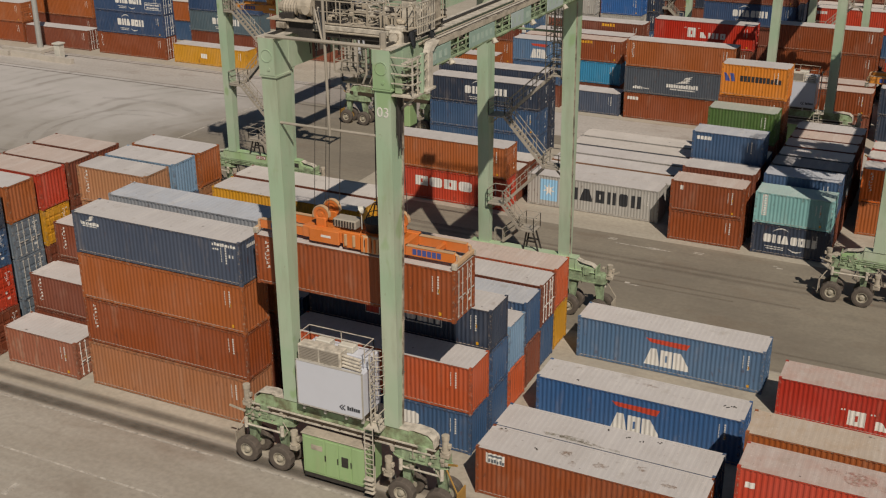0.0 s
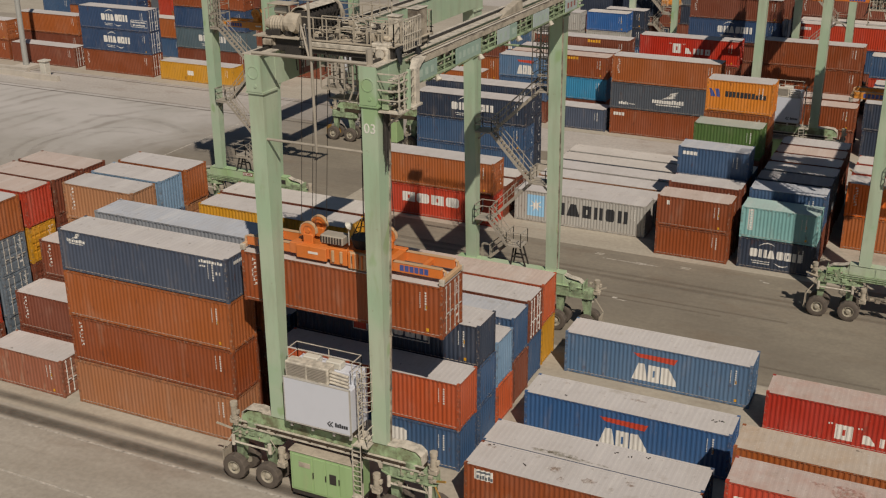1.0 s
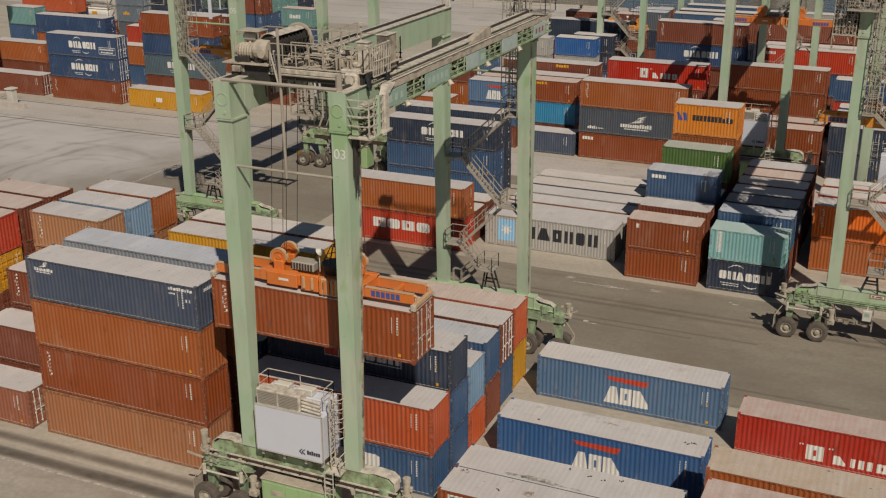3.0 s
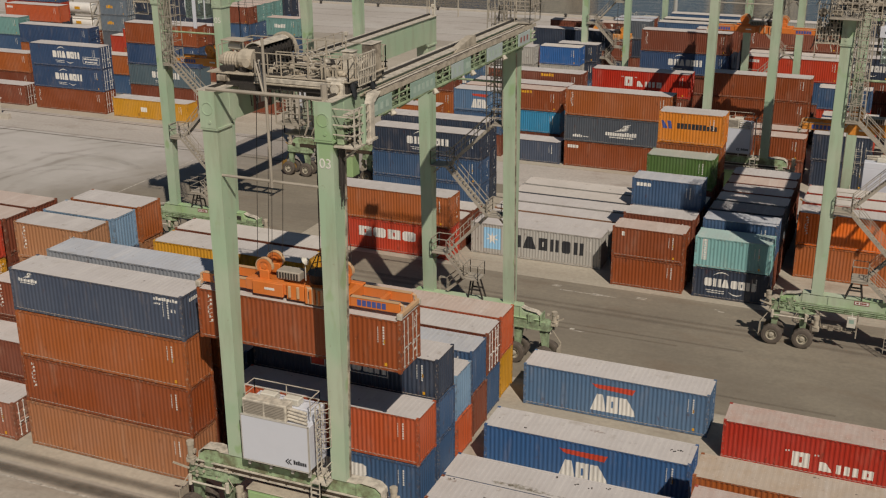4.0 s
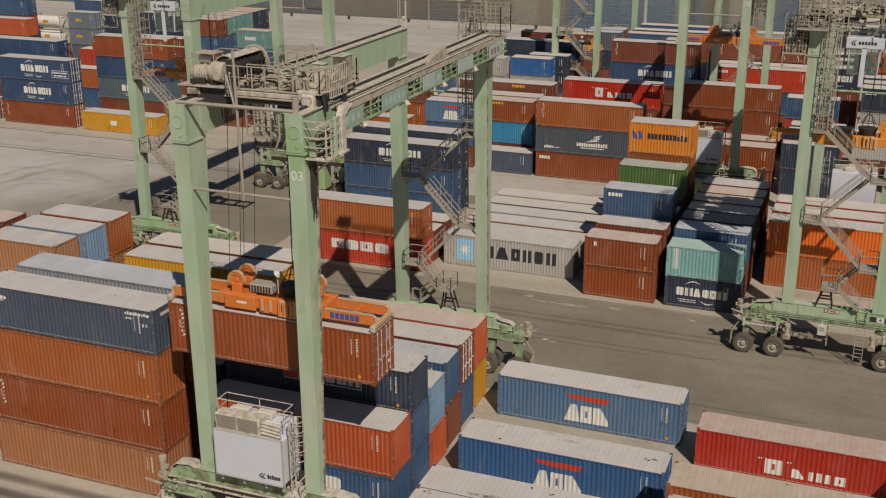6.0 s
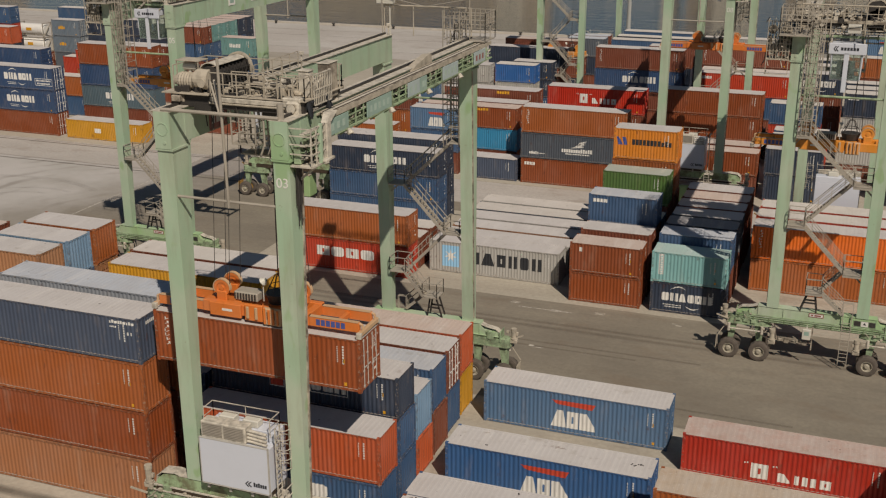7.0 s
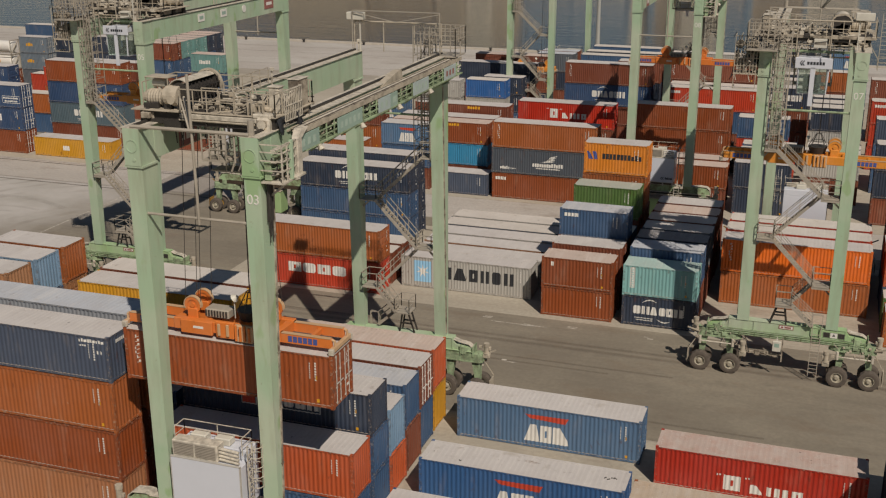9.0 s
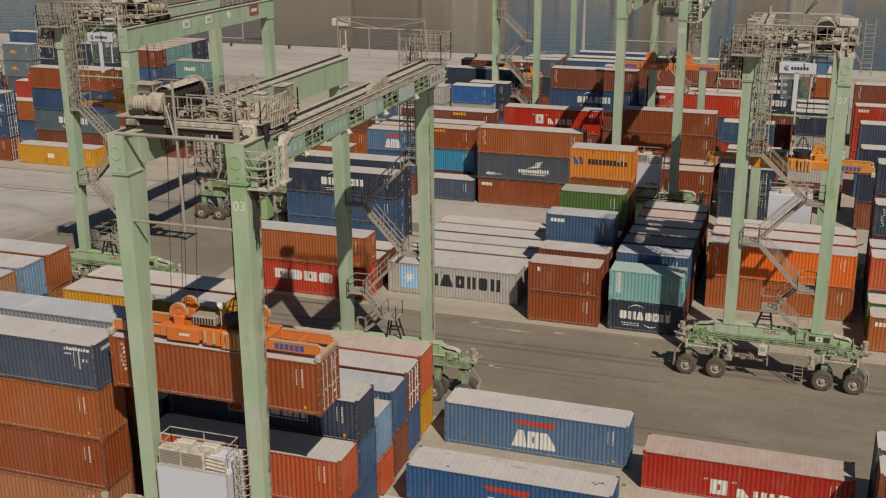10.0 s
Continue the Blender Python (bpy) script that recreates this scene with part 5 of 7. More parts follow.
    bar(bm, (-LEG_X, SPAN, 27.0), (LEG_X, SPAN, 27.0), 0.05)
    bar(bm, (-LEG_X, SPAN, 26.9), (0, SPAN, 26.3), 0.04)
    bar(bm, (LEG_X, SPAN, 26.9), (0, SPAN, 26.3), 0.04)
    part("top_cage", bm, M_STEEL, crane, "thin steel cage at the ladder head")
    bm = bmesh.new()
    rod(bm, (-LEG_X, SPAN + 0.35, 26.25), (LEG_X, SPAN + 0.35, 26.25), 0.05, 8)
    for x in (-LEG_X, -1.0, 1.2, LEG_X):
        rod(bm, (x, SPAN + 0.35, 24.28), (x, SPAN + 0.35, 26.25), 0.04, 8)
    part("head_frame", bm, M_DUSTY, crane, "pale tubular frame over the girder ends")
    bm = bmesh.new()
    box(bm, (-3.6, SPAN + 0.1, 26.35), (-2.4, SPAN + 0.6, 26.85), 0.03)
    bar(bm, (-2.7, SPAN + 0.35, 24.28), (-2.7, SPAN + 0.35, 26.4), 0.08)
    part("mast_box", bm, M_LAMP, crane, "pale box on a post")
    # stairs
    ys, lane = SPAN - 0.66, 0.64
    bm = bmesh.new()
    ladder(bm, -2.1, SPAN + 0.5, 0.5, 4.3, 0.6)
    for y in (SPAN + 0.3, SPAN + 0.5):
        bar(bm, (-1.75, y, 4.25), (-1.75, y, 5.3), 0.045)
        bar(bm, (-2.45, y, 4.25), (-2.45, y, 5.3), 0.045)
        bar(bm, (-2.45, y, 5.3), (-1.75, y, 5.3), 0.045)
    part("sill_ladder", bm, M_STEEL, crane, "steel ladder from the ground to the sill")
    bm = bmesh.new()
    flight(bm, (-1.72, 4.45), (-0.15, 5.86), ys + 0.7, lane)
    flight(bm, (-0.1, 5.86), (-1.5, 7.55), ys, lane)
    flight(bm, (-1.5, 7.6), (1.58, 10.8), ys + 0.7, lane)
    flight(bm, (1.58, 10.8), (-1.5, 14.1), ys, lane)
    flight(bm, (-1.5, 14.1), (1.93, 17.35), ys + 0.7, lane)
    for a, b, z in ((-0.15, 0.95, 5.86), (-2.66, -1.42, 7.55), (1.52, 2.66, 10.8), (-2.66, -1.42, 14.05), (1.85, 2.66, 17.35)):
        platform(bm, a, b, ys, ys + 1.36, z, "fblr")
        bar(bm, (a, ys + 1.3, z - 0.14), (b, ys + 1.3, z - 0.14), 0.12, 0.16)
        if z > 6:
            bar(bm, ((a + b) / 2, ys + 0.7, z - 0.1), (2.72 if a > 0 else -2.72, ys + 0.7, z - 0.75), 0.1)
    part("stairs", bm, M_STEEL, crane, "zigzag steel stairs with handrails")
    bm = bmesh.new()
    for y in (ys + 0.4, ys + 1.0):
        bar(bm, (0.3, y, 5.8), (0.06, y, 4.26), 0.1)
        bar(bm, (0.72, y, 5.8), (1.2, y, 4.26), 0.1)
        bar(bm, (0.16, y, 4.95), (1.0, y, 4.95), 0.1)
    part("stair_trestle", bm, M_DARK, crane, "dark trestle that carries the lowest landing")
    bm = bmesh.new()
    ladder(bm, 2.0, ys + 0.9, 17.35, 24.6, 0.5, "x", True)
    ladder(bm, 2.5, ys + 0.6, 17.35, 26.0, 0.5, "y", False)
    a, b, c, d = 1.5, 2.66, ys - 0.05, ys + 1.35
    for x, y in ((a, c), (b, c), (a, d), (b, d), (2.08, d), (1.76, d), (2.38, d)):
        bar(bm, (x, y, 17.35), (x, y, 26.2), 0.05)
    for k in range(12):
        zz = 17.8 + k * 0.72
        for p, q in (((a, c), (b, c)), ((a, d), (b, d)), ((a, c), (a, d)), ((b, c), (b, d))):
            bar(bm, (*p, zz), (*q, zz), 0.035)
    for k in range(4):
        bar(bm, (a if k % 2 else b, d, 18 + k * 2), (b if k % 2 else a, d, 20 + k * 2), 0.05)
    part("caged_ladder", bm, M_STEEL, crane, "caged steel ladder up the leg")
    bm = bmesh.new()
    box(bm, (0.25, SPAN + 0.46, 2.15), (0.86, SPAN + 0.66, 2.96), 0.03)
    bar(bm, (0.55, SPAN + 0.5, 2.9), (0.55, SPAN + 0.42, 3.3), 0.08)
    box_s = part("switch_box", bm, M_LAMP, crane, "pale switch box under the sill")
    part("box_plate", box(bmesh.new(), (0.38, SPAN + 0.66, 2.5), (0.72, SPAN + 0.665, 2.8)), M_SIGN, box_s, "grey plate")
    bm = bmesh.new()
    bar(bm, (0.15, SPAN + 0.5, 3.2), (0.15, SPAN + 0.5, 1.35), 0.09)
    for k in range(5):
        box(bm, (0.5 + 0.42 * k, SPAN + 0.1, 1.55 + 0.12 * (k % 3)), (0.82 + 0.42 * k, SPAN + 0.34, 1.85 + 0.12 * (k % 2)), 0.03)
    bar(bm, (0.1, SPAN + 0.22, 1.75), (2.7, SPAN + 0.22, 1.7), 0.06)
    bar(bm, (2.6, SPAN + 0.22, 1.7), (2.9, SPAN + 0.22, 3.1), 0.06)
    tagged(part("cable_hanger", bm, M_GREASY, crane, "greasy hanger with cable fittings under the sill"), kind="stuff")
    # engine housing below the near sill
    eng = part("engine_housing", box(bmesh.new(), (-2.15, -0.95, 0.55), (1.85, 0.75, 2.98), 0.05), M_GREEN2, crane, "light green engine housing")
    part("housing_roof", box(bmesh.new(), (-2.2, -1.0, 2.98), (1.9, 0.8, 3.05), 0.02), M_DUSTY, eng, "dusty top plate")
    # Dark box that puts the shadow gap beneath the housing into colour.
    bm = bmesh.new()
    box(bm, (-2.1, -0.9, 0.3), (1.8, 0.7, 0.55))
    part("under_shade", bm, M_DARK, eng, "dark box for the shadow gap under the housing")
    for a, b in ((-2.0, -0.75), (-0.65, 0.1), (0.15, 0.9), (0.98, 1.75)):
        part("housing_door", box(bmesh.new(), (a, -0.99, 0.7), (b, -0.95, 2.85), 0.015), M_GREEN2, eng)
    bm = bmesh.new()
    for a, z in ((-0.68, 1.6), (0.1, 1.6), (0.93, 1.6)):
        box(bm, (a - 0.03, -1.02, z), (a + 0.03, -0.99, z + 0.35))
    box(bm, (0.35, -1.02, 1.55), (0.75, -0.985, 2.15))
    tagged(part("handle", bm, M_DARK, eng, "dark handles and gauge"), kind="stuff")
    part("vent", box(bmesh.new(), (-1.55, -1.01, 2.15), (-0.85, -0.985, 2.45)), M_DUSTY, eng, "pale vent grille")
    # electrical house on the near sill
    house = part("electric_house", box(bmesh.new(), (-2.15, -0.85, 4.88), (1.75, 0.95, 7.4), 0.03), M_WHITE, crane, "white electric house")
    # Fills the gap under the house with dark colour for shade and grime.
    part("house_gap", box(bmesh.new(), (-2.0, -0.7, SILL + 0.12), (1.65, 0.7, 4.86), 0.02), M_TROUGH, house, "dark brown box for the shaded, grimy gap under the house")
    board = part("white_panel", box(bmesh.new(), (-2.2, -0.98, 4.86), (1.72, -0.88, 7.44), 0.015), M_WHITE, house, "clean white panel")
    for i in range(2):
        xa = 0.55 + i * 0.16
        bm = bmesh.new()
        bar(bm, (xa, -0.99, 5.12), (xa - 0.17, -0.99, 5.27), 0.02, 0.05)
        bar(bm, (xa, -0.99, 5.42), (xa - 0.17, -0.99, 5.27), 0.02, 0.05)
        part("chevron_mark", bm, M_BLACKMARK, board, "dark plain chevron")
    for i in range(6):
        part("panel_mark", box(bmesh.new(), (0.84 + i * 0.13, -0.995, 5.17), (0.94 + i * 0.13, -0.978, 5.36 + 0.05 * (i in (0, 2)))), M_BLACKMARK, board, "small dark plain mark")
    bm = bmesh.new()
    for p, q in (((-2.24, -0.99, 4.82), (-2.2, -0.86, 7.47)), ((1.72, -0.99, 4.82), (1.76, -0.86, 7.47)), ((-2.24, -0.99, 7.44), (1.76, -0.86, 7.48)), ((-2.24, -0.99, 4.8), (1.76, -0.86, 4.86))):
        box(bm, p, q)
    for x in (-2.0, -0.7, 0.6, 1.6):
        for y in (-0.7, 0.7):
            box(bm, (x - 0.07, y - 0.07, SILL), (x + 0.07, y + 0.07, 4.89))
    part("panel_frame", bm, M_BARS, house, "grey panel frame")
    bm = bmesh.new()
    box(bm, (-2.15, -0.85, 7.45), (0.45, -0.15, 8.35), 0.03)
    cooler = part("cooling_unit", bm, M_PALE, house, "dusty louvred cooling unit")
    for a, b in ((-2.05, -0.9), (-0.8, 0.35)):
        bm = bmesh.new()
        zig = [(-0.856 - 0.035 * (k % 2), 7.55 + 0.045 * k) for k in range(17)]
        lo = [bm.verts.new((a, y, zz)) for y, zz in zig]
        hi = [bm.verts.new((b, y, zz)) for y, zz in zig]
        for k in range(16):
            bm.faces.new((lo[k], lo[k + 1], hi[k + 1], hi[k]))
        part("louvre", bm, M_GRILLE, cooler, "grey louvre grille")
    part("house_top", box(bmesh.new(), (-2.15, -0.1, 7.4), (1.75, 0.95, 7.95), 0.03), M_WHITE, house, "white upper part of the house")
    for x in (-1.6, -0.2):
        part("roof_unit", box(bmesh.new(), (x, 0.0, 7.95), (x + 0.9, 0.6, 8.35), 0.05), M_LAMP, house, "pale box on the roof")
    for k in range(4):
        part("roof_pipe", rod(bmesh.new(), (0.5, -0.7, 7.6 + k * 0.2), (1.6, -0.72, 7.52 + k * 0.2), 0.08, 8), M_PALE, house, "pale pipe on the roof")
    bm = bmesh.new()
    railing(bm, [(-2.15, -0.5, 7.95), (-2.15, 0.4, 7.95), (1.75, 0.4, 7.95), (1.75, -0.6, 7.95)], 0.95, 1.9, 0.018, True)
    for x in (-2.15, 1.75):
        bar(bm, (x, 0.4, 7.4), (x, 0.4, 8.0), 0.04)
    part("roof_rail", bm, M_PALE, house, "thin roof railing")
    bm = bmesh.new()
    ladder(bm, 2.1, -0.5, SILL, 8.6, 0.45, "y", False)
    for z in np.arange(6.4, 8.8, 0.55):
        ring = [Vector((2.45 + 0.38 * math.cos(a), -0.5 + 0.38 * math.sin(a), z)) for a in np.linspace(0, 2 * math.pi, 11)]
        for p, q in zip(ring, ring[1:]):
            bar(bm, p, q, 0.03)
    for a in (-1.2, 0, 1.2):
        bar(bm, (2.45 + 0.38 * math.cos(a), -0.5 + 0.38 * math.sin(a), 6.4), (2.45 + 0.38 * math.cos(a), -0.5 + 0.38 * math.sin(a), 8.8), 0.028)
    platform(bm, 1.85, 2.75, -1.0, 0.5, SILL - 0.05, "r")
    ladder(bm, 2.1, -1.05, 0.45, SILL, 0.5)
    railing(bm, [(2.45, -1.1, 0.9), (2.45, -1.1, 3.6)], 0.9)
    for k in range(4):
        box(bm, (1.85, -1.25 - 0.02 * k, 0.5 + 0.28 * k), (2.4, -0.95, 0.54 + 0.28 * k))
    part("house_ladder", bm, M_PALE, crane, "caged steel ladder beside the house")
    return crane


def stair_head(crane):
    """A railed platform with cabinets outside the leg at the stair end."""
    bm = bmesh.new()
    platform(bm, LEG_X + 0.5, 5.2, SPAN - 0.6, SPAN + 0.75, 22.55)
    for k in range(8):
        bar(bm, (3.7 + 0.21 * k, SPAN + 0.75, 21.5 if k in (0, 7) else 22.55), (3.7 + 0.21 * k, SPAN + 0.75, 25.1), 0.045)
    for zz in (21.5, 23.9, 24.5, 25.1):
        bar(bm, (3.7, SPAN + 0.75, zz), (5.2, SPAN + 0.75, zz), 0.045)
        bar(bm, (5.2, SPAN - 0.6, zz), (5.2, SPAN + 0.75, zz), 0.045)
    part("head_platform", bm, M_DUSTY, crane, "railed platform at the head of the leg")
    prnd = random.Random(31)
    for k in range(6):
        x, zz = 3.72 + 0.24 * k, 22.58 + 0.2 * (k % 3)
        part("cabinet", box(bmesh.new(), (x, SPAN - 0.2 + 0.1 * (k % 2), zz), (x + 0.22, SPAN + 0.4 + 0.1 * (k % 3), zz + 0.7 + 0.35 * (k % 2)), 0.03), (M_PALE, M_DUSTY, M_GREASY)[k % 3], crane, "dusty electric cabinet")
    for x in (3.9, 4.9):
        part("cable_reel", rod(bmesh.new(), (x, SPAN + 0.2, 24.5), (x, SPAN + 0.55, 24.5), 0.3, 16), M_GREASY, crane, "greasy cable reel")
    for mat in (M_DARK, M_PALE):
        bm = bmesh.new()
        for k in range(22):
            x, y, zz = prnd.uniform(3.7, 5.2), SPAN + prnd.uniform(0.2, 0.8), prnd.uniform(22.4, 25.4)
            rod(bm, (x, y, zz), (x + prnd.uniform(-0.35, 0.35), y, zz - prnd.uniform(0.2, 0.9)), 0.03, 5)
        tagged(part("loose_cable", bm, mat, crane, "cables and conduits about the platform"), kind="stuff")


def make_trolley():
    """The hoist trolley, its near edge at y = 0, its deck on the rails."""
    z = GIRDER_TOP + 0.65
    tr = thing("crane_trolley", pose(0, 0, 0), "dusty grey hoist trolley with railed deck and machinery", "crane trolley", "crane trolleys")
    bm = bmesh.new()
    box(bm, (-1.35, 0.85, z - 0.06), (3.75, 1.75, z), 0.01)
    box(bm, (-3.95, 0.75, z - 0.06), (-1.35, 4.9, z), 0.01)
    box(bm, (1.3, 1.75, z - 0.06), (3.75, 4.9, z), 0.01)
    box(bm, (-1.35, 3.9, z - 0.06), (1.3, 4.9, z), 0.01)
    deck = part("deck", bm, M_DUSTY, tr, "dusty steel deck")
    # Flat dark plates that paint shaded gaps onto the deck.
    for x, y, w, d in ((-0.7, 1.0, 0.9, 0.5), (1.7, 1.0, 0.7, 0.5), (2.6, 2.3, 0.8, 1.0), (1.5, 2.5, 0.7, 0.9), (-3.7, 2.6, 0.9, 1.4)):
        part("shaded_gap", box(bmesh.new(), (x, y, z), (x + w, y + d, z + 0.008)), M_DARK, deck, "flat dark patch for a shaded gap in the deck")
    # Beams in a dark colour that puts in the shade under the deck.
    bm = bmesh.new()
    for y, low in ((1.0, 0.62), (2.6, 0.62), (4.5, 0.34)):
        box(bm, (-3.6, y, z - low), (3.6, y + 0.35, z - 0.08))
    box(bm, (-2.2, 0.8, z - 0.9), (-1.2, 3.2, z - 0.5))
    box(bm, (1.4, 1.0, z - 0.9), (2.2, 3.2, z - 0.5))
    part("under_deck", bm, M_DARK, tr, "beams under the deck, dark for the shade there")
    for x, y in ((-LEG_X, 0.9), (LEG_X, 0.9)):
        bm = bmesh.new()
        box(bm, (x - 0.3, y, z - 0.5), (x + 0.3, 4.85, z - 0.1), 0.03)
        box(bm, (x - 0.24, y - 0.25, z - 0.42), (x + 0.24, y, z - 0.12), 0.03)
        part("end_truck", bm, M_GREASY, tr, "dusty end truck over the rail")
    for x in (-LEG_X, LEG_X):
        for y in (1.0, 4.4):
            bm = bmesh.new()
            rod(bm, (x - 0.09, y, GIRDER_TOP + 0.42), (x + 0.09, y, GIRDER_TOP + 0.42), 0.27, 16)
            part("trolley_wheel", bm, M_DARK, tr)
    bm = bmesh.new()
    prof = [(-3.95, 0.26), (-3.75, 0.28), (-3.74, 0.37)] + [(-3.68 + 0.075 * k, 0.41 if k % 2 else 0.36) for k in range(12)] + [(-2.7, 0.38)]
    rings = [[bm.verts.new((x, 1.05 + r * math.cos(math.pi * i / 8), z + 0.48 + r * math.sin(math.pi * i / 8))) for i in range(16)] for x, r in prof]
    for p, q in zip(rings, rings[1:]):
        for i in range(16):
            bm.faces.new((p[i], p[(i + 1) % 16], q[(i + 1) % 16], q[i]))
    bm.faces.new(rings[0])
    bm.faces.new(rings[-1])
    part("hoist_motor", bm, M_DUSTY, tr, "dusty pale ribbed hoist motor", pose(0.4, 0.5, 0))
    bm = bmesh.new()
    rod(bm, (-3.6, 1.3, z + 1.12), (-2.9, 1.3, z + 1.12), 0.2, 12)
    rod(bm, (-3.3, 1.3, z + 0.85), (-3.3, 1.3, z + 1.1), 0.1, 8)
    part("fan_motor", bm, M_LAMP, tr, "white fan motor under the hood", pose(0.4, 0.5, 0))
    bm = bmesh.new()
    rod(bm, (-2.65, 0.95, z + 0.6), (-1.95, 0.95, z + 0.6), 0.5, 18)
    rod(bm, (-2.75, 0.95, z + 0.6), (-2.65, 0.95, z + 0.6), 0.42, 18)
    box(bm, (-2.6, 1.2, z + 0.05), (-2.0, 2.0, z + 0.85), 0.14)
    rod(bm, (-2.2, 0.4, z + 0.5), (-2.2, 0.6, z + 0.5), 0.22, 14)
    part("gearbox", bm, M_DUSTY, tr, "rounded pale gearbox", pose(0.4, 0.5, 0))
    bm = bmesh.new()
    grnd = random.Random(21)
    for k in range(18):
        x, y = grnd.uniform(-3.9, -1.5), grnd.uniform(0.55, 0.95)
        h = grnd.uniform(0.08, 0.3)
        box(bm, (x, y, z - 0.1), (x + grnd.uniform(0.12, 0.4), y + 0.2, z + h), 0.02)
    tagged(part("brake_gear", bm, M_DARK, tr, "dark greasy brakes and couplings", pose(0.4, 0.5, 0)), kind="stuff")
    bm = bmesh.new()
    box(bm, (-3.85, 0.85, z + 1.42), (-2.55, 1.75, z + 1.47), 0.01)
    for x in (-3.8, -2.6):
        for y in (0.9, 1.7):
            bar(bm, (x, y, z), (x, y, z + 1.42), 0.045)
    part("motor_hood", bm, M_DUSTY, tr, "pale sheet hood over the motor", pose(0.4, 0.5, 0))
    bm = bmesh.new()
    rod(bm, (-1.6, 1.45, z + 0.7), (-1.6, 4.1, z + 0.7), 0.42, 22)
    for y in (1.4, 2.65, 4.0):
        rod(bm, (-1.6, y, z + 0.7), (-1.6, y + 0.1, z + 0.7), 0.54, 22)
    part("rope_drum", bm, M_DARK, tr, "dark rope drum")

    def arch(bm, y0, y1, r0, r1, a0, a1, n):
        for i in range(n):
            p, q = a0 + (a1 - a0) * i / n, a0 + (a1 - a0) * (i + 1) / n
            c = [(-1.6 + r * math.cos(t), z + 0.78 + r * math.sin(t)) for t, r in ((p, r0), (p, r1), (q, r1), (q, r0))]
            v = [bm.verts.new((x, y, zz)) for y in (y0, y1) for x, zz in c]
            for f in ((0, 1, 2, 3), (7, 6, 5, 4), (0, 4, 5, 1), (1, 5, 6, 2), (2, 6, 7, 3), (3, 7, 4, 0)):
                bm.faces.new([v[k] for k in f])
        bmesh.ops.remove_doubles(bm, verts=bm.verts, dist=0.001)

    bm = bmesh.new()
    arch(bm, 1.4, 4.1, 0.6, 0.64, 0.9, 2.7, 7)
    part("drum_cover", bm, M_PALE, tr, "dusty pale curved drum cover")
    bm = bmesh.new()
    arch(bm, 4.12, 4.2, 0.1, 0.68, -0.3, math.pi, 14)
    plate = part("drum_plate", bm, M_DARK, tr, "dark half-round end plate of the drum")
    bm = bmesh.new()
    arch(bm, 4.06, 4.24, 0.66, 0.76, -0.3, math.pi, 14)
    part("plate_rim", bm, M_DUSTY, plate, "dusty pale rim")
    bm = bmesh.new()
    for k in range(9):
        bar(bm, (-0.8, 1.3 + 0.34 * k, z), (-1.05, 1.3 + 0.34 * k, z + 1.2), 0.05)
    for zz in (z + 0.5, z + 0.95):
        bar(bm, (-0.9, 1.3, zz), (-0.9, 4.0, zz), 0.04)
    tagged(part("drum_guard", bm, M_DARK, tr, "dark guard bars beside the drum"), kind="stuff")
    bm = bmesh.new()
    box(bm, (2.95, 1.75, z), (3.5, 2.25, z + 1.22), 0.03)
    box(bm, (2.9, 1.7, z + 1.22), (3.55, 2.3, z + 1.27), 0.01)
    part("cabinet", bm, M_PALE, tr, "dusty pale upright cabinet")
    # Shadow is put into the cabinet's brown-grey side, sun into its pale top.
    wind = part("side_cabinet", box(bmesh.new(), (3.1, 3.5, z - 0.35), (3.64, 4.55, z + 1.3), 0.02), M_GREASY, tr, "dusty brown side cabinet")
    part("cabinet_top", box(bmesh.new(), (3.06, 3.46, z + 1.3), (3.68, 4.6, z + 1.34), 0.01), M_PALE, wind, "cabinet top, pale as in sun")
    bm = bmesh.new()
    for k in range(11):
        bar(bm, (3.78, 1.75 + 0.18 * k, z - 0.35), (3.78, 1.75 + 0.18 * k, z + 1.08), 0.035)
    for zz in (z - 0.35, z + 0.35, z + 1.08):
        bar(bm, (3.78, 1.75, zz), (3.78, 3.55, zz), 0.05)
    for y in (1.75, 3.55):
        bar(bm, (3.3, y, z + 1.08), (3.78, y, z + 1.08), 0.04)
    tagged(part("side_guard", bm, M_PALE, tr, "pale guard of upright bars"), kind="stuff")
    bm = bmesh.new()
    box(bm, (2.75, 0.7, z - 0.72), (3.45, 1.2, z - 0.02), 0.1)
    rod(bm, (3.1, 0.62, z - 0.35), (3.1, 0.75, z - 0.35), 0.22, 14)
    box(bm, (2.55, 0.8, z - 0.1), (3.5, 1.4, z + 0.12), 0.05)
    part("travel_gearbox", bm, M_PALE, tr, "rounded pale travel gearbox")
    bm = bmesh.new()
    hrnd = random.Random(9)
    for y0 in (1.4, 3.2):
        for k in range(12):
            y = y0 + hrnd.uniform(-0.22, 0.22)
            rod(bm, (3.6 + hrnd.uniform(-0.1, 0.25), y, z - 0.1), (3.55 + hrnd.uniform(-0.1, 0.3), y + hrnd.uniform(0.0, 0.35), z - 0.9 + hrnd.uniform(0, 0.25)), 0.06, 6)
    tagged(part("slack_cable", bm, M_BLACKMARK, tr, "black slack cable beside the deck"), kind="stuff")
    # the cabin side of the deck: edge beam, cross tie, cooling unit, pipes and boxes
    part("rear_beam", box(bmesh.new(), (-3.9, 4.9, z - 0.12), (3.75, 4.98, z + 0.06), 0.01), M_GREASY, tr, "dusty edge beam of the deck")
    part("rear_tie", box(bmesh.new(), (-2.3, 4.86, z - 1.12), (2.0, 5.0, z - 0.94), 0.01), M_GREENLOW, tr, "grimy green cross tie under the deck")
    bm = bmesh.new()
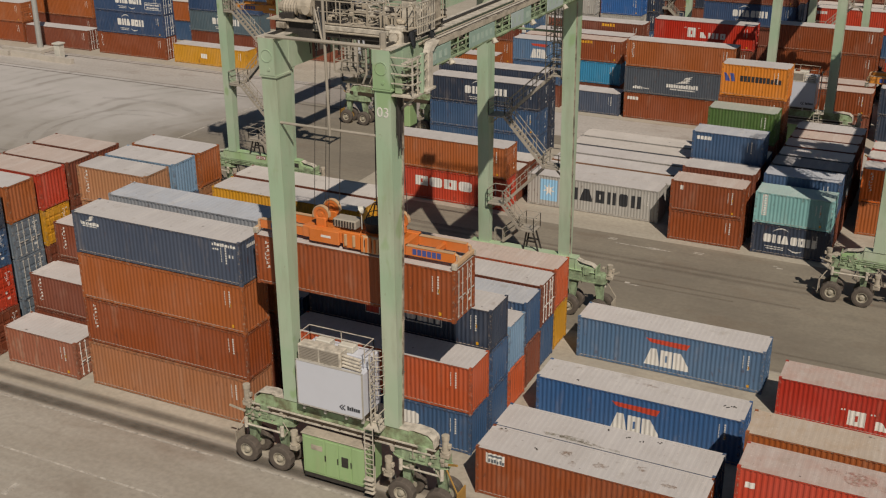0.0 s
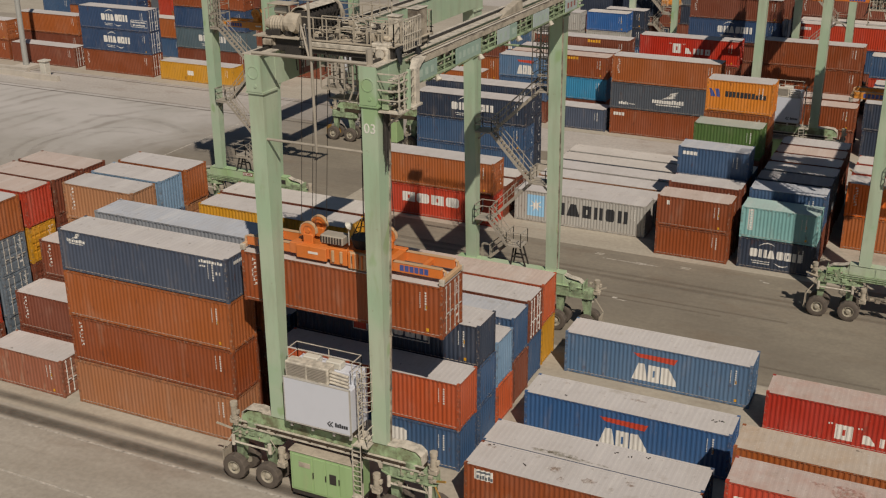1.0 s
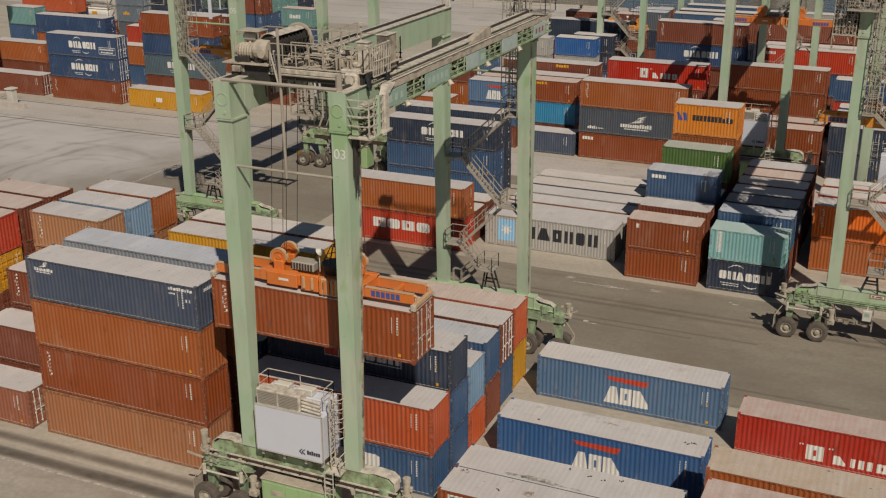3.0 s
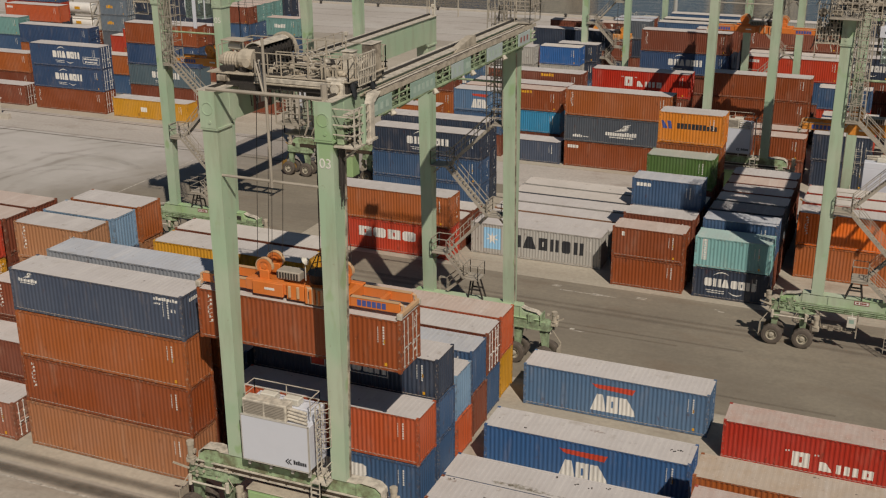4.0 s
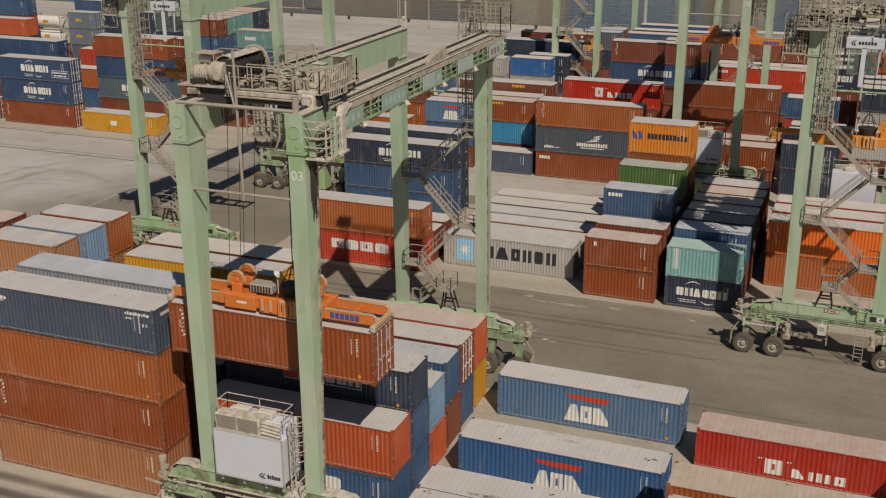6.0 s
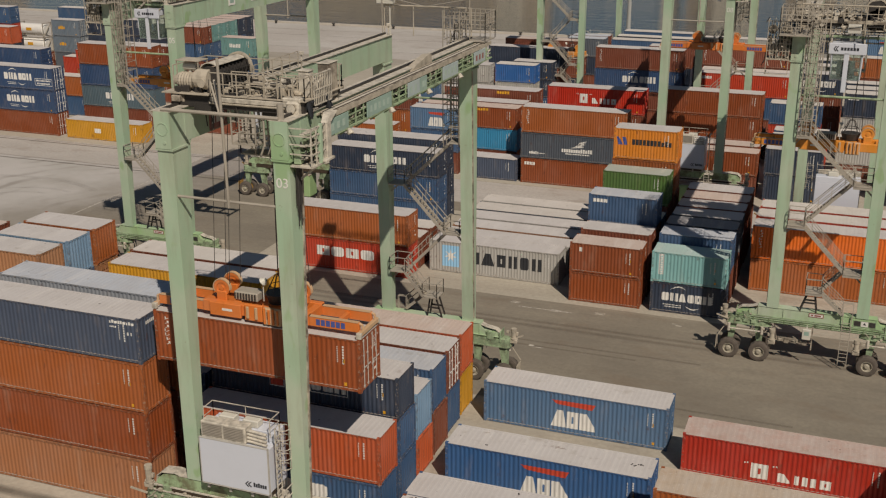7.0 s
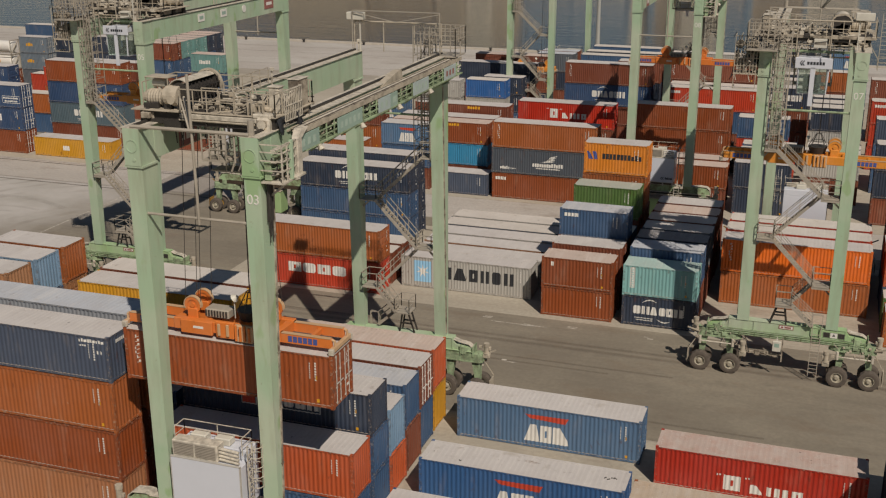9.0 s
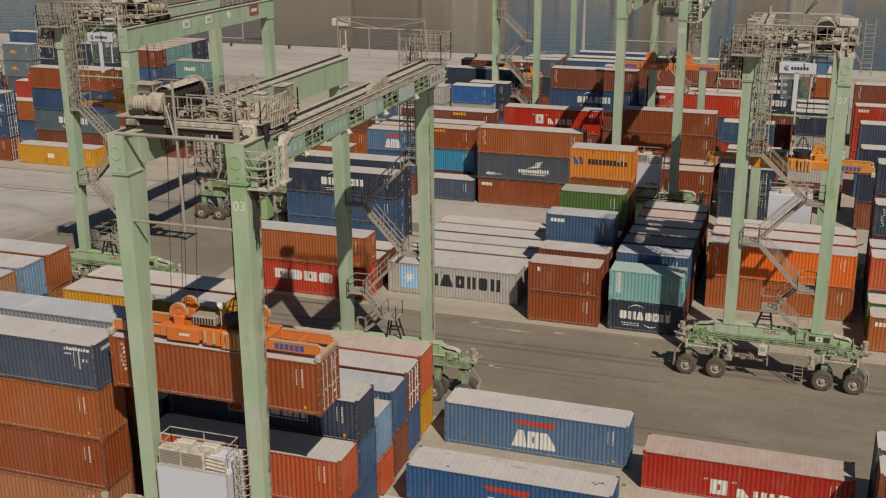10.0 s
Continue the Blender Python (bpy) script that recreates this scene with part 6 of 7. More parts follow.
    for x in (-2.2, -0.9, 0.5, 1.9):
        bar(bm, (x, 4.93, z - 1.0), (x, 4.93, z - 0.1), 0.08)
    rod(bm, (-3.4, 5.02, z - 0.55), (3.3, 5.02, z - 0.55), 0.045, 8)
    rod(bm, (-3.2, 5.02, z - 0.75), (2.6, 5.02, z - 0.75), 0.03, 8)
    part("rear_hanger", bm, M_DUSTY, tr, "dusty hangers and pipes under the deck edge")
    unit = part("cooling_unit", box(bmesh.new(), (-0.75, 4.98, z - 0.72), (0.12, 5.45, z - 0.12), 0.03), M_LAMP, tr, "pale cooling unit")
    part("unit_grille", box(bmesh.new(), (-0.7, 5.45, z - 0.5), (0.06, 5.456, z - 0.3)), M_GRILLE, unit, "grey grille")
    ern = random.Random(17)
    for mat, n in ((M_PALE, 40), (M_DUSTY, 36), (M_DARK, 30)):
        bm = bmesh.new()
        for k in range(n):
            x, y, zz = ern.uniform(-3.5, 3.4), ern.uniform(4.2, 5.1), z + ern.uniform(-0.6, 0.35)
            if k % 3 == 0:
                a = ern.uniform(0.06, 0.2)
                box(bm, (x - a, y - 0.08, zz), (x + a, y + 0.1, zz + a * 1.3), 0.015)
            elif k % 3 == 1:
                rod(bm, (x, y, zz), (x + ern.uniform(0.15, 0.5), y, zz + ern.uniform(-0.05, 0.05)), ern.uniform(0.04, 0.11), 8)
            else:
                rod(bm, (x, y, zz), (x + ern.uniform(-0.5, 0.5), y, zz + ern.uniform(-0.4, 0.5)), 0.025, 5)
        tagged(part("edge_fitting", bm, mat, tr, "small valves, boxes and hoses along the deck edge"), kind="stuff")
    part("front_beam", box(bmesh.new(), (-1.3, 0.78, z - 0.32), (2.75, 0.92, z - 0.1), 0.02), M_PALE, tr, "pale front beam of the deck")
    part("lower_beam", box(bmesh.new(), (-3.4, 0.86, z - 0.66), (2.75, 1.0, z - 0.45), 0.01), M_DARK, tr, "dark lower beam of the deck")
    bm = bmesh.new()
    rod(bm, (-1.3, 0.76, z - 0.38), (2.7, 0.76, z - 0.38), 0.05, 8)
    part("front_pipe", bm, M_DUSTY, tr, "pale pipe along the deck edge")
    bm = bmesh.new()
    railing(bm, [(-1.3, 0.9, z), (2.3, 0.9, z)], 1.05, 0.75, 0.022)
    railing(bm, [(3.7, 4.6, z), (3.7, 4.85, z), (-3.9, 4.85, z), (-3.9, 1.8, z)], 1.1, 1.1, 0.024)
    railing(bm, [(-0.6, 1.75, z), (2.9, 1.75, z)], 1.0, 0.8, 0.022)
    railing(bm, [(2.5, 0.9, z), (3.7, 0.9, z), (3.7, 1.65, z)], 1.05, 0.6, 0.022)
    part("deck_railing", bm, M_DUSTY, tr, "thin dusty tubular railing")
    rnd = random.Random(3)
    # The dark pieces stand in for shade among the crowded deck machinery.
    for mat, n in ((M_DARK, 46), (M_PALE, 46), (M_DUSTY, 24)):
        bm = bmesh.new()
        for k in range(n):
            x, y = rnd.uniform(0.6, 3.3), rnd.uniform(1.7, 4.6)
            if mat is M_DUSTY:
                x, y = rnd.uniform(-0.9, 3.0), rnd.uniform(1.2, 1.8)
            t = rnd.uniform(0.12, 0.6)
            if k % 3 == 0:
                box(bm, (x, y, z - 0.2), (x + rnd.uniform(0.08, 0.35), y + rnd.uniform(0.08, 0.35), z + t), 0.02)
            elif k % 3 == 1:
                rod(bm, (x, y, z + t * 0.6), (x + rnd.uniform(0.1, 0.35), y, z + t * 0.6), rnd.uniform(0.05, 0.18), 10)
            else:
                rod(bm, (x, y, z + t), (x + rnd.uniform(-0.8, 0.8), y + rnd.uniform(-0.6, 0.6), z + rnd.uniform(0.05, 0.9)), 0.03, 5)
        tagged(part("deck_machinery", bm, mat, tr, "small brakes, pipes and boxes on the deck"), kind="stuff")
    bm = bmesh.new()
    for k in range(10):
        y = rnd.uniform(0.2, 1.8)
        rod(bm, (-2.0 + 0.42 * k, y, z - 0.5), (-2.0 + 0.42 * k + rnd.uniform(-0.2, 0.2), y, z - 1.1 - rnd.uniform(0, 0.7)), 0.035, 6)
    tagged(part("hanging_cable", bm, M_DARK, tr, "dark cables under the deck"), kind="stuff")
    cage = part("access_cage", box(bmesh.new(), (-0.35, 1.0, z - 2.38), (0.95, 2.2, z - 2.3)), M_STEEL, tr, "hanging steel access cage")
    for x in (-0.35, 0.95):
        for y in (1.0, 2.2):
            part("hanger", bar(bmesh.new(), (x, y, z - 2.3), (x, y, z - 0.4), 0.06), M_STEEL, cage)
    for p, q in (((-0.35, 1.0), (0.95, 1.0)), ((-0.35, 2.2), (0.95, 2.2)), ((-0.35, 1.0), (-0.35, 2.2)), ((0.95, 1.0), (0.95, 2.2))):
        bm = bmesh.new()
        railing(bm, [(*p, z - 2.3), (*q, z - 2.3)])
        part("cage_rail", bm, M_STEEL, cage)
    bm = bmesh.new()
    ladder(bm, 0.3, 1.02, z - 2.3, z, 0.45)
    part("cage_ladder", bm, M_STEEL, cage)
    for x, y in ((1.3, 1.2), (1.5, 1.6)):
        bm = bmesh.new()
        rod(bm, (x, y, z - 2.4), (x, y, z - 0.5), 0.05, 6)
        rod(bm, (x - 0.25, y, z - 2.9), (x, y, z - 2.3), 0.05, 6)
        part("bent_pipe", bm, M_STEEL, cage)
    bm = bmesh.new()
    z -= 0.5
    box(bm, (-1.1, 4.5, z - 1.3), (1.05, 6.4, z - 0.85), 0.04)
    box(bm, (-1.0, 4.5, z - 3.3), (0.95, 6.3, z - 3.22), 0.02)
    for x in (-1.02, 0.97):
        bar(bm, (x, 4.55, z - 3.25), (x, 4.55, z - 1.2), 0.12)
        bar(bm, (x * 0.92, 6.35, z - 3.25), (x, 6.4, z - 1.2), 0.1)
    box(bm, (-0.6, 4.5, z - 3.25), (0.6, 4.56, z - 2.2))
    cab = part("cabin", bm, M_WHITE, tr, "white operator cabin with large windows")
    part("cabin_fascia", box(bmesh.new(), (-1.25, 6.4, z - 1.5), (1.2, 6.55, z - 0.75), 0.03), M_WHITE, cab, "white fascia over the cabin")
    part("cabin_post", box(bmesh.new(), (-0.16, 6.42, z - 4.1), (0.16, 6.55, z - 1.4), 0.02), M_WHITE, cab, "white post between the windows")
    seat = bmesh.new()
    box(seat, (-0.3, 5.2, z - 3.0), (0.3, 5.8, z - 2.8), 0.05)
    box(seat, (-0.3, 5.1, z - 2.8), (0.3, 5.25, z - 2.1), 0.05)
    box(seat, (-0.5, 5.2, z - 3.2), (0.5, 5.7, z - 3.0), 0.02)
    part("driver_seat", seat, M_DARK, cab, "dark driver seat and consoles")
    for a, b in ((-0.95, -0.2), (0.2, 0.9)):
        part("cabin_window", box(bmesh.new(), (a, 6.42, z - 3.2), (b, 6.44, z - 1.5)), M_PANE, cab, "greenish window pane")
    for x in (-1.03, 0.98):
        part("cabin_window", box(bmesh.new(), (x, 4.65, z - 3.2), (x + 0.02, 6.3, z - 1.3)), M_PANE, cab, "greenish window pane")
    bm = bmesh.new()
    for k in range(2):
        bar(bm, (0.85 - 0.14 * k, 6.56, z - 1.12), (0.72 - 0.14 * k, 6.56, z - 0.95), 0.02, 0.06)
        bar(bm, (0.85 - 0.14 * k, 6.56, z - 1.12), (0.72 - 0.14 * k, 6.56, z - 1.29), 0.02, 0.06)
    for i in range(6):
        box(bm, (-0.75 + i * 0.2, 6.55, z - 1.22), (-0.6 + i * 0.2, 6.562, z - 1.02))
    part("cabin_mark", bm, M_BLACKMARK, cab, "dark plain marks")
    bm = bmesh.new()
    box(bm, (-1.3, 3.3, z - 3.0), (1.3, 4.4, z - 2.92))
    railing(bm, [(-1.3, 4.4, z - 2.92), (-1.3, 3.3, z - 2.92), (1.3, 3.3, z - 2.92)], 1.0, 0.8, 0.025)
    for x in (-1.25, 1.25):
        bar(bm, (x, 4.3, z - 2.9), (x, 4.3, z), 0.08)
        bar(bm, (x, 5.0, z - 2.9), (x, 5.0, z), 0.08)
        bar(bm, (x * 0.85, 6.3, z - 0.9), (x * 0.85, 4.9, z - 0.3), 0.1)
    for x in (-0.9, 0.9):
        bar(bm, (x, 4.8, z - 0.9), (x, 4.6, z + 0.4), 0.12)
    part("cabin_platform", bm, M_STEEL, cab, "railed platform round the cabin")
    return tr


def make_spreader(mat, reach=5.9):
    """A container spreader, centred, its lower face at z = 0. reach: half the length to which its arms are drawn out."""
    sp = thing("container_spreader", pose(0, 0, 0), "orange telescopic container spreader hanging on wire ropes", "spreader", "crane spreaders")
    bm = bmesh.new()
    for y in (-0.75, 0.75):
        box(bm, (-reach, y - 0.11, 0.2), (reach, y + 0.11, 0.72), 0.02)
    box(bm, (-3.1, -0.95, 0.22), (3.1, -0.6, 0.85), 0.03)
    box(bm, (-3.1, 0.6, 0.22), (3.1, 0.95, 0.85), 0.03)
    for x in (-2.9, -1.3, 1.3, 2.9):
        box(bm, (x - 0.2, -0.9, 0.25), (x + 0.2, 0.9, 0.8), 0.02)
    part("main_frame", bm, mat, sp, "scuffed orange main frame")
    for y in (-0.75, 0.75):
        for a, b in ((-5.85, -3.12), (3.12, 5.85)) if reach > 4 else ():
            part("top_flange", box(bmesh.new(), (a, y - 0.13, 0.72), (b, y + 0.13, 0.745)), M_ENDS, sp, "pale worn top flange")
    for x in (-4.6, 4.6) if reach > 4 else ():
        part("cross_beam", box(bmesh.new(), (x - 0.1, -0.66, 0.3), (x + 0.1, 0.66, 0.6), 0.02), mat, sp, "orange cross beam")
    near = part("side_box", box(bmesh.new(), (-2.6, -1.12, 0.12), (-0.75, -0.955, 0.86), 0.03), mat, sp, "orange side box")
    part("box_label", box(bmesh.new(), (-1.85, -1.128, 0.45), (-1.25, -1.118, 0.58)), M_MARK, near, "pale label plate")
    bracket = part("guide_bracket", box(bmesh.new(), (0.6, -1.2, 0.02), (1.65, -0.96, 0.95), 0.05), M_ENDS, sp, "worn pale orange guide bracket")
    for k in range(4):
        part("bracket_rib", box(bmesh.new(), (0.68 + k * 0.25, -1.3, 0.1), (0.78 + k * 0.25, -1.19, 0.98 - 0.08 * (k % 2)), 0.02), mat, bracket)
    for k in range(2):
        part("bracket_slot", box(bmesh.new(), (0.84 + k * 0.4, -1.206, 0.35), (0.9 + k * 0.4, -1.198, 0.75)), M_DARK, bracket, "dark slot")
    for s in (-1, 1):
        bm = bmesh.new()
        box(bm, (s * (reach + 0.12) - 0.11, -1.1, 0.08), (s * (reach + 0.12) + 0.11, 1.1, 0.34), 0.03)
        for y in (-0.75, 0.75):
            rod(bm, (s * (reach - 0.02), y, 0.68), (s * (reach + 0.15), y, 0.6), 0.07, 8)
            rod(bm, (s * (reach + 0.15), y, 0.6), (s * (reach + 0.17), y, 0.2), 0.07, 8)
        end = part("end_beam", bm, M_ENDS, sp, "worn dusty orange end beam")
        for y in (-1.13, 1.13):
            part("twistlock", box(bmesh.new(), (s * (reach + 0.12) - 0.14, y - 0.1, 0.0), (s * (reach + 0.12) + 0.14, y + 0.1, 0.32), 0.02), M_PALE, end, "pale twistlock housing")
    for x in (-2.1, 2.1):
        for y in (-0.55, 0.55):
            part("sheave_bracket", box(bmesh.new(), (x - 0.3, y - 0.14, 0.8), (x + 0.3, y + 0.14, 1.35), 0.04), mat, sp, "orange sheave bracket")
    part("centre_plate", box(bmesh.new(), (-0.5, -1.15, 0.1), (0.55, -0.95, 1.0), 0.04), mat, sp, "worn orange centre plate")
    for x in (-2.1, 2.1):
        for y in (-0.55, 0.55):
            bm = bmesh.new()
            for i in range(20):
                p, q = math.pi * i / 10, math.pi * (i + 1) / 10
                loop = [(x + r * math.cos(t), 1.5 + r * math.sin(t)) for t, r in ((p, 0.3), (p, 0.46), (q, 0.46), (q, 0.3))]
                front = [bm.verts.new((a, y - 0.08, b)) for a, b in loop]
                back = [bm.verts.new((a, y + 0.08, b)) for a, b in loop]
                bm.faces.new(front)
                bm.faces.new(back)
                bm.faces.new((front[1], front[2], back[2], back[1]))
                bm.faces.new((front[3], front[0], back[0], back[3]))
            bmesh.ops.remove_doubles(bm, verts=bm.verts, dist=0.001)
            rod(bm, (x, y - 0.03, 1.5), (x, y + 0.03, 1.5), 0.31, 20)
            rod(bm, (x, y - 0.11, 1.5), (x, y + 0.11, 1.5), 0.13, 12)
            s = part("sheave", bm, mat, sp, "round orange rope sheave")
            bm = bmesh.new()
            rows = []
            for i in range(15):
                a = math.pi * (i / 14 * 1.1 - 0.05)
                rows.append([bm.verts.new((x + r * math.cos(a), y + d, 1.5 + r * math.sin(a))) for r, d in ((0.47, -0.1), (0.52, -0.1), (0.52, 0.1), (0.47, 0.1))])
            for p, q in zip(rows, rows[1:]):
                for i in range(4):
                    j = (i + 1) % 4
                    bm.faces.new((p[i], p[j], q[j], q[i]))
            bm.faces.new(rows[0])
            bm.faces.new(rows[-1])
            part("sheave_guard", bm, M_ENDS, s, "pale worn sheave guard")
    bm = bmesh.new()
    box(bm, (-1.5, -0.45, 0.85), (-0.1, 0.35, 1.35), 0.06)
    unit = part("hydraulic_unit", bm, M_STEEL, sp, "grey hydraulic power unit")
    for k in range(8):
        part("cooling_fin", box(bmesh.new(), (-1.45 + k * 0.17, -0.5, 0.95), (-1.38 + k * 0.17, -0.44, 1.28)), M_DARK, unit)
    for x in (-0.35, 0.15):
        part("guide_arm", box(bmesh.new(), (x, -1.25, 0.25), (x + 0.15, -1.15, 0.9), 0.02), M_ENDS, sp, "worn guide arm")
    bm = bmesh.new()
    rod(bm, (0.9, 0.1, 0.85), (0.9, 0.1, 1.4), 0.55, 18, 0.7)
    basket = part("cable_basket", bm, M_DARK, sp, "dark round cable basket")
    bm = bmesh.new()
    for i in range(8):
        a = math.pi * i / 4
        rod(bm, (0.9 + 0.68 * math.cos(a), 0.1 + 0.68 * math.sin(a), 1.4), (0.9 + 0.18 * math.cos(a), 0.1 + 0.18 * math.sin(a), 2.35), 0.022, 5)
    for r, zz in ((0.46, 1.8), (0.18, 2.35)):
        for i in range(12):
            p, q = math.pi * i / 6, math.pi * (i + 1) / 6
            rod(bm, (0.9 + r * math.cos(p), 0.1 + r * math.sin(p), zz), (0.9 + r * math.cos(q), 0.1 + r * math.sin(q), zz), 0.022, 5)
    part("basket_cage", bm, M_DARK, basket, "dark wire cone over the basket")
    part("basket_drum", rod(bmesh.new(), (0.9, 0.1, 0.5), (0.9, 0.1, 0.86), 0.62, 18), mat, basket, "orange basket foot")
    bm = bmesh.new()
    rod(bm, (0.15, -0.2, 0.9), (0.15, -0.2, 2.0), 0.03, 6)
    rod(bm, (0.15, -0.2, 2.0), (0.3, -0.2, 2.12), 0.24, 12, 0.1)
    part("beacon", bm, M_LAMP, sp, "white beacon on a thin stalk")
    bm = bmesh.new()
    for x0 in (3.5, -5.2) if reach > 4 else (-2.8,):
        for i in range(6):
            box(bm, (x0 + i * 0.28, -0.872, 0.3), (x0 + i * 0.28 + 0.22, -0.86, 0.62))
    tagged(part("spreader_mark", bm, M_BLUEMARK, sp, "blue plain word blocks"), kind="stuff")
    return sp


def add_ropes(sp, top):
    """Hoist ropes from the sheaves up to a height above the spreader's foot."""
    for x in (-2.1, 2.1):
        for y in (-0.55, 0.55):
            for dx in (-0.44, 0.44):
                part("hoist_rope", rod(bmesh.new(), (x + dx, y, 1.5), (x * 0.72 + dx, y, top), 0.018, 5), M_ROPE, sp)
    part("power_cable", rod(bmesh.new(), (0.9, 0.1, 2.3), (1.0, 0.1, top), 0.035, 6), M_ROPE, sp, "black power cable into the basket")


# crane places: centre of the legs in x, near leg line in y, power side near or turned round, number
CRANES = [(-27.45, 44.0, False, "03", -0.45), (-57.4, 80.1, True, "05", 0.3), (-0.95, 79.9, True, "07", 0.0),
          (-15.95, 116.2, False, "08", 9.0), (-41.45, 159.0, True, "", 6.0)]
first = make_crane()
trolley = make_trolley()
placed, trolleys = [], []
for k, (cx, yn, turned, num, along) in enumerate(CRANES):
    m = pose(cx, yn + SPAN, 0, 0, 0, 180) if turned else pose(cx, yn, 0)
    ty = SPAN - 6.9 - along if turned else 0.55 + along
    if k == 0:
        first.matrix_basis, trolley.matrix_basis = m, m @ pose(0, ty, 0)
        placed.append(first)
    else:
        placed.append(copy_thing(first, m))
        trolleys.append(copy_thing(trolley, m @ pose(0, ty, 0)))
for crane, (cx, yn, turned, num, along) in zip(placed, CRANES):
    if num and turned:
        lettering(num, 0.66, pose(-LEG_X, SPAN + 0.455, 21.3, 90, 0, 180), M_MARK, crane)
    elif num:
        lettering(num, 0.66, pose(LEG_X, -0.455, 21.3, 90, 0, 0), M_MARK, crane)
for y, wide, high in ((88.8, 1.1, 0.7), (92.8, 1.1, 0.7), (101.8, 1.9, 1.0)):
    yl = 80.1 + SPAN - y
    plate = part("girder_plate", box(bmesh.new(), (-LEG_X - 0.5, yl - wide / 2, 23.6 - high / 2), (-LEG_X - 0.462, yl + wide / 2, 23.6 + high / 2), 0.006), M_REDPLATE if wide > 1.5 else M_MARK, placed[1], "sign plate on the girder")
    part("plate_mark", box(bmesh.new(), (-LEG_X - 0.506, yl - wide * 0.3, 23.45), (-LEG_X - 0.5, yl + wide * 0.3, 23.75)), M_MARK if wide > 1.5 else M_SIGN, plate, "plain block")
part("girder_disc", rod(bmesh.new(), (-LEG_X - 0.5, 80.1 + SPAN - 96.7, 23.6), (-LEG_X - 0.462, 80.1 + SPAN - 96.7, 23.6), 0.36, 20), M_MARK, placed[1], "round white plate on the girder")
for crane in placed[1:3]:
    stair_head(crane)
bm = bmesh.new()
ladder(bm, -4.6, 2.8, 22.4, 26.4, 0.66)
railing(bm, [(-4.95, 2.8, 22.4), (-4.95, 2.1, 22.4), (-4.25, 2.1, 22.4)], 0.9, 0.5)
bar(bm, (-4.25, 2.8, 24.7), (-3.9, 2.8, 24.75), 0.06)
bar(bm, (-4.25, 2.8, 23.2), (-3.5, 2.8, 24.4), 0.06)
part("hanging_ladder", bm, M_STEEL, trolleys[1], "steel ladder hanging beside the trolley")

SPREADERS = [(-28.0, 47.45, 12.72, M_SPREAD, 24.0), (-57.9, 87.0, 15.8, M_SPREADY, 24.0), (-1.0, 86.4, 14.8, M_SPREADY, 24.0),
             (-15.5, 128.5, 15.3, M_SPREAD, 24.0), (-42.5, 166.0, 7.35, M_SPREADY, 24.0)]
for x, y, z, mat, top in SPREADERS:
    sp = make_spreader(mat, 2.95 if z < 9 else 5.9)
    sp.matrix_basis = pose(x, y, z)
    add_ropes(sp, top - z)
hung = container(40, HC, -34.1, 46.23, 12.7 - HC, "russet", "dust", True, "hanging from a spreader", M_BARS, "lifted containers")
mark(hung, "side", 40, HC)


# ---- container stacks ----
R1 = [46.2, 49.15, 52.0, 54.75, 57.6, 60.45, 63.3]
R2 = [86.3, 89.25, 92.2, 95.1, 98.0, 100.9, 103.8]

# near block, west end
stack(20, -61.95, R1[0], "brown red -blue -navy:code")
stack(20, -61.95, R1[1], "doorgrey doorgrey -doorgrey -orange::b")
stack(20, -61.95, R1[2], "brown brown -yellow -red::b", "pink")
stack(20, -61.95, R1[3], "brown brown -brown -brown::b", "pink")
stack(20, -61.95, R1[4], "brown orange -brown -brown::b", "pink")
worn = container(20, ST, -54.75, 46.2, 0.02, "dustyred", "dust", True, "alone on the pad", M_MARK)
stack(20, -54.95, R1[1], "-brown -brown:side")
stack(20, -55.1, R1[2], "-brown -brown -brown:side")
stack(20, -55.0, R1[3], "brown brown -tan -tan:side:b")
stack(20, -55.0, R1[4], "brown brown -blue -lightblue::b")
stack(20, -55.0, R1[5], "brown brown -tan -orange::b")
stack(40, -47.55, 46.35, "peach::b redbrown:side:b orange::b -dullblue:smallwing:b", "dust", tall=1.03)
stack(40, -47.7, 49.75, "brown brown orange grey::b", "blue")
stack(40, -47.5, 52.35, "brown blue")
stack(40, -47.4, 54.95, "brown brown navy", "blue")
stack(40, -47.4, R1[4], "brown blue")
stack(40, -48.0, R1[5], "brown orange yellow::b", "dust")
stack(40, -48.2, R1[6], "brown orange brown::b", "white")
# near block, under the lifting crane
stack(40, -34.5, R1[1], "-blue:fourblocks:b vermil::b")
stack(40, -34.5, R1[2], "-blue::b -blue::b -navy:boxed:b", "dust")
stack(40, -34.5, R1[3], "-orangered::b lightblue::b", "dust")
stack(40, -34.6, R1[4], "brown::b blue::b", "blue")
stack(40, -34.7, R1[5], "blue::b brown::w", "dust")
stack(40, -34.8, R1[6], "yellow::b orangered::b", "pink")
# near block, low rows
stained = stack(40, -20.55, 45.95, "redbrown:label", "dust")
mossy = stack(40, -20.6, 48.52, "blue", "dust")
marked = stack(40, -20.5, 54.5, "strongblue:flyingbar", "dust")
stack(40, -21.0, 63.2, "fadedblue:flyingbar", "dust")
bared = stack(40, -7.1, R1[0] + 0.3, "-red:chiplow:b -red:chiplow:b", "rosy")
stack(40, -7.4, R1[1] + 0.6, "-orange -orange::b", "sandy")
stack(40, -7.55, 61.1, "-deepred:serif:b", "rosy")
stack(20, 5.5, 60.4, "-navy -steelgrey", "white")
stack(20, 5.5, 57.4, "-navy -brown", "white")

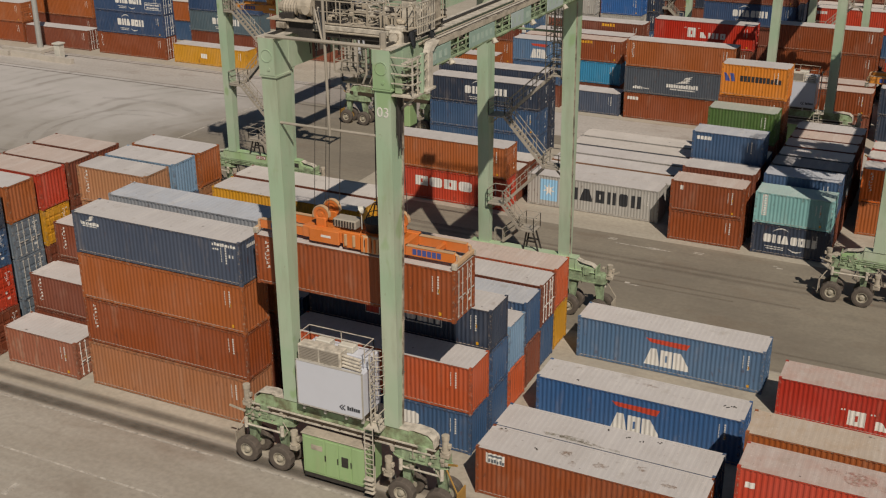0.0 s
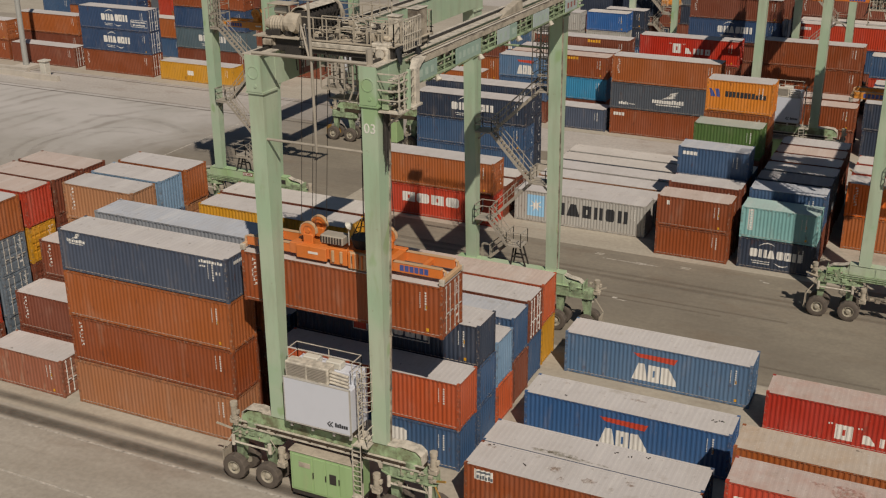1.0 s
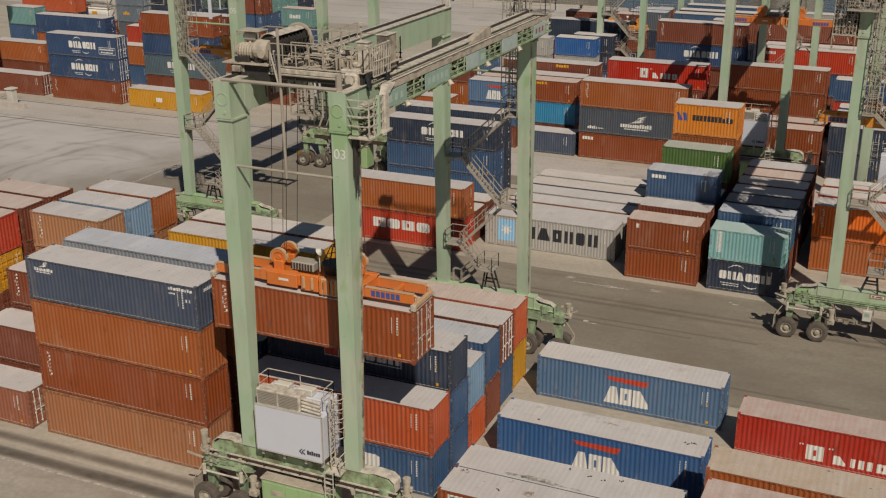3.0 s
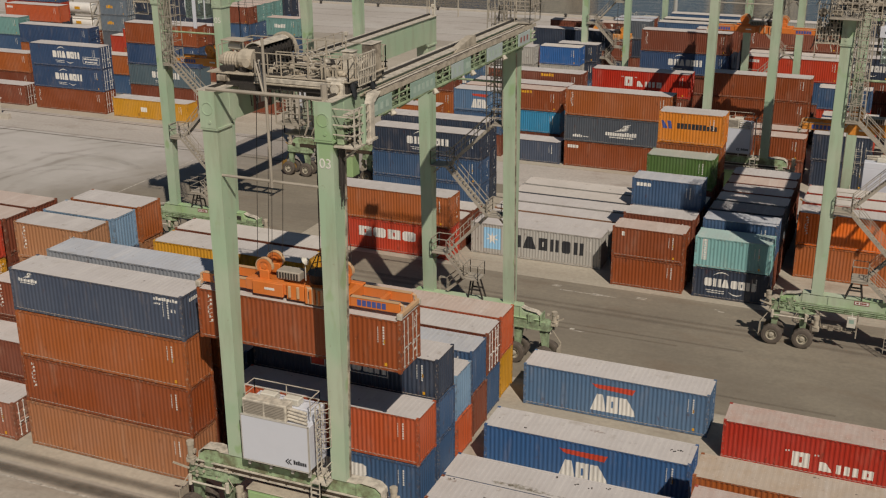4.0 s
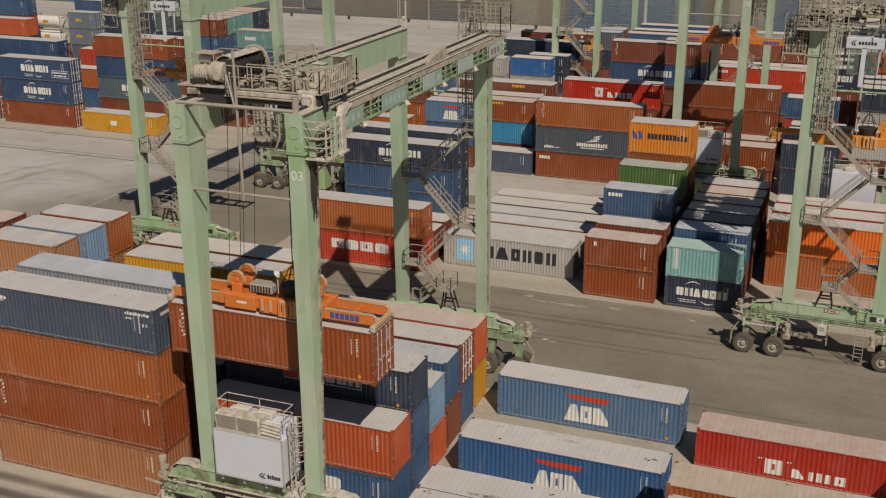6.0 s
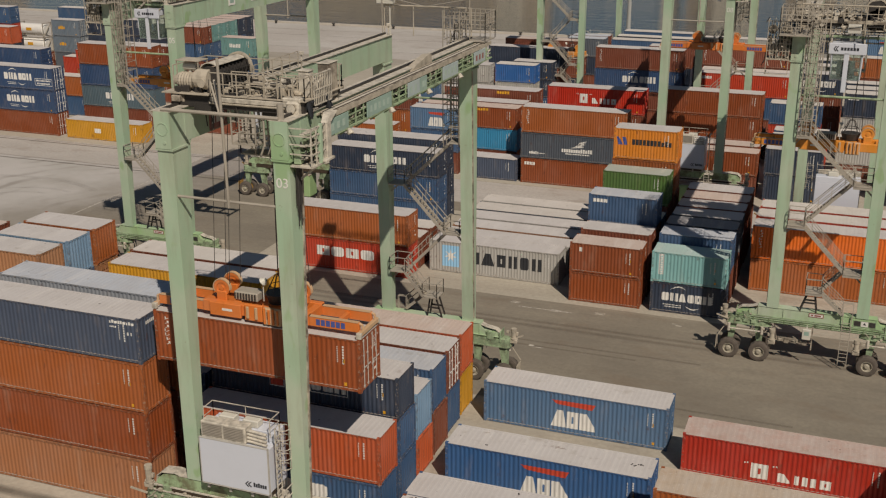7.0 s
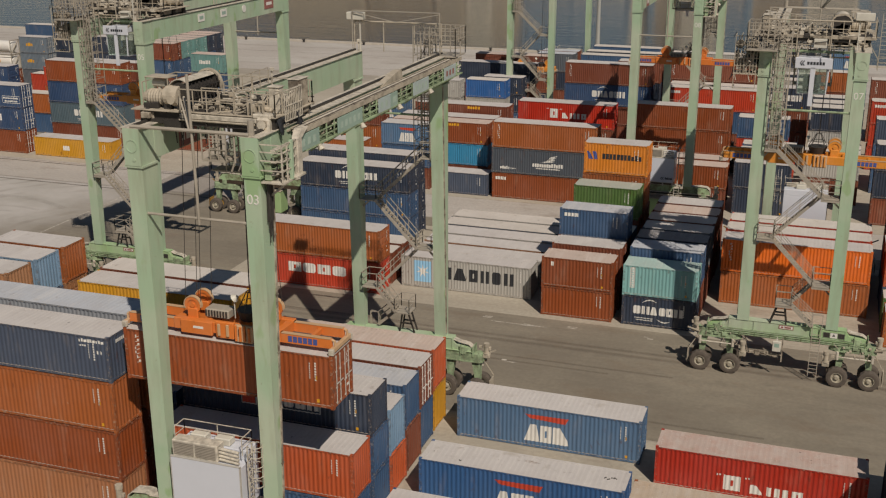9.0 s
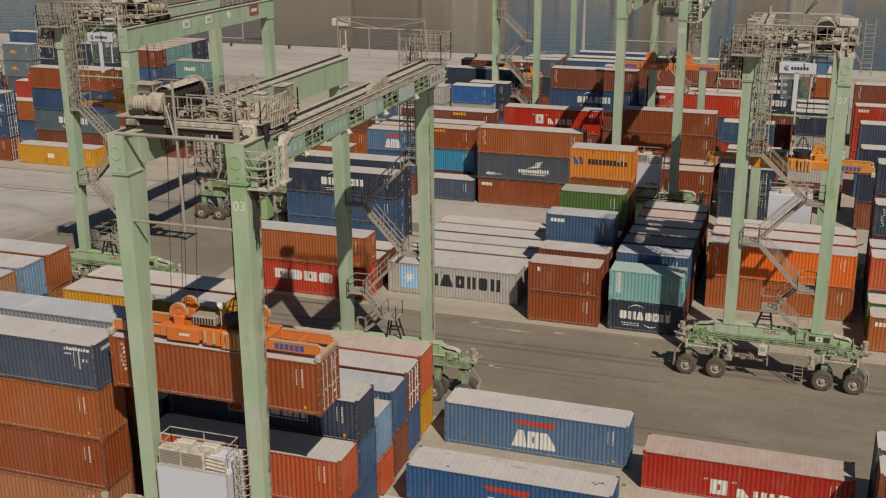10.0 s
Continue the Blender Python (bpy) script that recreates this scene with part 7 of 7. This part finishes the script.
# what lies on the roofs of the low rows
def ragged(bm, x, y, z, wide, deep, rnd):
    """A flat patch with an uneven outline."""
    n = 18
    loop = []
    for i in range(n):
        a, r = 2 * math.pi * i / n, rnd.uniform(0.55, 1.0)
        loop.append(bm.verts.new((x + wide * r * math.cos(a), y + deep * r * math.sin(a), z)))
    bm.faces.new(loop)


stain_rnd = random.Random(21)
for ob, mat, name, said, spots in (
        (mossy, M_MOSS, "moss_patch", "dull green moss along the roof edge", ((3.4, 0.28, 0.9, 0.2), (4.4, 0.36, 1.1, 0.3), (5.4, 0.24, 1.0, 0.16), (6.6, 0.2, 0.7, 0.12))),
        (stained, M_RUSTSTAIN, "rust_stain", "brown rust stain on the roof", ((4.6, 1.4, 0.45, 0.3), (6.6, 1.05, 0.5, 0.35), (8.6, 1.7, 0.35, 0.25), (0.7, 2.1, 0.4, 0.15), (5.2, 0.6, 0.3, 0.3), (10.2, 0.8, 0.5, 0.2))),
        (marked, M_RUSTSTAIN, "rust_stain", "pale brown stain on the roof", ((6.4, 1.7, 0.6, 0.2), (2.0, 1.9, 0.3, 0.2))),
        (bared, M_BARE, "bare_patch", "red paint bared on the dusty roof", ((5.4, 1.3, 0.9, 0.7), (4.1, 1.5, 0.4, 0.25), (6.9, 0.9, 0.6, 0.3), (9.0, 1.4, 0.7, 0.5)))):
    for x, y, wide, deep in spots:
        top = 2.62 if ob is bared else HC
        bm = bmesh.new()
        ragged(bm, x, y, top - 0.036, wide, deep, stain_rnd)
        part(name, bm, mat, ob, said)
for ob, spots in ((mossy, ((6.0, 2.06), (7.9, 1.66), (8.8, 1.94), (7.1, 1.75))), (marked, ((2.4, 0.56), (10.9, 1.29), (11.1, 1.2), (11.45, 1.37), (11.3, 1.3))), (stained, ((0.7, 2.2), (3.0, 1.1)))):
    for x, y in spots:
        bm = bmesh.new()
        for k in range(3):
            a, b = x + stain_rnd.uniform(-0.1, 0.1), y + stain_rnd.uniform(-0.08, 0.08)
            box(bm, (a - 0.05, b - 0.03, HC - 0.05), (a + stain_rnd.uniform(0.0, 0.04), b + 0.03, HC - 0.005), 0.012)
        tagged(part("roof_debris", bm, M_DARK, ob, "dark crumbs of debris on the roof"), kind="stuff")

# middle block
stack(40, -48.1, R2[0], "red:fourblocks orange", "dust")
stack(40, -48.1, R2[1], "brown", "white")
stack(40, -48.1, R2[2], "brown", "white")
stack(40, -50.7, R2[5], "-blue -blue -navy:arc", "dust")
stack(40, -51.0, R2[6], "-navy navy navy:arc::", "dust")
stack(40, -34.95, R2[1], "silver:star:b", "dust")
for k, (paint, roof) in enumerate((("silver", "dust"), ("tan", "dust"), ("silver", "dust"), ("steelgrey", "white"), ("silver", "white"))):
    stack(40, -34.9, R2[2 + k], "-" + paint, roof)
stack(20, -21.1, R2[0], "-redbrown -redbrown:chip", "pink")
stack(20, -21.0, R2[1], "-brown brown", "dust")
stack(20, -21.1, R2[2], "-brown -brown -blue:code", "blue")
stack(20, -21.1, R2[3], "-brown -blue", "dust")
stack(20, -21.1, R2[4], "-navy brown green", "green")
stack(20, -21.0, R2[5] + 0.5, "brown brown rust gold:goldword", "dust")
stack(20, -14.2, R2[0], "-navy:arc -teal:column", "teal")
# The first of these roofs is bluish for the shade lying on it.
for k, (paint, roof) in enumerate((("blue", "blue"), ("navy", "dark"), ("steelgrey", "dust"), ("brown", "dust"), ("brown", "pink"), ("brown", "dust"))):
    stack(20, -14.2, R2[1 + k], "brown " + paint, roof)
stack(40, -7.05, 94.0, "orange::b bright:side:b", "dust")
stack(40, -7.05, 97.1, "brown red", "white")
stack(40, -7.05, 100.1, "brown red", "white")
stack(40, 6.2, 88.0, "orange:code:b", "dust")
stack(40, 6.2, 91.2, "green", "white")
stack(40, 6.2, 94.2, "blue orangered", "white")
stack(40, 6.2, 97.2, "blue brown:side", "dust")
stack(40, 6.4, 100.2, "blue brown navy:side", "dust")
stack(40, 6.4, 103.2, "blue brown brown navy:arc", "white")
stack(40, -7.05, 103.2, "brown", "white")

# far block
stack(40, -128.6, 121.6, "brown::w", "dust")
stack(40, -141.6, 122.0, "redbrown orange", "dust")
stack(40, -134.4, 129.2, "brown orange", "dust")
stack(20, -141.4, 142.0, "brown blue seagreen", "dust")
stack(40, -114.5, 121.5, "redbrown:side:w indigo:arc:w indigo:arcbox:w", "dust", tall=1.05)
stack(45, -130.8, 137.0, "brown orange indigo", "dust")
stack(40, -150.8, 155.4, "brown navy vermil:code:b", "dust")
stack(40, -153.4, 158.6, "brown navy red blue", "dust")
stack(20, -122.0, 148.0, "brown red", "white")
stack(40, -100.8, 121.3, "-yellow:plate:b", "dust")
stack(40, -103.2, 128.4, "brown slate:arc:b indigo redbrown", "dust")
stack(20, -112.0, 133.2, "blue orange", "white")
stack(20, -112.0, 138.8, "brown orange red", "white")
stack(20, -138.9, 166.4, "steelgrey doorgrey:ambers doorgrey:ambers", "dust")
stack(40, -134.4, 170.6, "brown navy navy", "dust")
stack(40, -112.4, 146.0, "brown red brown", "dust")
stack(20, -86.0, 130.0, "brown red", "dust")
stack(20, -97.9, 157.4, "brown blue seagreen:word", "pink")
for k, paints in enumerate(("brown blue brown", "brown blue seagreen", "blue fadedblue seagreen", "brown blue seagreen", "navy blue navy", "brown navy navy")):
    stack(20, -112.7, 166.2 + 2.9 * k, paints, "pink")
stack(20, -123.8, 197.4, "doorgrey", "dust")
stack(40, -150.0, 182.0, "blue navy blue", "white")
stack(40, -136.0, 186.0, "navy blue", "white")
stack(20, -49.9, 121.4, "-brown -blue -fadedblue:flyingbar", "dust")
stack(20, -58.4, 121.8, "-brown -orange", "dust")
stack(20, -58.4, 127.6, "brown orange brown", "dust")
stack(20, -56.6, 131.2, "brown brown fadedblue:flyingbar", "dust")
stack(20, -42.4, 120.7, "-dullblue", "dust")
stack(40, -49.6, 124.2, "-brown -cyan -redbrown:yellowword", "pink")
stack(40, -49.6, 127.2, "-brown -cyan -brown", "dust")
stack(40, -48.8, 130.2, "brown brown brown:yellowword", "dust")
stack(40, -35.8, 120.6, "redbrown:code charcoal:wing orange:side", "dust", tall=1.02)
stack(40, -36.3, 133.4, "brown brown deepred:serif", "dust", tall=1.03)
stack(40, -22.6, 137.5, "redbrown redbrown redbrown", "dust")
stack(20, -15.4, 122.4, "-brown -redbrown", "pink")
stack(20, -15.6, 125.6, "-navy -redbrown", "pink")
stack(20, -8.6, 122.6, "navy navy", "dust")
stack(20, -8.6, 128.6, "navy red", "white")
stack(20, -8.6, 132.0, "red blue", "white")
stack(20, -7.95, 154.4, "brown brown navy:arc", "dust")
stack(20, -7.95, 161.0, "brown navy silver", "white")
stack(20, -7.95, 166.0, "brown navy navy", "white")
stack(20, -7.95, 172.0, "brown navy silver navy", "white")
stack(20, -1.5, 130.0, "brown silver", "white")
stack(20, -1.35, 136.0, "-silver -silver", "white")
stack(20, -1.35, 141.9, "silver silver navy:code", "white")
stack(20, -1.35, 145.2, "navy navy navy", "white")
stack(20, -1.35, 149.0, "navy navy navy", "white")
stack(40, 5.8, 122.8, "brown navy navy:word", "white")
stack(40, 6.0, 136.4, "blue blue dullblue:word", "white")
stack(40, 5.7, 148.2, "red red red:code", "white")
stack(40, 6.0, 165.0, "brown brown brown:side", "white")

# rear block
stack(40, -34.8, 153.0, "-brown -brown indigo:arc brown:side", "dust")
stack(20, -28.0, 156.4, "-brown -brown navy brown", "dust")
stack(40, -20.05, 150.6, "brown blue red:code", "white")
stack(40, -20.2, 153.4, "blue blue blue", "white")
stack(40, -20.9, 156.3, "brown brown brown -brown:side", "dust")
stack(20, -9.7, 138.0, "-brown -red -blue", "white")
stack(20, -49.7, 153.6, "-blue -silver -signal", "white")
stack(20, -56.1, 152.0, "-silver -silver -silver", "dust")
stack(20, -48.0, 156.9, "-blue -navy -navy", "dust")
stack(40, -54.0, 163.5, "navy brown navy", "dust")
stack(40, -54.0, 172.0, "navy brown brown", "pink")
stack(20, -44.6, 175.6, "brown navy steelgrey", "blue")
stack(20, -44.6, 178.6, "brown navy brown", "blue")
stack(40, -37.6, 176.0, "blue brown blue", "white")
stack(40, -37.6, 180.0, "blue brown navy", "white")
stack(40, -37.6, 186.0, "blue brown blue", "white")
stack(40, -24.0, 176.0, "blue red blue", "white")
stack(40, -24.0, 183.0, "blue red silver", "white")
stack(20, -1.6, 170.0, "brown brown orange", "white")
stack(20, 0.2, 190.6, "blue fadedblue fadedblue:flyingbar", "dust")
lifted = container(20, ST, -45.5, 164.8, 7.33 - ST, "brown", "dust", True, "hanging from an amber spreader", None, "lifted containers")


# ---- tank containers ----
def tank_container(x, y, z):
    ob = thing("tank_container", pose(x, y, z), "white cylindrical tank container in a steel frame", "tank container", "tank containers")
    bm = bmesh.new()
    rod(bm, (0.5, 1.22, 1.3), (5.55, 1.22, 1.3), 1.1, 24)
    rod(bm, (0.2, 1.22, 1.3), (0.5, 1.22, 1.3), 0.8, 24, 1.1)
    rod(bm, (5.55, 1.22, 1.3), (5.85, 1.22, 1.3), 1.1, 24, 0.8)
    part("tank", bm, M_TANK, ob, "dusty white tank barrel")
    bm = bmesh.new()
    for xx in (0.06, 6.0):
        for a, b in (((xx, 0.06, 0), (xx, 0.06, 2.6)), ((xx, 2.38, 0), (xx, 2.38, 2.6)), ((xx, 0.06, 2.55), (xx, 2.38, 2.55)), ((xx, 0.06, 0.06), (xx, 2.38, 0.06)), ((xx, 0.06, 0.1), (xx, 2.38, 2.5))):
            bar(bm, a, b, 0.12)
    for yy in (0.06, 2.38):
        bar(bm, (0.06, yy, 0.08), (6.0, yy, 0.08), 0.12)
    part("frame", bm, M_STEEL, ob, "steel frame")
    bm = bmesh.new()
    box(bm, (2.2, 0.09, 1.25), (3.4, 0.125, 1.75))
    part("plate", bm, M_YMARK, ob, "yellow plate")
    return ob


stack(20, -145.7, 164.8, "brown", "white")
tank_container(-145.7, 164.8, 0.02 + HC)
tank_container(-145.7, 164.8, 0.04 + HC + 2.62)
tank_container(-123.8, 197.4, 0.02 + HC)

# ---- lamp masts ----
def lamp_mast(x, y, high):
    ob = thing("lamp_mast", pose(x, y, 0), "tall grey tapered steel lamp mast on a concrete footing", "lamp mast", "lamp masts")
    part("pole", rod(bmesh.new(), (0, 0, 0.5), (0, 0, high), 0.42, 14, 0.2), M_POLE, ob, "grey tapered pole")
    part("footing", box(bmesh.new(), (-1.4, -1.4, 0), (1.4, 1.4, 0.55), 0.05), M_CONC, ob, "concrete footing")
    part("head_ring", rod(bmesh.new(), (0, 0, high - 0.6), (0, 0, high), 1.3, 16), M_DARK, ob, "lamp ring")


lamp_mast(-123.0, 118.6, 40)
lamp_mast(-42.5, 214.0, 40)
for x0, x1, y in ((-130.5, -124.8, 114.4), (-124.5, -119.0, 114.6), (-118.8, -112.8, 114.2), (-128.0, -120.5, 116.4)):
    ob = part("concrete_barrier", prism(bmesh.new(), [(x0, y - 0.3), (x1, y - 0.3), (x1, y + 0.3), (x0, y + 0.3)], 0, 0.75), M_CONC)
    tagged(ob, "pale concrete barrier block round a mast", "barrier", "concrete barriers")
kiosk = thing("control_kiosk", pose(-116.4, 115.6, 0), "small pale electric kiosk beside the lamp mast", "kiosk")
part("cabinet", box(bmesh.new(), (-0.5, -0.5, 0), (0.5, 0.5, 2.2), 0.04), M_LAMP, kiosk)
part("hood", box(bmesh.new(), (-0.65, -0.65, 2.2), (0.65, 0.65, 2.4), 0.03), M_LAMP, kiosk)

# ---- far bank, beyond the water ----
slab("far_bank", -1600, 1600, 455, 1600, -4.0, 1.5, M_QUAY, "stone far bank of the harbour", "bank")
# Out of view: ends and heights are set by their reflections in the water.
# stretches of the bank from west to east: left end, right end, height, wall
BANK = ((-560, -470, 16, 0), (-462, -424, 40, 1), (-418, -372, 7, 0), (-368, -318, 24, 2), (-314, -246, 30, 2), (-242, -200, 44, 1), (-198, -168, 34, 2), (-166, -153, 48, 1),
        (-152, -140, 60, 0), (-139, -133, 46, 1), (-129, -106, 5, 2), (-104, -83, 6, 0), (-80, -76, 50, 0), (-70, -60, 40, 2), (-59, -45, 54, 0),
        (-42, -35, 6, 1), (-31, -12, 40, 2), (-10, 9, 24, 0), (14, 60, 6, 1), (66, 120, 8, 2))
M_BANK = (plain("sand_stucco", "cabea6", 0.9, 0.0, 0.4, 0.05), plain("brown_stucco", "b3a287", 0.9, 0.0, 0.4, 0.05), plain("umber_stucco", "a08e74", 0.9, 0.0, 0.4, 0.05))
for x0, x1, high, k in BANK:
    house = thing("harbour_building", pose(x0, 470, 1.5), "plain unseen building on the far bank, fitted to its reflection", "building", "far bank buildings")
    part("wall", box(bmesh.new(), (0, 0, 0), (x1 - x0, 22, high)), M_BANK[k], house)
    part("roof", box(bmesh.new(), (-0.5, -0.5, high), (x1 - x0 + 0.5, 22.5, high + 0.8)), M_DUSTY, house)
    for f in range(int(high / 6)):
        part("window_band", box(bmesh.new(), (1.5, -0.06, 2.6 + 6 * f), (x1 - x0 - 1.5, 0.02, 4.0 + 6 * f)), M_GLASS, house, "dark window band")
